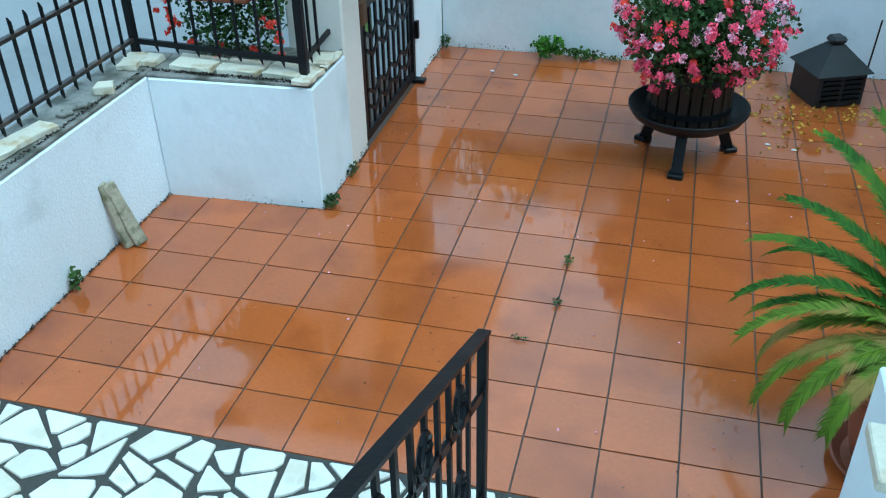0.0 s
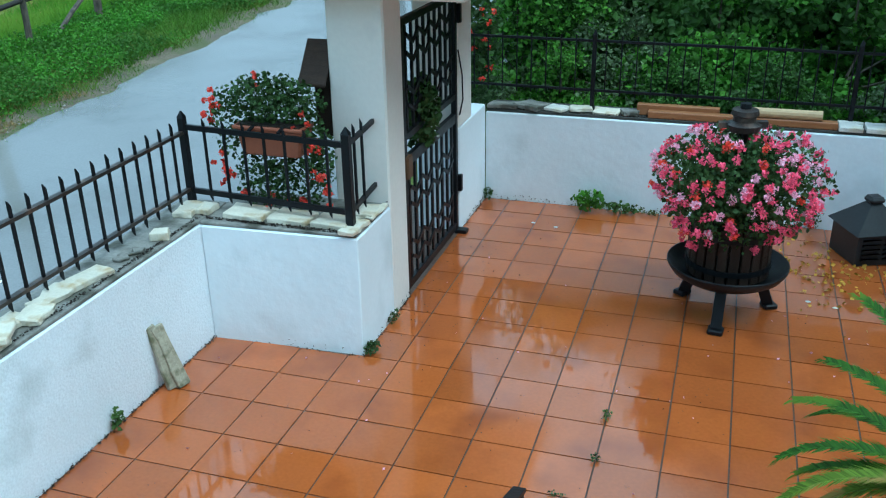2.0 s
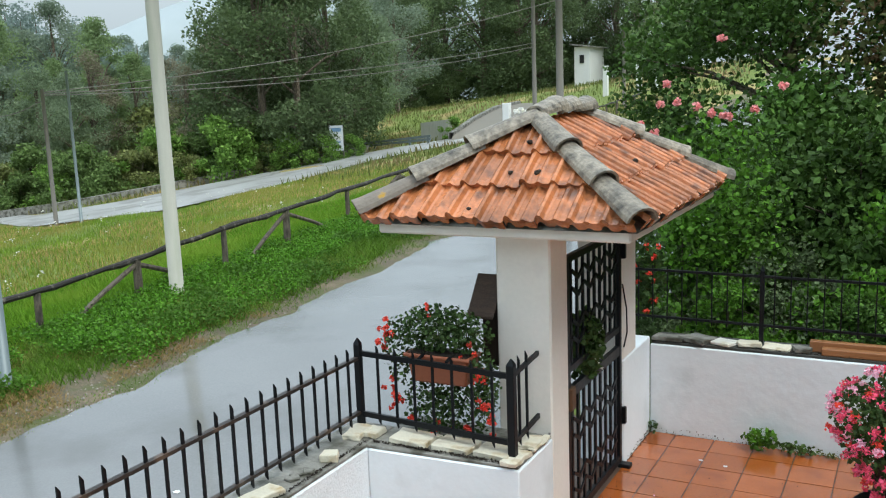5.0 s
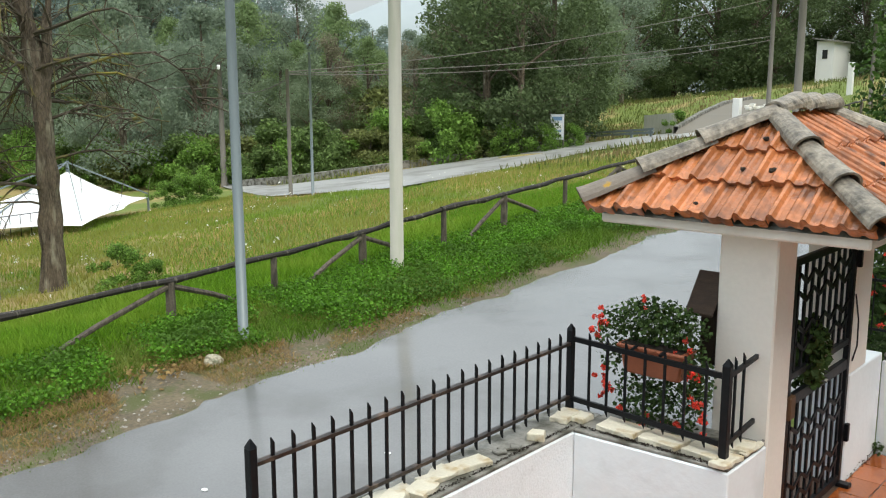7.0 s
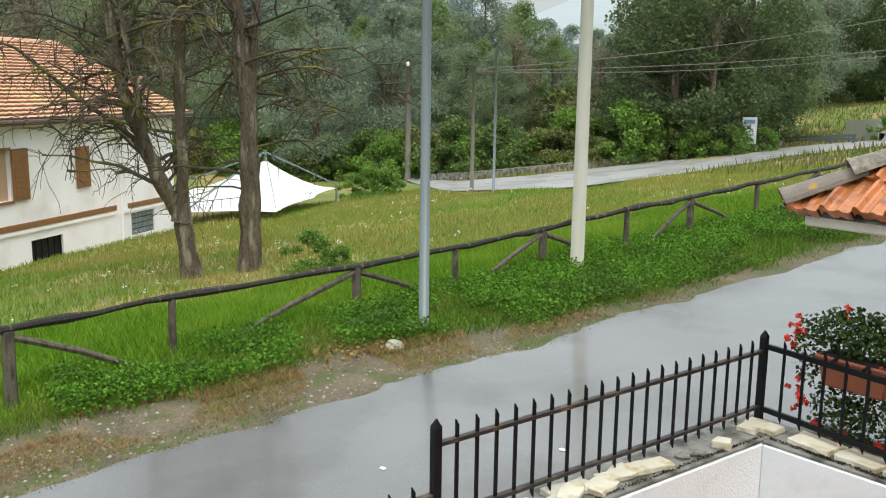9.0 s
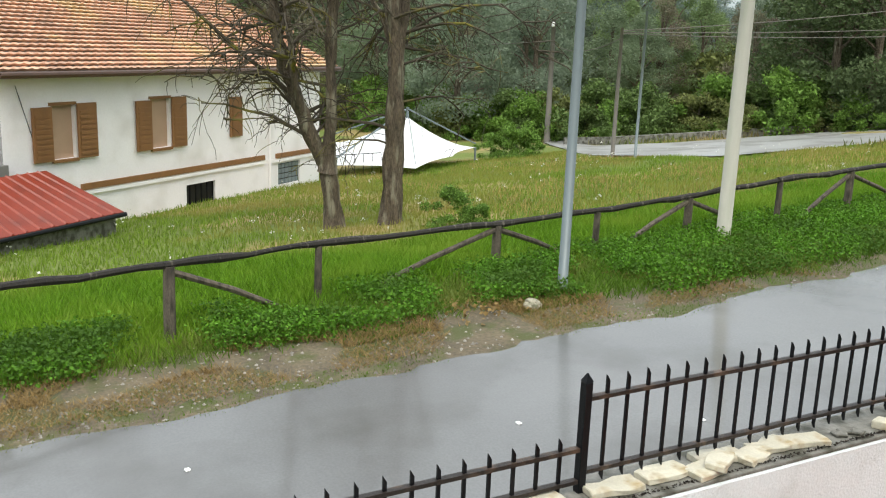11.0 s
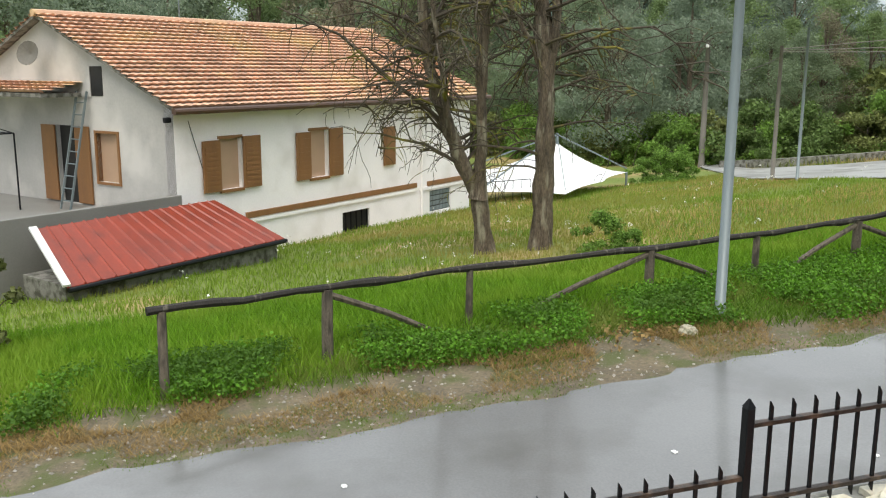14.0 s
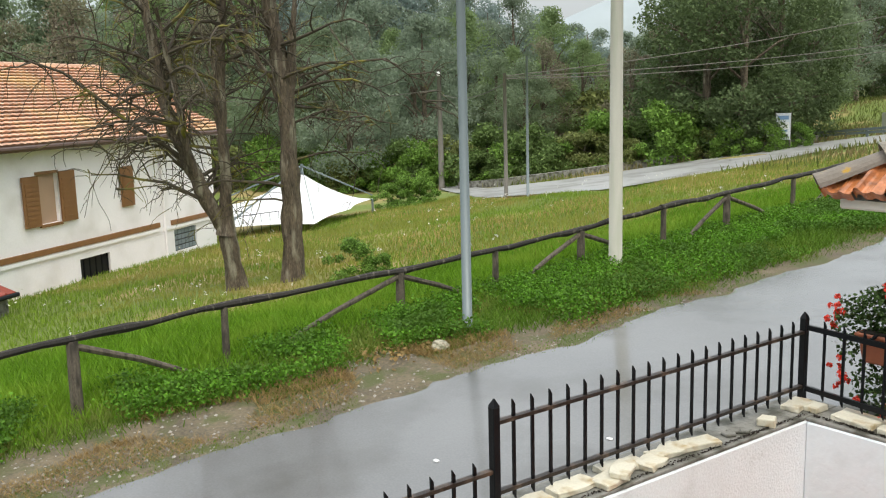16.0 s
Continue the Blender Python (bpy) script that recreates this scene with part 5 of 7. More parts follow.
fv0, ff0 = leaves(wr, np.c_[foot, 0.003 + 0.05 * wr.random(len(foot)) ** 3], 0.014, 1, 0.2)
tagged(pydata("wall_grime", fv0, ff0, M_EARTH), "dark grime and moss along the foot of the white walls", "moss", kind="stuff")
tagged(pydata("wall_foot_moss", mv, mf, M_EARTH), "dark moss along the foot of the rough wall", "moss", kind="stuff")
lip = np.concatenate([np.c_[X_LEFT - 0.035 - 0.02 * wr.random(900) ** 2, wr.uniform(-3.0, 0.6, 900)], np.c_[wr.uniform(X_LEFT, X_GATE - 0.02, 500), 0.352 + 0.02 * wr.random(500) ** 2],
                      np.c_[X_GATE - 0.02 - 0.02 * wr.random(200) ** 2, wr.uniform(0.35, 0.9, 200)], np.c_[wr.uniform(X_GATE, 3.4, 700), Y_FAR + 0.025 + 0.03 * wr.random(700)]])
lv, lf_ = leaves(wr, np.c_[lip, 0.812 + 0.014 * wr.random(len(lip)) + 0.012 * (lip[:, 1] > 2)], 0.013, 0.5, 0.1)
tagged(pydata("wall_top_moss", lv, lf_, M_EARTH), "dark ragged moss along the tops of the low walls", "moss", kind="stuff")
speck = np.c_[wr.uniform(-1.2, 4.2, 1500), wr.uniform(-1.6, 3.2, 1500)]
speck = speck[~((speck[:, 0] < -0.2) & (speck[:, 1] > 0.28))]
near = np.c_[np.abs(wr.normal(0, 0.22, 160)) - 0.2, wr.uniform(0.4, 2.6, 160)]
speck = np.concatenate([speck[np.array([noise.noise((float(a) * 1.6, float(b) * 1.6, 4.0)) for a, b in speck]) > 0.05], near])
kv, kf = leaves(wr, np.c_[speck, np.full(len(speck), 0.006)], 0.008, 0.08, 0.0)
tagged(pydata("dirt_specks", kv, kf, M_EARTH), "fine dark dirt specks on the wet tiles", "dirt", kind="stuff")
fl = np.r_[np.c_[wr.normal(2.56, 0.16, 150), wr.normal(2.35, 0.30, 150)], np.c_[wr.normal(3.05, 0.2, 50), wr.normal(1.9, 0.55, 50)], np.c_[wr.normal(3.1, 0.15, 50), wr.normal(2.45, 0.1, 50)]]
fv, ff = leaves(wr, np.c_[fl, 0.008 + 0.006 * wr.random(len(fl))], 0.032, 0.08, 0.0)
tagged(pydata("fallen_leaves", fv, ff, M_YLEAF), "fallen yellow leaves scattered on the wet tiles", "leaves", kind="stuff")
bits = np.c_[wr.uniform(-1.1, 4.0, 90), wr.uniform(-1.5, 3.1, 90), np.full(90, 0.007)]
bits = bits[~((bits[:, 0] < -0.15) & (bits[:, 1] > 0.2))]
bv, bf = leaves(wr, bits, 0.016, 0.1, 0.0)
tagged(pydata("petal_litter", bv, bf, M_PALEPINK), "tiny pale petals scattered on the wet tiles", "petals", kind="stuff")
for x, y in ((0.318, 2.767), (0.52, 2.72), (2.45, 1.85), (2.62, 1.80)):
    bm = bmesh.new()
    bmesh.ops.create_icosphere(bm, subdivisions=1, radius=0.02)
    for v in bm.verts:
        v.co = Vector((v.co.x * 1.1 + x, v.co.y * 0.8 + y, max(0.0, v.co.z * 0.35) + 0.004))
    tagged(obj("white_pebble", bm, M_FLAG), "small white stone chip on the tiles", "pebble", "white chips")

# ---- poles, wires ----
def pole(name, x, y, h, r0, r1, material, label, lean=(0, 0), seg=12):
    z = land(x, y)
    ob = obj(name, rod([(x, y, z - 0.3), (x + lean[0] * 0.5, y + lean[1] * 0.5, z + h / 2), (x + lean[0], y + lean[1], z + h)], [r0, (r0 + r1) / 2, r1], seg), material, soft=True)
    return tagged(ob, label, "pole")


pole("lamp_post", -7.36, 2.12, 8.0, 0.066, 0.05, M_STEEL, "galvanised steel lamp post at the lane's verge")
tagged(obj("lamp_post_collar", lathe([(0.05, 0), (0.085, 0), (0.08, 0.05), (0.05, 0.06)], 16), M_STEEL), "steel collar at the foot of the lamp post", "collar").location = (-7.36, 2.12, land(-7.36, 2.12) - 0.01)
pole("utility_pole", -8.32, 5.86, 9.0, 0.115, 0.085, M_POLE, "tall pale concrete utility pole in the grass")
pole("thin_steel_pole", -23.43, 16.96, 5.1, 0.055, 0.045, M_STEEL, "thin grey steel pole beside the far road")
pole("wooden_pole", -25.06, 17.26, 4.7, 0.08, 0.06, M_GREYPOLE, "weathered wooden pole beside the far road")
pole("far_wooden_pole", -36.5, 22.3, 6.2, 0.16, 0.10, M_GREYPOLE, "dark wooden pole at the edge of the wood")
pole("double_pole", -17.66, 43.76, 9.0, 0.13, 0.10, M_GREYPOLE, "grey wooden utility pole uphill")
pole("double_pole", -15.29, 41.46, 9.0, 0.20, 0.17, M_GREYPOLE, "tall grey concrete utility pole uphill")
pole("small_pole", -13.2, 46.0, 4.5, 0.10, 0.08, M_GREYPOLE, "grey pole uphill beside the lane")


def wire(a, b, sag, r=0.017):
    a, b = Vector(a), Vector(b)
    pts = [a.lerp(b, s / 14) - Vector((0, 0, sag * 4 * (s / 14) * (1 - s / 14))) for s in range(15)]
    tagged(obj("overhead_wire", rod(pts, r, 5), M_GREYPOLE), "thin grey overhead cable between poles", "cable", "overhead cables")


wire((-25.06, 17.26, 3.55), (-15.29, 41.46, 7.6), 0.5)
wire((-25.06, 17.26, 3.50), (-17.66, 43.76, 5.6), 0.35)
wire((-25.06, 17.26, 3.45), (-17.66, 43.76, 5.4), 0.5)
wire((-25.06, 17.26, 3.3), (-36.5, 22.3, 3.0), 0.4)
wire((-36.5, 22.3, 3.2), (-52.0, 14.0, 3.2), 0.5)
insul = tagged(obj("white_insulator", boxed((-36.42, 22.08, 3.85), (-36.26, 22.22, 4.08), 0.04), M_WHITE), "white fixture on the dark wooden pole", "fixture")

# ---- rustic rail fence along the lane ----
rail_fence = empty("rustic_rail_fence")
tagged(rail_fence, "rustic fence of dark weathered chestnut poles along the lane", "fence")
rail_pts = [(-7.65, -4.45, 0.45), (-8.0, -2.66, 0.46), (-8.6, -0.72, 0.42), (-8.77, 1.98, 0.47), (-8.75, 3.7, 0.57), (-8.86, 5.6, 0.67), (-8.5, 7.2, 0.93), (-8.65, 9.1, 1.0), (-8.95, 11.6, 1.10)]
for k in range(1, 9):
    rail_pts.append((-8.95 - 0.25 * k, 11.6 + 2.6 * k, 1.10 + 0.115 * k))
for k in range(1, 7):
    rail_pts.append((-10.95 - 0.3 * k, 32.4 + 2.6 * k, 2.02 + 0.10 * k))
fr_rng = np.random.default_rng(2)
struts = {1: (1,), 3: (-1, 1), 5: (-1, 1), 7: (-1, 1), 9: (-1, 1), 11: (-1, 1), 13: (-1, 1)}
for k, (x, y, z) in enumerate(rail_pts):
    gz = land(x, y)
    thick = 0.07 if k % 2 else 0.052
    part("post", rod([(x, y, gz - 0.25), (x + 0.01, y, (gz + z) / 2), (x, y + 0.01, z - 0.02)], [thick, thick * 0.95, thick * 0.9], 8), M_POSTWOOD, rail_fence)
    if k + 1 < len(rail_pts):
        a, b = Vector((x, y, z)), Vector(rail_pts[k + 1])
        d = (b - a).normalized()
        if k == 0:
            a -= d * 0.08
        mids = [a.lerp(b, s / 6) + Vector((0, 0, 0.012 * math.sin(s * 1.3 + k) * (0 < s < 6) + 0.005 * fr_rng.normal())) for s in range(7)]
        part("rail", rod([a - d * 0.06] + mids + [b + d * 0.06], [0.044 + 0.006 * fr_rng.normal() for _ in range(9)], 8), M_RAILWOOD, rail_fence)
    for sg in struts.get(k, ()):
        j = k + sg
        if 0 <= j < len(rail_pts):
            q = Vector((x, y, z - 0.08)).lerp(Vector((*rail_pts[j][:2], 0)), 0.80)
            q.z = land(q.x, q.y) - 0.06
            part("strut", rod([(x, y, z - 0.07), ((x + q.x) / 2, (y + q.y) / 2, (z + q.z) / 2), q], [0.040, 0.038, 0.036], 7), M_POSTWOOD, rail_fence)

# ---- far road furniture ----
def low_wall(name, pts, h, w, material, label):
    bm = bmesh.new()
    for (x0, y0), (x1, y1) in zip(pts, pts[1:]):
        n = 5
        for k in range(n):
            a = Vector((x0, y0)).lerp(Vector((x1, y1)), k / n)
            b = Vector((x0, y0)).lerp(Vector((x1, y1)), (k + 1) / n)
            d = (b - a).normalized()
            s = Vector((-d.y, d.x)) * w / 2
            q = []
            for p in (a, b):
                z = land(p.x, p.y)
                q += [bm.verts.new((p.x + e * s.x, p.y + e * s.y, zz)) for e in (-1, 1) for zz in (z - 0.4, z + h)]
            for f in ((0, 1, 5, 4), (2, 6, 7, 3), (1, 3, 7, 5), (0, 2, 3, 1), (4, 5, 7, 6)):
                bm.faces.new([q[i] for i in f])
    bmesh.ops.recalc_face_normals(bm, faces=bm.faces)
    return tagged(obj(name, bm, material), label, "wall", kind="structure")


low_wall("road_wall", [(-34.5, 22.0), (-31.6, 22.6), (-29.4, 25.6), (-27.2, 30.6), (-25.6, 34.6), (-24.6, 37.0)], 0.36, 0.25, M_CONC, "long low grey wall along the far road")
low_wall("ramp_wall", [(-22.6, 39.6), (-20.6, 39.0)], 1.05, 0.3, M_POLE, "grey concrete retaining wall at the ramp")
kerb = bmesh.new()
for p, q in (((-19.9, 38.0, 0.85), (-20.5, 42.0, 1.5)), ((-20.5, 42.0, 1.5), (-21.2, 46.5, 2.0)), ((-21.2, 46.5, 2.0), (-22.0, 52.0, 2.2))):
    va = [kerb.verts.new((c[0] - dx, c[1], c[2] + dz)) for c in (p, q) for dx, dz in ((0.0, -0.1), (0.0, 0.16), (0.25, 0.16), (0.25, -0.5))]
    for k in range(3):
        kerb.faces.new((va[k], va[k + 1], va[k + 5], va[k + 4]))
bmesh.ops.recalc_face_normals(kerb, faces=kerb.faces)
tagged(obj("ramp_kerb", kerb, M_CONC), "weathered grey kerb along the uphill ramp", "kerb", kind="structure")
sg_ = empty("notice_board", (-23.87, 33.08, land(-23.87, 33.08)), 35)
tagged(sg_, "roadside notice board with a blue and white poster", "sign")
for x in (-0.32, 0.32):
    part("sign_post", rod([(x, 0.05, -0.3), (x, 0.05, 1.75)], 0.04, 8), M_GREYPOLE, sg_)
panel = part("panel", boxed((-0.33, -0.02, 0.48), (0.33, 0.02, 1.72), 0.008), M_PAPER, sg_)
part("printed_bar", boxed((-0.24, -0.026, 1.42), (0.24, -0.021, 1.6)), M_BLUE, panel)
part("printed_bar", boxed((-0.26, -0.026, 1.0), (0.26, -0.021, 1.3)), M_WHITE, panel)
part("printed_bar", boxed((-0.22, -0.026, 0.62), (0.22, -0.021, 0.74)), M_IRON, panel)
part("printed_bar", boxed((-0.26, -0.026, 0.86), (0.2, -0.021, 0.94)), M_BLUE, panel)
guard = empty("guard_rail")
tagged(guard, "grey steel guard rail on the bend", "guard rail")
for k in range(5):
    x, y = -26.2 + 1.35 * k, 38.6 - 0.42 * k
    part("guard_post", boxed((x - 0.05, y - 0.05, land(x, y) - 0.2), (x + 0.05, y + 0.05, land(x, y) + 0.45)), M_STEEL, guard)
for dz in (0.26, 0.42):
    part("beam", bar((-26.4, 38.6, land(-26.4, 38.6) + dz), (-20.6, 36.8, land(-20.6, 36.8) + dz), 0.05, 0.12), M_STEEL, guard)
pil = tagged(obj("white_gate_post", boxed((-17.05, 37.9, land(-16.9, 38) - 0.2), (-16.7, 38.25, land(-16.9, 38) + 1.5), 0.02), M_WHITE), "white post at the ramp's entrance", "post")
srng = np.random.default_rng(6)
stack = bmesh.new()
for k in range(60):
    p = Vector((-16.4 + srng.random() * 1.3, 37.9 + srng.random() * 0.4, land(-16, 38) + srng.random() * 1.1))
    box(stack, p - Vector((0.12, 0.1, 0.07)), p + Vector((0.12, 0.1, 0.07)), 0.02)
tagged(obj("stone_pile", stack, M_FLAG), "stack of pale stones beside the ramp", "stones", kind="stuff")
fh = empty("far_house", (-24.0, 73.0, 0))
tagged(fh, "small white house far up the hill", "house")
part("far_wall", boxed((-1.7, 0, 0.5), (-0.3, 4, 6.6)), M_WHITE, fh)
rr_ = boxed((-2.0, -0.4, 6.3), (0.0, 4.5, 6.42))
for v in rr_.verts:
    v.co.z += 0.25 * (v.co.x + 2.0) * -0.6 + 0.5
part("far_roof", rr_, M_CONC, fh)
part("far_window", boxed((-1.2, -0.05, 5.2), (-0.8, -0.001, 5.9)), M_DARK, fh)
for x, y in ((-17.4, 55.2), (-15.2, 55.4), (-14.1, 55.4)):
    tagged(obj("white_boundary_post", boxed((x, y, land(x, y) - 0.2), (x + 0.32, y + 0.32, 4.45), 0.02), M_WHITE), "white masonry post on the hill", "post", "white posts")

# ---- white tensile tent ----
tent = empty("white_tent")
tagged(tent, "white tensile fabric canopy with grey struts", "tent")
peak = Vector((-28.7, 10.45, 0.16))
rim = [Vector(p) for p in ((-24.97, 8.95, -1.21), (-27.2, 6.9, -1.34), (-32.5, 8.3, -1.25), (-34.0, 12.5, -1.0), (-29.3, 13.8, -1.12), (-27.2, 11.6, -1.15))]
tm = bmesh.new()
rings = []
NS = len(rim) * 4
for r in range(11):
    s = r / 10
    ring = []
    for k in range(NS):
        e = k / 4
        i = int(e) % len(rim)
        p = rim[i].lerp(rim[(i + 1) % len(rim)], e - int(e))
        mid = math.sin((e - int(e)) * math.pi)
        p = p.lerp(Vector((peak.x, peak.y, p.z)), 0.10 * mid)
        q = peak.lerp(p, s)
        q.z = p.z + (peak.z - p.z) * (1 - s) ** 1.6
        ring.append(tm.verts.new(q))
    rings.append(ring)
for A, B in zip(rings, rings[1:]):
    for k in range(NS):
        tm.faces.new((A[k], B[k], B[(k + 1) % NS], A[(k + 1) % NS]))
bmesh.ops.remove_doubles(tm, verts=tm.verts, dist=0.001)
part("canopy", tm, M_TENT, tent, soft=True)
mast = part("mast", rod([(peak.x, peak.y, land(peak.x, peak.y) - 0.2), (peak.x, peak.y, peak.z + 0.35)], 0.06, 8), M_STEEL, tent)
for k, r in ((1, 0.03), (4, 0.03), (0, 0.012), (2, 0.03)):
    part("strut", rod([(peak.x, peak.y, peak.z + 0.3), rim[k] + Vector((0, 0, 0.15))], r, 6), M_STEEL, tent)
for p in rim[2:5]:
    part("prop", rod([(p.x, p.y, land(p.x, p.y) - 0.2), p], 0.05, 6), M_STEEL, tent)
pen = empty("metal_pen")
tagged(pen, "low grey metal railing in front of the tent", "railing")
for k in range(7):
    x, y = -27.6 + 0.14 * k, 6.9 + 0.27 * k
    part("upright", rod([(x, y, land(x, y) - 0.1), (x, y, land(x, y) + 0.8)], 0.011, 5), M_IRON, pen)
for dz in (0.45, 0.8):
    part("bar", rod([(-27.6, 6.9, land(-27.6, 6.9) + dz), (-26.76, 8.52, land(-26.76, 8.52) + dz)], 0.014, 5), M_IRON, pen)


# ---- the two bare trees ----
def bare_tree(name, label, stems, seed, extra=()):
    rng = np.random.default_rng(seed)
    th = empty(name)
    tagged(th, label, "tree")
    tw = bmesh.new()
    limbs = []

    def grow(p, d, length, r, depth):
        n = 5
        pts, rad = [p.copy()], [r]
        q, dd = p.copy(), d.copy()
        for k in range(n):
            dd = (dd + Vector(rng.normal(size=3)) * 0.17 + Vector((0, 0, (0.08 if depth == 0 else -0.06 if k < 3 else -0.30)))).normalized()
            q = q + dd * length / n
            pts.append(q.copy())
            rad.append(r * (1 - 0.8 * (k + 1) / n) + 0.003)
        tube(tw, pts, rad, 5 if r > 0.02 else 4, cap=False)
        if depth < 3:
            m = (6, 5, 2)[depth]
            for k in range(m):
                s = 0.2 + 0.8 * (k + rng.random()) / m
                i = min(int(s * n), n - 1)
                b = pts[i].lerp(pts[i + 1], s * n - i)
                ax = (pts[i + 1] - pts[i]).normalized()
                side = Vector(rng.normal(size=3))
                side = (side - ax * side.dot(ax)).normalized()
                grow(b, (ax * 0.45 + side * 0.9).normalized(), length * rng.uniform(0.35, 0.65), max(0.0042, rad[i] * 0.5), depth + 1)

    for stem, r0, r1 in stems:
        pts = [Vector(p) for p in stem]
        fine = []
        for a, b in zip(pts, pts[1:]):
            fine += [a.lerp(b, s / 4) + Vector(rng.normal(size=3)) * 0.012 * (s > 0) for s in range(4)]
        fine.append(pts[-1])
        bm = bmesh.new()
        n = len(fine)
        rr = [(r0 + (r1 - r0) * k / (n - 1)) * (1 + 0.08 * rng.normal()) * (1.35 if k == 0 else 1.1 if k == 1 else 1) for k in range(n)]
        tube(bm, fine, rr, 14)
        for v in bm.verts:
            v.co += Vector((noise.noise(v.co * 9 + Vector((4, 0, 0))), noise.noise(v.co * 9 + Vector((0, 4, 0))), 0)) * 0.36 * r0
        part("trunk", bm, M_BARK, th, soft=True)
        for k in range(int(n * 0.95)):
            i = int(n * 0.22 + rng.random() * n * 0.76)
            a = rng.random() * 2 * math.pi
            grow(fine[min(i, n - 1)], Vector((math.cos(a), math.sin(a), 0.42)).normalized(), rng.uniform(0.9, 2.4), 0.040 * rng.uniform(0.5, 1.1), 1)
    for stem, r0 in extra:
        pts = [Vector(p) for p in stem]
        bm = bmesh.new()
        n = len(pts)
        tube(bm, pts, [r0 * (1 - 0.75 * k / (n - 1)) for k in range(n)], 8)
        part("limb", bm, M_TWIG, th)
        for k in range(12):
            s = 0.15 + 0.85 * rng.random()
            i = min(int(s * (n - 1)), n - 2)
            a = rng.random() * 2 * math.pi
            grow(pts[i].lerp(pts[i + 1], s * (n - 1) - i), Vector((math.cos(a), math.sin(a), -0.1)).normalized(), rng.uniform(0.35, 1.1), 0.017, 2)
    ob = part("twig_mass", tw, M_TWIG, th, "thin mossy drooping twigs")
    tagged(ob, kind="stuff")


bare_tree("bare_forked_tree", "leafless forked tree with mossy drooping twigs", [
    ([(-15.0, 2.08, -0.9), (-15.05, 1.95, 0.3), (-15.2, 1.55, 1.2), (-15.32, 1.25, 2.1), (-15.42, 1.0, 3.1), (-15.46, 0.88, 4.2), (-15.6, 0.7, 5.6), (-15.7, 0.5, 7.2)], 0.175, 0.06),
    ([(-15.06, 1.93, 0.30), (-15.03, 2.0, 1.3), (-15.05, 1.97, 2.6), (-15.02, 2.05, 4.0), (-15.0, 2.2, 5.4), (-14.9, 2.3, 6.8)], 0.135, 0.05),
    ([(-15.2, 1.55, 1.15), (-15.0, 1.25, 2.0), (-14.9, 1.1, 3.0), (-14.8, 0.8, 4.6)], 0.08, 0.03)], 31,
    [([(-15.3, 1.35, 1.75), (-15.45, 0.85, 2.2), (-15.59, 0.4, 2.55), (-15.75, -0.2, 3.1), (-15.87, -0.65, 3.5), (-16.0, -1.3, 3.75), (-16.1, -1.8, 4.0)], 0.05),
     ([(-15.3, 1.3, 1.6), (-15.2, 0.8, 2.1), (-15.1, 0.4, 2.2), (-15.1, 0.0, 1.8), (-15.1, -0.15, 1.2)], 0.03),
     ([(-15.3, 1.3, 2.4), (-15.2, 0.6, 2.6), (-15.1, 0.0, 2.6), (-15.1, -0.5, 2.1)], 0.028)])
bare_tree("bare_straight_tree", "leafless straight tree with a hollow trunk and mossy twigs", [
    ([(-14.5, 3.08, -0.85), (-14.47, 3.12, 0.6), (-14.48, 3.11, 1.7), (-14.5, 3.08, 3.1), (-14.55, 2.95, 4.2), (-14.6, 2.8, 5.6), (-14.6, 2.6, 7.4)], 0.225, 0.09),
    ([(-14.49, 3.1, 2.4), (-14.42, 3.2, 3.2), (-14.38, 3.3, 4.4), (-14.3, 3.5, 5.8)], 0.125, 0.05),
    ([(-14.49, 3.1, 2.6), (-14.6, 2.8, 3.4), (-14.8, 2.4, 4.2), (-14.9, 2.1, 5.4)], 0.07, 0.03)], 32,
    [([(-14.5, 3.1, 2.9), (-14.2, 3.7, 3.35), (-13.9, 4.3, 3.6), (-13.6, 4.9, 3.65), (-13.5, 5.4, 3.3), (-13.4, 5.7, 2.7)], 0.035),
     ([(-14.5, 3.1, 2.4), (-14.1, 3.8, 2.7), (-13.8, 4.4, 2.6), (-13.7, 4.9, 2.2)], 0.028)])


# ---- leafy trees and shrubs ----
def leafy(name, height, width, clumps, per, leaf, material, seed, trunk=True, low=0.15, shape="diamond"):
    """A tree or shrub: tapered trunk with limbs, and a crown of many leaf clumps with gaps between them."""
    rng = np.random.default_rng(seed)
    th = empty(name)
    pts = []
    bm = bmesh.new()
    if trunk:
        tube(bm, [(0, 0, -0.5), (0.05, 0.03, height * 0.3), (-0.03, 0.06, height * 0.65), (0, 0, height * 0.92)],
             [height * 0.022, height * 0.018, height * 0.011, 0.02], 7)
    for k in range(clumps):
        a = rng.random() * 2 * math.pi
        hz = low + (0.97 - low) * rng.random()
        prof = math.sin(min(1.0, 0.12 + hz * 0.95) * math.pi) ** 0.6
        rad = width * 0.5 * prof * (0.35 + 0.65 * rng.random() ** 0.5)
        c = np.array((math.cos(a) * rad, math.sin(a) * rad, hz * height))
        cr = width * 0.16 * rng.uniform(0.6, 1.35)
        pts.append(clump_points(rng, c, (cr, cr, cr * 0.75), per, 0.25))
        if k % 3 == 0:
            tube(bm, [(0, 0, max(0.0, c[2] * 0.72)), tuple(c * (0.55, 0.55, 0.92)), tuple(c)], [height * 0.007, height * 0.005, 0.008], 4, cap=False)
    if trunk:
        part("trunk", bm, M_BARK, th)
    else:
        part("stem", bm, M_TWIG, th)
    v, f = leaves(rng, np.concatenate(pts), leaf, 0.8, 0.25, shape)
    pydata("crown", v, f, material, th)
    return th


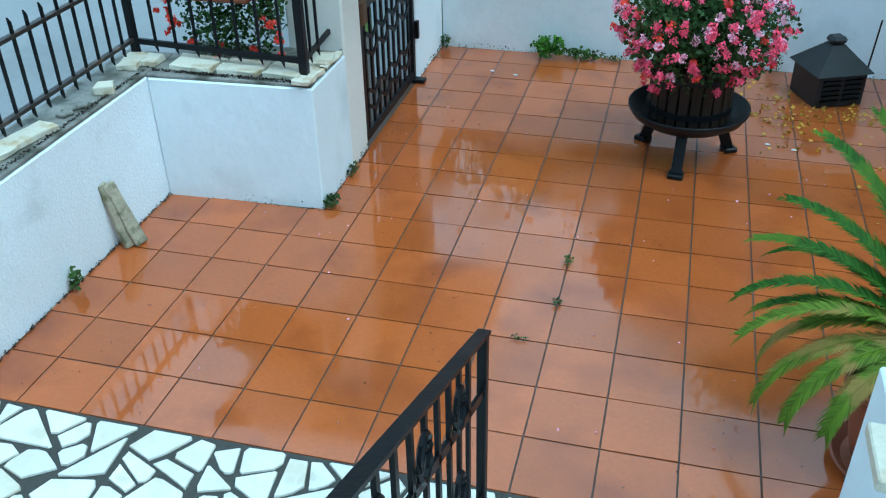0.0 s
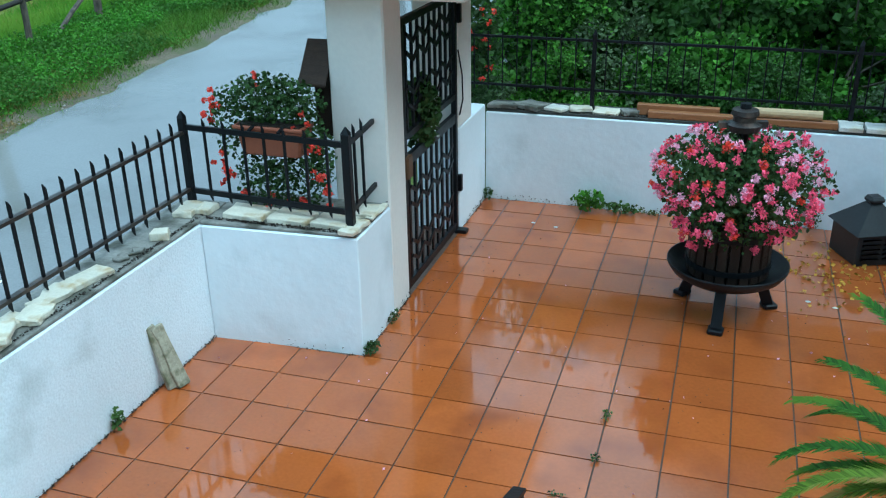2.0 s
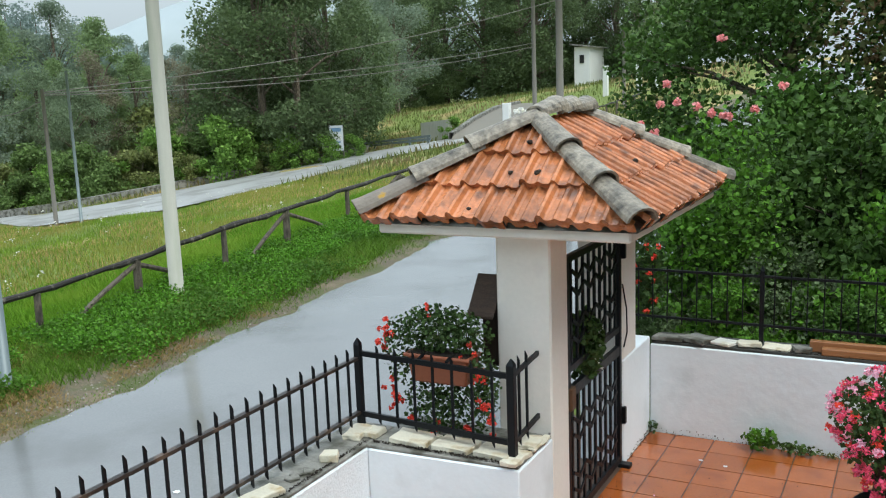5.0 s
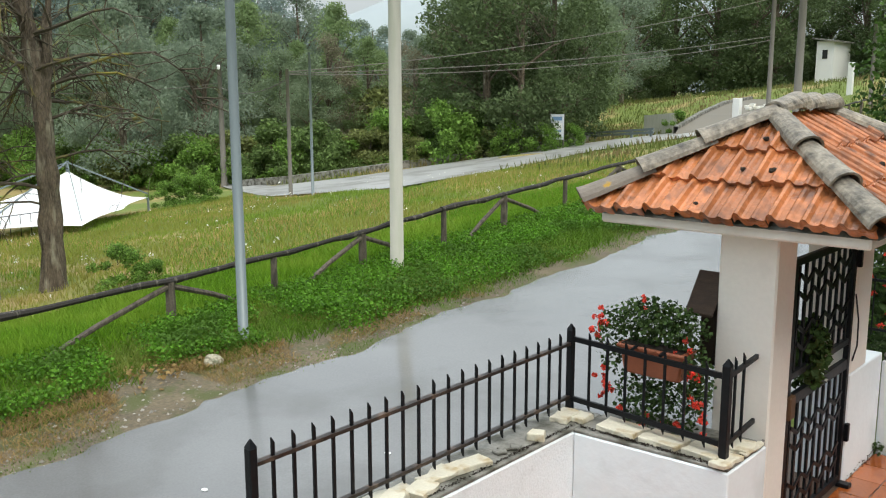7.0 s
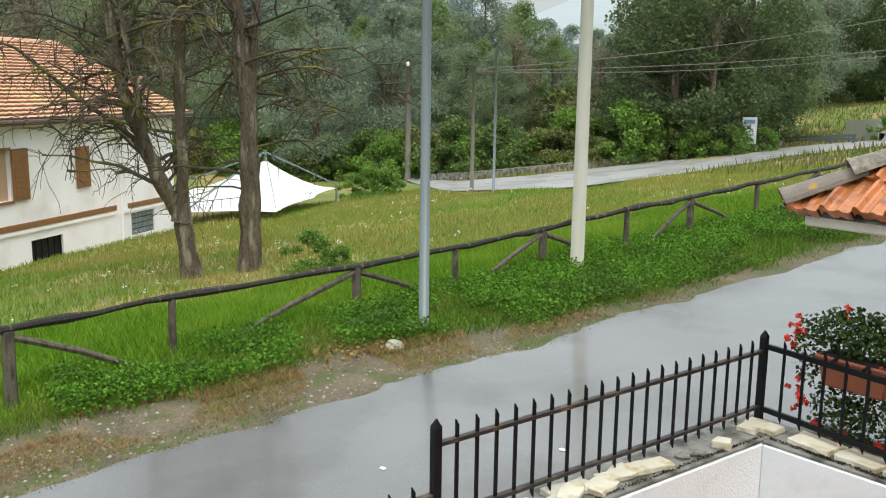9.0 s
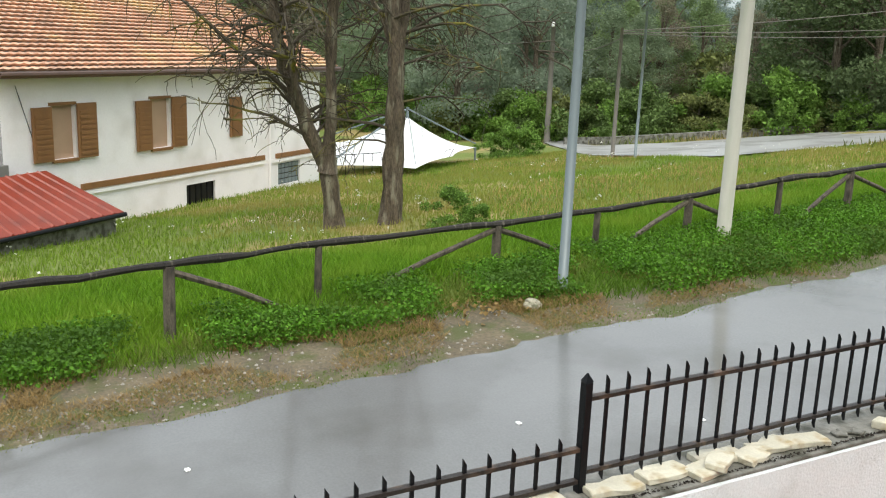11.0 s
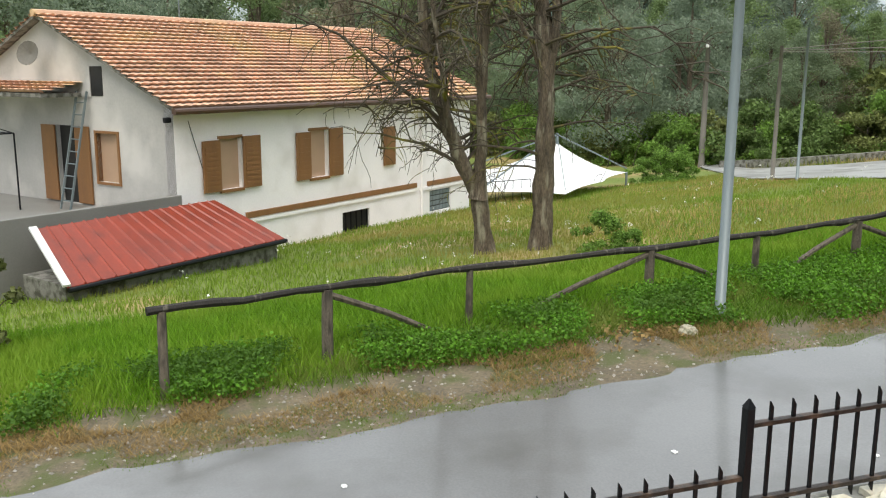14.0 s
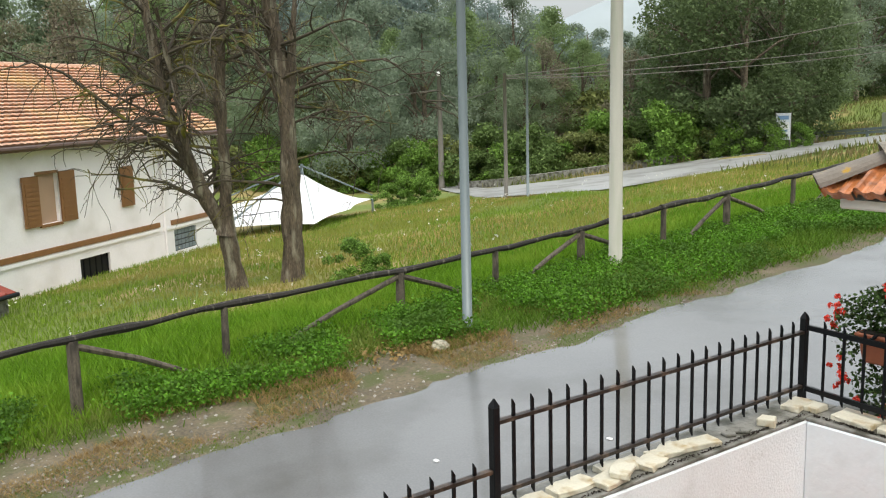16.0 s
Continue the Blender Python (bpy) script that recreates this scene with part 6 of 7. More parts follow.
def ring(bearing, dist, ox=1.8, oy=-4.5):
    """A place at a bearing (degrees to the left of +y) and a distance from the landing."""
    return ox - dist * math.sin(radians(bearing)), oy + dist * math.cos(radians(bearing))


def placed(th, x, y, s, rz, dz=0.0):
    return copy_thing(th, pose(x, y, land(x, y) + dz, 0, 0, rz) @ Matrix.Scale(s, 4))


frng2 = np.random.default_rng(40)
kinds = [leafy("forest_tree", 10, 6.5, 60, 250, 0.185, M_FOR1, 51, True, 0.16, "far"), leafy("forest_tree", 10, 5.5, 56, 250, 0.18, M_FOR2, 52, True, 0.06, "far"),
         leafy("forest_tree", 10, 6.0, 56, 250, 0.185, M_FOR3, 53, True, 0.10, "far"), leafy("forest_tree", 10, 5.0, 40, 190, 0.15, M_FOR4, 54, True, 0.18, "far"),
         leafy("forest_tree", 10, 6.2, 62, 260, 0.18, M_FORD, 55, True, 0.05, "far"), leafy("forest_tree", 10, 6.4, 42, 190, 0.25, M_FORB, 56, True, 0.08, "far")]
for k_, lab in zip(kinds, ("dark green broadleaf tree at the edge of the wood", "green broadleaf tree at the edge of the wood", "oak in the wood, leaves greyed for haze", "thin olive-brown tree in the wood", "dark green oak beside the bend", "far slope tree with haze put into its blue-green leaves")):
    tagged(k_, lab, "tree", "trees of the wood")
bushes = [leafy("roadside_bush", 2.4, 3.0, 26, 190, 0.16, M_BUSHA, 61, False, 0.05, "far"), leafy("roadside_bush", 2.4, 2.8, 24, 190, 0.16, M_BUSHB, 62, False, 0.05, "far"), leafy("roadside_bush", 2.2, 3.2, 24, 190, 0.15, M_BUSHC, 63, False, 0.05, "far")]
for k_ in bushes:
    tagged(k_, "leafy green bush beside the far road", "bush", "bushes along the far road")
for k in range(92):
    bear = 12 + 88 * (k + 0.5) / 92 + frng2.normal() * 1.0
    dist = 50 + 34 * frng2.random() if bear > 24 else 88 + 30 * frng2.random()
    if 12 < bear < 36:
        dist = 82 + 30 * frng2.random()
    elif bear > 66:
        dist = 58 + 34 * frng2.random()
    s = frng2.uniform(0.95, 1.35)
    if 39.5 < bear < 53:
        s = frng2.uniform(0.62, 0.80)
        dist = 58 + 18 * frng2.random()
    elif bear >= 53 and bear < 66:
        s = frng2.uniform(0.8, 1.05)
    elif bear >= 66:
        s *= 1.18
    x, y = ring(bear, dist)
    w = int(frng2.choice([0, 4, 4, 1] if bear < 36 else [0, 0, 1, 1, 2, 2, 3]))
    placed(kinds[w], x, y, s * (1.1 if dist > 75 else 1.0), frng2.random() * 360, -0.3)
for bear, dist, s, w in ((38.8, 47, 1.1, 4), (36.6, 46.5, 1.0, 4), (34.6, 50, 1.05, 4), (33, 54, 0.9, 0), (43.2, 52, 0.62, 3), (41.5, 50, 0.72, 3), (33, 66, 0.95, 1), (30.5, 78, 1.1, 2)):
    x, y = ring(bear, dist)
    placed(kinds[w], x, y, s, bear * 37)
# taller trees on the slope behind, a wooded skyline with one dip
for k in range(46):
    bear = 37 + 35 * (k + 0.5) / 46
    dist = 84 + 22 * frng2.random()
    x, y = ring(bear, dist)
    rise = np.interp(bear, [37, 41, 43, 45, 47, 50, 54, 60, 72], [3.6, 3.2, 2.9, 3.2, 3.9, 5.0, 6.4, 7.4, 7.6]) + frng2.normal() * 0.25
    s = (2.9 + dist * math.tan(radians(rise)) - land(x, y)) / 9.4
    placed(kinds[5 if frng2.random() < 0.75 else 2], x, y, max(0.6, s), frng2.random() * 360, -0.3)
for k in range(22):
    x, y = ring(35 + 10 * (k + 0.5) / 22, 56 + 16 * frng2.random())
    placed(bushes[int(frng2.integers(0, 2))], x, y, frng2.uniform(1.1, 2.0), frng2.random() * 360, -0.2)
for k in range(60):
    bear = 37 + 42 * (k + 0.5) / 60
    base = 39.5 + (bear - 37) * 0.12 if bear < 56 else 42 + (bear - 56) * 0.7
    x, y = ring(bear, base + 4.5 + 3.5 * frng2.random())
    placed(bushes[int(frng2.integers(0, 3))], x, y, frng2.uniform(0.7, 1.35), frng2.random() * 360, -0.2)
for bear, dist, s in ((56.5, 36.0, 0.5), (57.5, 36.5, 0.55), (58.5, 37, 0.45), (33.5, 46, 0.5), (35.3, 45, 0.6), (27, 49, 0.5)):
    x, y = ring(bear, dist)
    placed(bushes[2], x, y, s, dist * 31, -0.05)
x, y = -12.9, 3.5
placed(bushes[2], x, y, 0.34, 20, -0.02)
x, y = -12.3, 3.9
placed(bushes[2], x, y, 0.20, 120, -0.02)
for th, loc in zip(kinds + bushes, (ring(62, 66), ring(48, 66), ring(70, 72), ring(40, 62), ring(39.5, 52), ring(60, 92), ring(50, 47), ring(46, 46), ring(60, 49))):
    th.matrix_basis = pose(loc[0], loc[1], land(*loc) - 0.2)

# sapling at the edge of the meadow
sap = leafy("meadow_sapling", 2.0, 1.5, 16, 60, 0.12, M_LEAFY, 66, True, 0.2)
tagged(sap, "small yellow-green sapling at the meadow's edge", "sapling")
sap.matrix_basis = pose(-10.9, -6.45, land(-10.9, -6.45) - 0.1) @ Matrix.Scale(0.72, 4)

# ---- garden behind the far wall ----
hed = [leafy("garden_shrub", 1.9, 1.9, 30, 230, 0.055, M_HEDG, 71, False, 0.05), leafy("garden_shrub", 2.0, 2.0, 28, 230, 0.068, M_HEDV, 72, False, 0.05),
       leafy("garden_shrub", 1.9, 1.8, 28, 220, 0.06, M_HEDD, 73, False, 0.05), leafy("garden_shrub", 2.0, 2.0, 28, 210, 0.065, M_GARD, 74, False, 0.05)]
for k_, lab in zip(hed, ("grey-green weedy shrub behind the garden fence", "bright green vine shrub in the garden", "green shrub behind the garden fence", "dark green shrub in the garden")):
    tagged(k_, lab, "shrub", "garden shrubs")
hr_ = np.random.default_rng(77)
spots = []
for row, (yy, s0) in enumerate(((4.3, 0.62), (5.3, 0.95), (6.5, 1.2), (8.0, 1.35))):
    for k in range(7):
        spots.append((-0.5 + k * 0.95 + hr_.normal() * 0.15 + 0.25 * (row % 2), yy + hr_.normal() * 0.2, s0 * hr_.uniform(0.85, 1.15), row))
for k, (x, y, s, row) in enumerate(spots):
    w = int(hr_.choice([0, 0, 2, 3] if row < 1 else [1, 1, 2, 3, 0] if row < 2 else [1, 3, 2, 3]))
    if k < 4:
        hed[k].matrix_basis = pose(x, y, road_z(y) - 0.1) @ Matrix.Scale(s, 4)
    else:
        copy_thing(hed[w], Matrix.Translation((x, y, road_z(y) - 0.1)) @ Matrix.Rotation(hr_.random() * 6, 4, "Z") @ Matrix.Scale(s / hed[w].scale[0], 4))
big = leafy("garden_tree", 6.0, 5.2, 90, 400, 0.095, M_GARD, 81, True, 0.22)
tagged(big, "dark leafy tree overhanging the garden", "tree")
big.matrix_basis = pose(-0.2, 12.0, road_z(12) - 0.1)
b2 = leafy("garden_tree", 9.6, 6.4, 115, 400, 0.105, M_LEAFY, 82, True, 0.15)
tagged(b2, "olive-brown leafy tree in the garden", "tree")
b2.matrix_basis = pose(3.9, 10.6, road_z(10) - 0.1)
b3 = leafy("garden_tree", 9.0, 6.4, 105, 380, 0.11, M_GARD, 83, True, 0.15)
tagged(b3, "dark green leafy tree out of view on the right", "tree")
b3.matrix_basis = pose(8.2, 8.8, road_z(9) - 0.1)
# Added tree that darkens the floor's reflection on the right.
added_dark_tree = copy_thing(big, pose(5.4, 7.6, road_z(8) - 0.1, 0, 0, 130))
# Two unseen trees added beside the patio to shade its right corner.
copy_thing(b3, pose(8.4, 2.6, -0.3, 0, 0, 70))
copy_thing(b3, pose(8.9, -3.4, -0.3, 0, 0, 200))


def rose_bush(r, n):
    return clump_points(r, (0, 0, 1.6), (0.75, 0.6, 1.25), n, 0.15)


def rose_tops(r, n):
    spots_ = np.array([(-0.55, -0.2, 2.80), (-0.38, -0.2, 2.82), (-0.18, -0.2, 2.78), (-0.75, -0.2, 2.60), (-0.62, -0.2, 2.52), (-0.05, -0.2, 2.70), (0.08, -0.2, 2.68), (0.16, -0.2, 2.68), (0.05, -0.2, 3.42), (0.62, -0.2, 2.95), (-0.5, -0.2, 3.0), (0.38, -0.2, 2.72)])
    return spots_[np.arange(n) % len(spots_)] + r.normal(size=(n, 3)) * 0.008


bouquet("rose_bush", np.random.default_rng(14), "tall rose bush with salmon-pink blooms behind the gate", "rose bush", rose_bush, rose_tops, 2600, 0.06, M_HEDV,
        [(M_ROSE, 12, "rose_bloom")], (-0.05, 5.2, road_z(5.2)), 0.045, 36, 0.04, True)
bouquet("side_geraniums", np.random.default_rng(15), "red geraniums growing beside the gate pillar", "geranium",
        lambda r, n: clump_points(r, (-0.42, 3.75, 1.2), (0.22, 0.25, 0.7), n, 0.1), lambda r, n: clump_points(r, (-0.38, 3.6, 1.35), (0.16, 0.15, 0.45), n, 0.3),
        900, 0.06, M_LEAFD, [(M_RED, 12, "red_blossom")], (0, 0, 0), 0.03, 12, 0.035)

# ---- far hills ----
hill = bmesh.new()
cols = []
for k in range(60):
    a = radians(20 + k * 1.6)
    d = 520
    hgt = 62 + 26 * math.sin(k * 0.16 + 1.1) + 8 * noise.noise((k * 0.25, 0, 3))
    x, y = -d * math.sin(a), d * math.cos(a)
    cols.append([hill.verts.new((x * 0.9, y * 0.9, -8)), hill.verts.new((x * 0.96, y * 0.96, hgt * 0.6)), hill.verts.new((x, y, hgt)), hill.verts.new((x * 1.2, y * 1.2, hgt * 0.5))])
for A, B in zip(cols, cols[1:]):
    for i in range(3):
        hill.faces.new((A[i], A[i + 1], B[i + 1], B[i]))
tagged(obj("backdrop_hill", hill, M_HILL, soft=True), "far hill with haze put into its grey-green colour", "hill", kind="structure")


# ---- grass ----
def blades(name, rng, xy, h, w, material, label, lean=0.35, dens=None):
    n = len(xy)
    base = np.c_[xy, [bumpy(float(x), float(y)) for x, y in xy]]
    a = rng.random(n) * 2 * np.pi
    side = np.c_[np.cos(a), np.sin(a), np.zeros(n)] * (w * rng.uniform(0.6, 1.4, n))[:, None]
    hh = h * rng.uniform(0.55, 1.3, n) if np.isscalar(h) else h * rng.uniform(0.55, 1.3, n)
    b = rng.random(n) * 2 * np.pi
    tip = base + np.c_[np.cos(b) * lean * hh, np.sin(b) * lean * hh, hh]
    mid = base * 0.5 + tip * 0.5 + np.c_[np.zeros((n, 2)), hh * 0.08]
    v = np.stack([base - side, base + side, mid + side * 0.7, tip, mid - side * 0.7], 1).reshape(-1, 3)
    i = np.arange(n)[:, None] * 5
    f = np.concatenate([i + (0, 1, 2), i + (0, 2, 4), i + (4, 2, 3)], 1).reshape(-1, 3)
    return tagged(pydata(name, v, f, material), label, "grass", kind="stuff")


gr = np.random.default_rng(90)


def edge_x(y):
    return np.interp(y, [p[1] for p in edge_line], [p[0] for p in edge_line])


def scatter(n, x0, x1, y0, y1, keep):
    p = np.c_[gr.uniform(x0, x1, n), gr.uniform(y0, y1, n)]
    return p[keep(p)]


def verge_limit(y):
    return edge_x(y) - np.interp(y, [-20, 1.0, 4.5, 40], [1.5, 1.35, 0.45, 0.35])


def in_poly(p, poly):
    inside = np.zeros(len(p), bool)
    for (x0, y0), (x1, y1) in zip(poly, poly[1:] + poly[:1]):
        c = ((y0 > p[:, 1]) != (y1 > p[:, 1])) & (p[:, 0] < (x1 - x0) * (p[:, 1] - y0) / (y1 - y0 + 1e-9) + x0)
        inside ^= c
    return inside


ROAD_POLY = [(-46, 29), (-31.5, 21.2), (-28.6, 23.4), (-26.6, 28.5), (-25.0, 33.5), (-23.0, 37.0), (-20.5, 39), (-20.3, 48), (-16.5, 48), (-16.5, 37.5), (-12, 37), (-17.3, 34.3), (-19.3, 30), (-19.0, 23.1), (-20.2, 17.7), (-26.3, 16.7), (-42, 25)]


def off_road(p):
    return ~in_poly(p, ROAD_POLY)


def patchy(p, sc, th):
    return np.array([noise.noise((float(x) * sc, float(y) * sc, 7.0)) for x, y in p]) > th


def fence_x(y):
    return np.interp(y, [p[1] for p in rail_pts], [p[0] for p in rail_pts])


lush = scatter(190000, -12.0, -6.2, -8, 17, lambda p: p[:, 0] < verge_limit(p[:, 1]) + 0.15 * gr.normal(size=len(p)))
lane_side = lush[:, 0] > fence_x(lush[:, 1]) + 0.25 + 0.25 * gr.normal(size=len(lush))
blades("lane_side_grass", gr, lush[lane_side], 0.14, 0.0055, M_VGRASS, "darker rough grass between the fence and the lane", lean=0.7)
lush = lush[~lane_side]
blades("lush_grass", gr, lush, 0.18, 0.006, M_GRASS, "lush bright green grass around the rail fence", lean=0.55)
mead = scatter(120000, -30, -11.5, -10, 24, off_road)
blades("meadow_grass", gr, mead, 0.11, 0.009, M_MEAD, "green meadow grass")
dry = scatter(60000, -30, -10.5, -6, 26, lambda p: off_road(p) & patchy(p, 0.22, -0.14) & (p[:, 1] > 4.5 + 2.0 * gr.normal(size=len(p))))
blades("dry_meadow_grass", gr, dry, 0.16, 0.007, M_DRY, "dry yellow meadow grass")
far_g = scatter(40000, -60, -8, 22, 80, off_road)
blades("far_meadow_grass", gr, far_g, 0.30, 0.03, M_FARG, "tall rank grass on the far slope")
spr = scatter(110000, -7.6, -5.5, -9, 22, lambda p: patchy(p, 0.9, 0.10 - 0.32 * (abs(p[:, 0] - edge_x(p[:, 1]) + 0.12) < 0.22)) & (p[:, 0] < edge_x(p[:, 1]) + 0.02 + 0.12 * gr.random(len(p))))
blades("verge_grass", gr, spr, 0.05, 0.006, M_VGRASS, "short sparse grass on the gravel verge")
stw = scatter(80000, -8.0, -6.2, -8, 5.5, lambda p: patchy(p, 0.9, -0.08))
blades("dead_straw", gr, stw, 0.07, 0.004, M_STRAW, "dead straw at the edge of the verge", lean=1.2)
wd = scatter(5200, -8.9, -6.3, 3.2, 15, lambda p: (p[:, 0] < edge_x(p[:, 1]) - 0.5) & patchy(p, 0.8, -0.25))
wd2 = scatter(4200, -8.6, -7.0, -7, 4, lambda p: patchy(p, 0.9, -0.06) & (p[:, 0] < verge_limit(p[:, 1]) + 0.1))
wp = np.concatenate([wd, wd2])
wz = np.array([bumpy(float(x), float(y)) for x, y in wp])
wpts = np.repeat(np.c_[wp, wz], 14, 0) + np.c_[gr.normal(size=(len(wp) * 14, 2)) * 0.10, 0.03 + 0.20 * gr.random(len(wp) * 14)]
v_, f_ = leaves(gr, wpts, 0.042, 0.5, 0.25)
tagged(pydata("broad_leaf_weeds", v_, f_, M_WEED), "dense broad-leaved weeds between fence and lane", "weeds", kind="stuff")
fw = scatter(420, -30, -11, -6, 22, lambda p: patchy(p, 0.3, 0.0))
fz = np.array([bumpy(float(x), float(y)) for x, y in fw])
fpts = np.repeat(np.c_[fw, fz + 0.3], 4, 0) + gr.normal(size=(len(fw) * 4, 3)) * 0.025
v_, f_ = leaves(gr, fpts, 0.04, 0.3, 0.2)
tagged(pydata("wild_flowers", v_, f_, M_DAISY), "scattered white wild flowers in the meadow", "flowers", kind="stuff")

# stones and litter on the verge
rock = bmesh.new()
bmesh.ops.create_icosphere(rock, subdivisions=4, radius=0.105)
for v in rock.verts:
    v.co = v.co * (1 + 0.45 * noise.noise(v.co * 8) + 0.14 * noise.noise(v.co * 30))
    v.co.z *= 0.7
rk = tagged(obj("pale_rock", rock, M_OLDSLAB), "pale limestone rock beside the lamp post", "rock")
rk.location = (-6.95, 1.38, land(-6.95, 1.38) + 0.05)
patch = np.c_[gr.normal(-6.45, 0.22, 900), gr.normal(-3.2, 0.9, 900)]
st = scatter(6000, -7.6, -5.75, -7.5, 6.5, lambda p: p[:, 0] < edge_x(p[:, 1]) + 0.10 * gr.random(len(p)))
st = np.concatenate([st, patch[patch[:, 0] < edge_x(patch[:, 1]) - 0.05]])
ss = 0.004 + 0.020 * gr.random(len(st)) ** 6
sz = np.array([land(float(x), float(y)) for x, y in st]) + 0.25 * ss
oct_ = np.array([(1, 0, 0), (0, 1, 0), (-1, 0, 0), (0, -1, 0), (0, 0, 0.8), (0, 0, -0.8)])
sv = (np.c_[st, sz][:, None, :] + ss[:, None, None] * oct_[None] * gr.uniform(0.6, 1.4, (len(st), 6, 1))).reshape(-1, 3)
of = np.array([(0, 1, 4), (1, 2, 4), (2, 3, 4), (3, 0, 4), (1, 0, 5), (2, 1, 5), (3, 2, 5), (0, 3, 5)])
sf = (np.arange(len(st))[:, None, None] * 6 + of[None]).reshape(-1, 3)
tagged(pydata("gravel_stones", sv, sf, M_GRAVEL), "loose pale gravel stones on the verge", "gravel", kind="stuff")
dl = np.c_[gr.normal(-7.15, 0.22, 160), gr.normal(0.75, 0.28, 160)]
dz_ = np.array([land(float(x), float(y)) for x, y in dl]) + 0.02 + 0.06 * gr.random(160)
v_, f_ = leaves(gr, np.c_[dl, dz_], 0.06, 0.4, 0.0)
tagged(pydata("dead_leaves", v_, f_, M_STRAW), "pile of dead brown leaves beside the rock", "leaves", kind="stuff")
for x, y in ((-4.33, -0.51), (-4.9, -3.2), (-3.6, 0.9)):
    pb = bmesh.new()
    bmesh.ops.create_icosphere(pb, subdivisions=1, radius=0.03)
    for v in pb.verts:
        v.co = Vector((v.co.x * 1.3 + x, v.co.y + y, max(-0.003, v.co.z * 0.3) + land(x, y) + 0.016))
    tagged(obj("litter_scrap", pb, M_WHITE), "small white scrap of litter on the wet lane", "litter")

# ---- floor pieces ----
tile_meshes = {}
prng = random.Random(7)


def tile_piece(w, d):
    key = (round(w, 3), round(d, 3))
    if key not in tile_meshes:
        bm = boxed((0, 0, -0.012), (w, d, 0.0), 0.0)
        me = bpy.data.meshes.new("tile")
        bm.to_mesh(me)
        bm.free()
        me.materials.append(M_TILE)
        tile_meshes[key] = me
    return tile_meshes[key]


J = 0.0045
for i in range(-4, 15):
    for j in range(-5, 10):
        x0, x1, y0, y1 = i * T, (i + 1) * T, j * T, (j + 1) * T
        x0, x1, y1 = max(x0, X_LEFT), min(x1, X_END), min(y1, Y_FAR)
        if j >= 1:
            x0 = max(x0, X_GATE)
        if j == 0 and x1 < X_GATE:
            y1 = min(y1, Y_LEDGE)
        if x1 - x0 < 0.03 or y1 - y0 < 0.03:
            continue
        ob = new("tile", tile_piece(x1 - x0 - 2 * J, y1 - y0 - 2 * J))
        ob.parent = sub
        ob.matrix_basis = pose(x0 + J, y0 + J, prng.uniform(-0.0008, 0.0008), prng.gauss(0, 0.12), prng.gauss(0, 0.12), 0)

# crazy paving: irregular stones between dark joints
bed = tagged(obj("paving_bed", boxed((X_LEFT + 0.002, -5.99, -0.0055), (1.295, Y_FLAG - 0.004, -0.001)), M_MORTAR), "dark joints of the crazy paving", "paving", kind="structure")
bed3 = tagged(obj("paving_bed", boxed((2.742, -5.99, -0.0055), (X_END, Y_FLAG - 0.004, -0.001)), M_MORTAR), "dark joints of the crazy paving", "paving", kind="structure")
bed2 = tagged(obj("paving_bed", boxed((1.297, -2.098, -0.0055), (2.518, Y_FLAG - 0.004, -0.001)), M_MORTAR), "dark joints of the crazy paving", "paving", kind="structure")


def clip_poly(poly, point, nrm):
    """The part of a convex outline on the inner side of a line."""
    cut = []
    for p, q in zip(poly, poly[1:] + poly[:1]):
        dp, dq = (p - point).dot(nrm), (q - point).dot(nrm)
        if dp <= 0:
            cut.append(p)
        if dp * dq < 0:
            cut.append(p.lerp(q, dp / (dp - dq)))
    return cut


def poly_area(poly):
    return abs(sum(p.x * q.y - q.x * p.y for p, q in zip(poly, poly[1:] + poly[:1]))) / 2


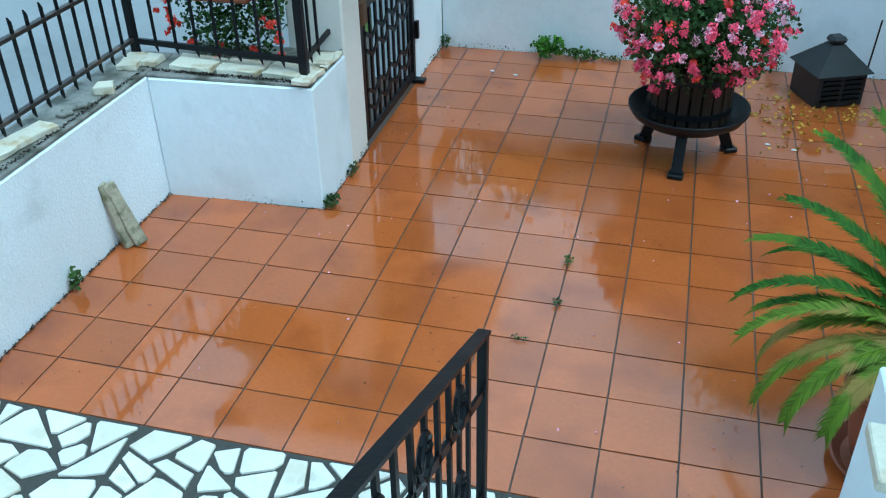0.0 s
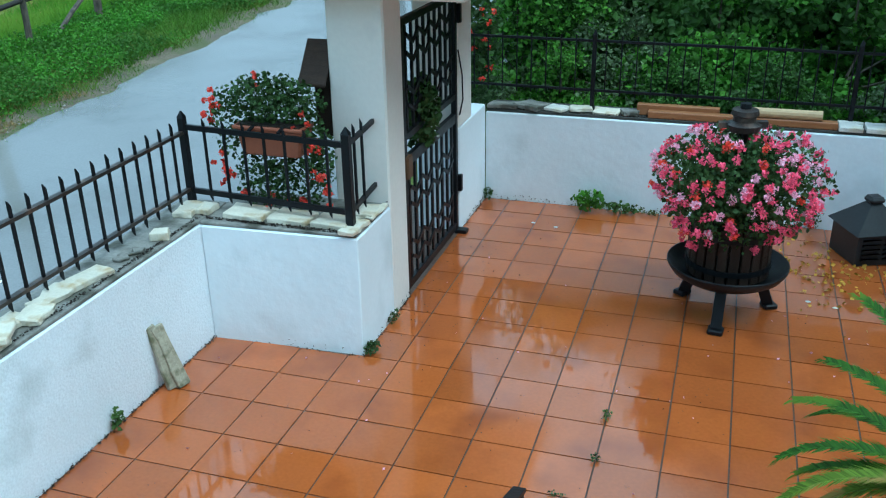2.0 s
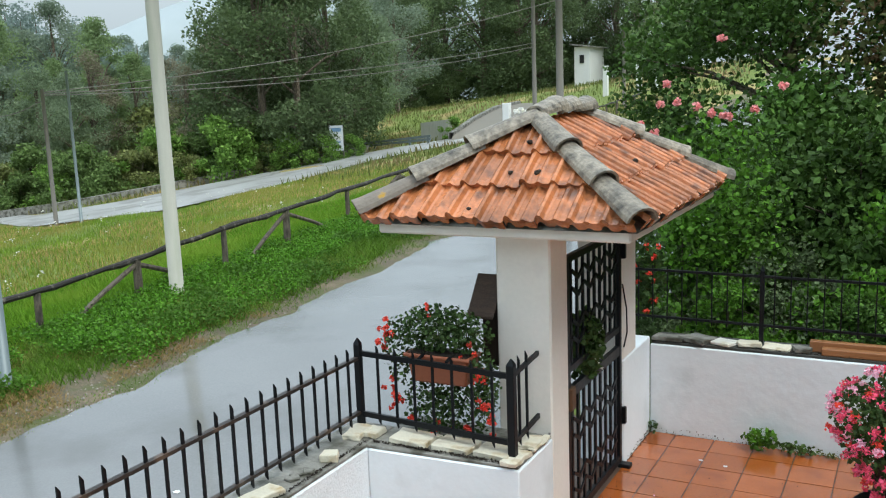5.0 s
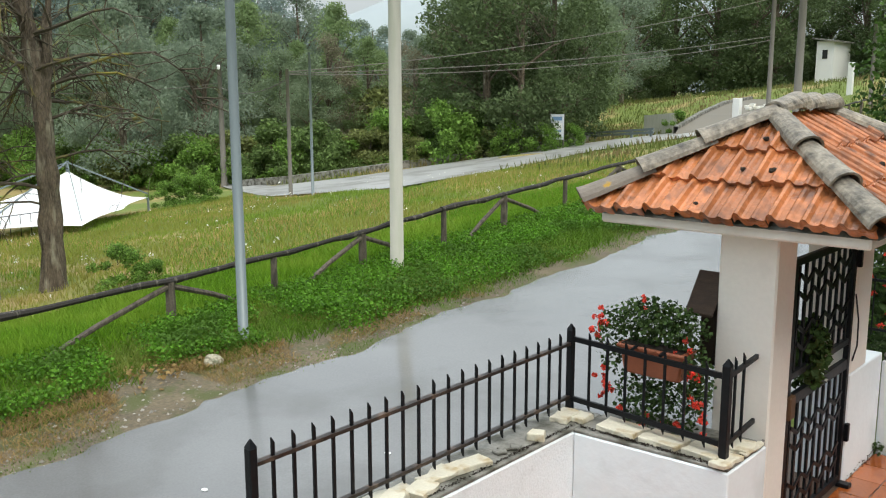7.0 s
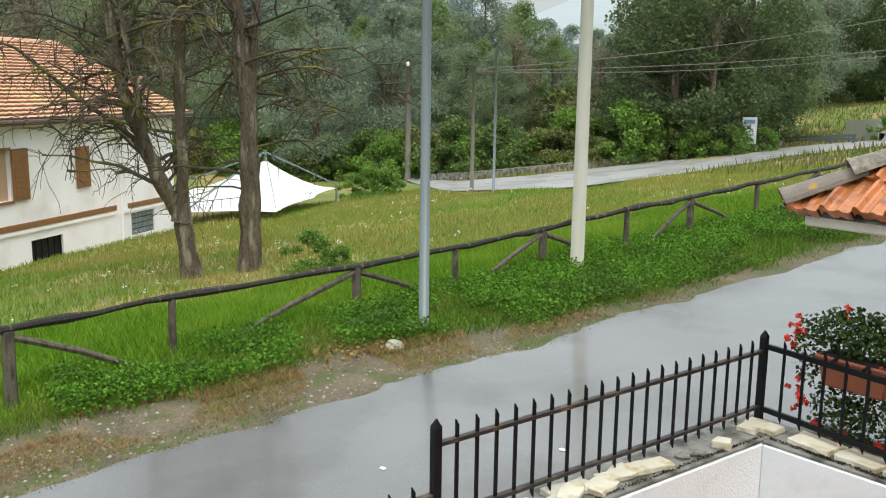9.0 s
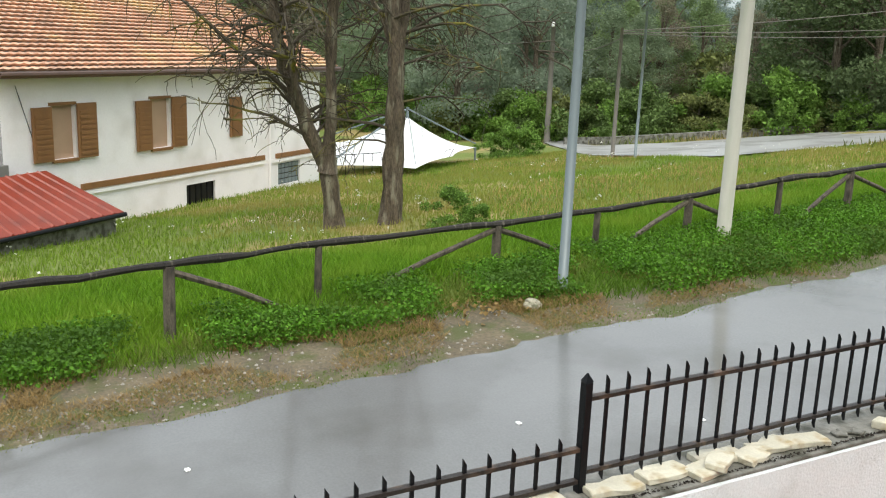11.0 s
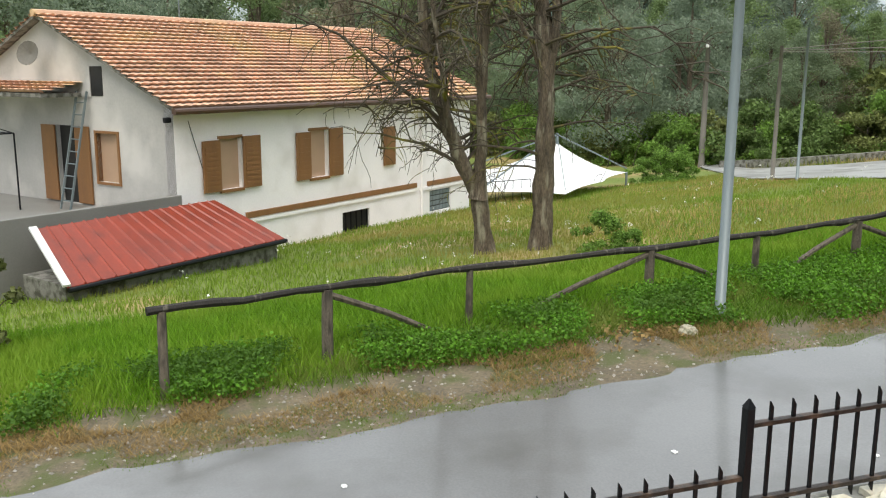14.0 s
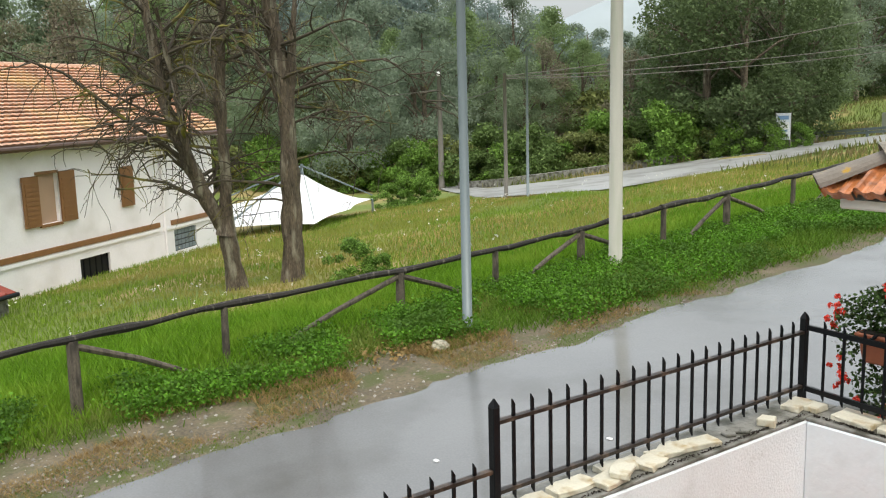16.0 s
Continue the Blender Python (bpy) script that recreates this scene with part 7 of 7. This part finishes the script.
def crazy(parent, x0, x1, y0, y1, cell, seed):
    """Straight-edged shards: the bed is broken again and again along crooked lines."""
    r = random.Random(seed)
    todo = [[Vector((x0, y0)), Vector((x1, y0)), Vector((x1, y1)), Vector((x0, y1))]]
    shards = []
    while todo:
        poly = todo.pop()
        if len(poly) < 3:
            continue
        area = poly_area(poly)
        if area < cell * cell * r.uniform(0.45, 1.25):
            shards.append(poly)
            continue
        a, b = max(((p, q) for p in poly for q in poly), key=lambda e: (e[0] - e[1]).length)
        along = (b - a).normalized()
        turn = r.gauss(0, 0.45)
        nrm = Vector((along.x * math.cos(turn) - along.y * math.sin(turn), along.x * math.sin(turn) + along.y * math.cos(turn)))
        c = a.lerp(b, r.uniform(0.36, 0.64))
        todo += [clip_poly(poly, c, nrm), clip_poly(poly, c, -nrm)]
    for poly in shards:
        c = sum(poly, Vector((0, 0))) / len(poly)
        inner = poly
        for p, q in zip(poly, poly[1:] + poly[:1]):
            e = (q - p)
            if e.length < 1e-5:
                continue
            nrm = Vector((e.y, -e.x)).normalized()
            if (c - p).dot(nrm) > 0:
                nrm = -nrm
            tilt = r.gauss(0, 0.04)
            nrm = (nrm + Vector((-nrm.y, nrm.x)) * tilt).normalized()
            inner = clip_poly(inner, (p + q) / 2 - nrm * r.uniform(0.006, 0.014), nrm)
            if len(inner) < 3:
                break
        if len(inner) < 3 or poly_area(inner) < 0.0015:
            continue
        for p in list(inner):
            d = p - c
            if d.length > 0.05 and len(inner) < 8:
                inner = clip_poly(inner, p - d.normalized() * r.uniform(0.006, 0.022), (d.normalized() + Vector((r.gauss(0, 0.3), r.gauss(0, 0.3)))).normalized())
        bm = bmesh.new()
        top = [bm.verts.new((p.x + (c.x - p.x) * 0.03, p.y + (c.y - p.y) * 0.03, 0.010)) for p in inner]
        mid = [bm.verts.new((p.x, p.y, 0.004)) for p in inner]
        low = [bm.verts.new((p.x, p.y, -0.003)) for p in inner]
        bm.faces.new(top)
        for A, B in ((top, mid), (mid, low)):
            for k in range(len(inner)):
                bm.faces.new((A[k], B[k], B[(k + 1) % len(inner)], A[(k + 1) % len(inner)]))
        bmesh.ops.recalc_face_normals(bm, faces=bm.faces)
        part("paving_stone", bm, M_FLAG, parent)


crazy(bed, X_LEFT + 0.01, 1.29, -3.0, Y_FLAG - 0.012, 0.23, 3)
crazy(bed, X_LEFT + 0.01, 1.29, -5.98, -3.01, 0.38, 4)
crazy(bed2, 1.30, 2.51, -2.09, Y_FLAG - 0.012, 0.22, 5)
crazy(bed3, 2.75, 4.69, -5.98, Y_FLAG - 0.012, 0.38, 6)
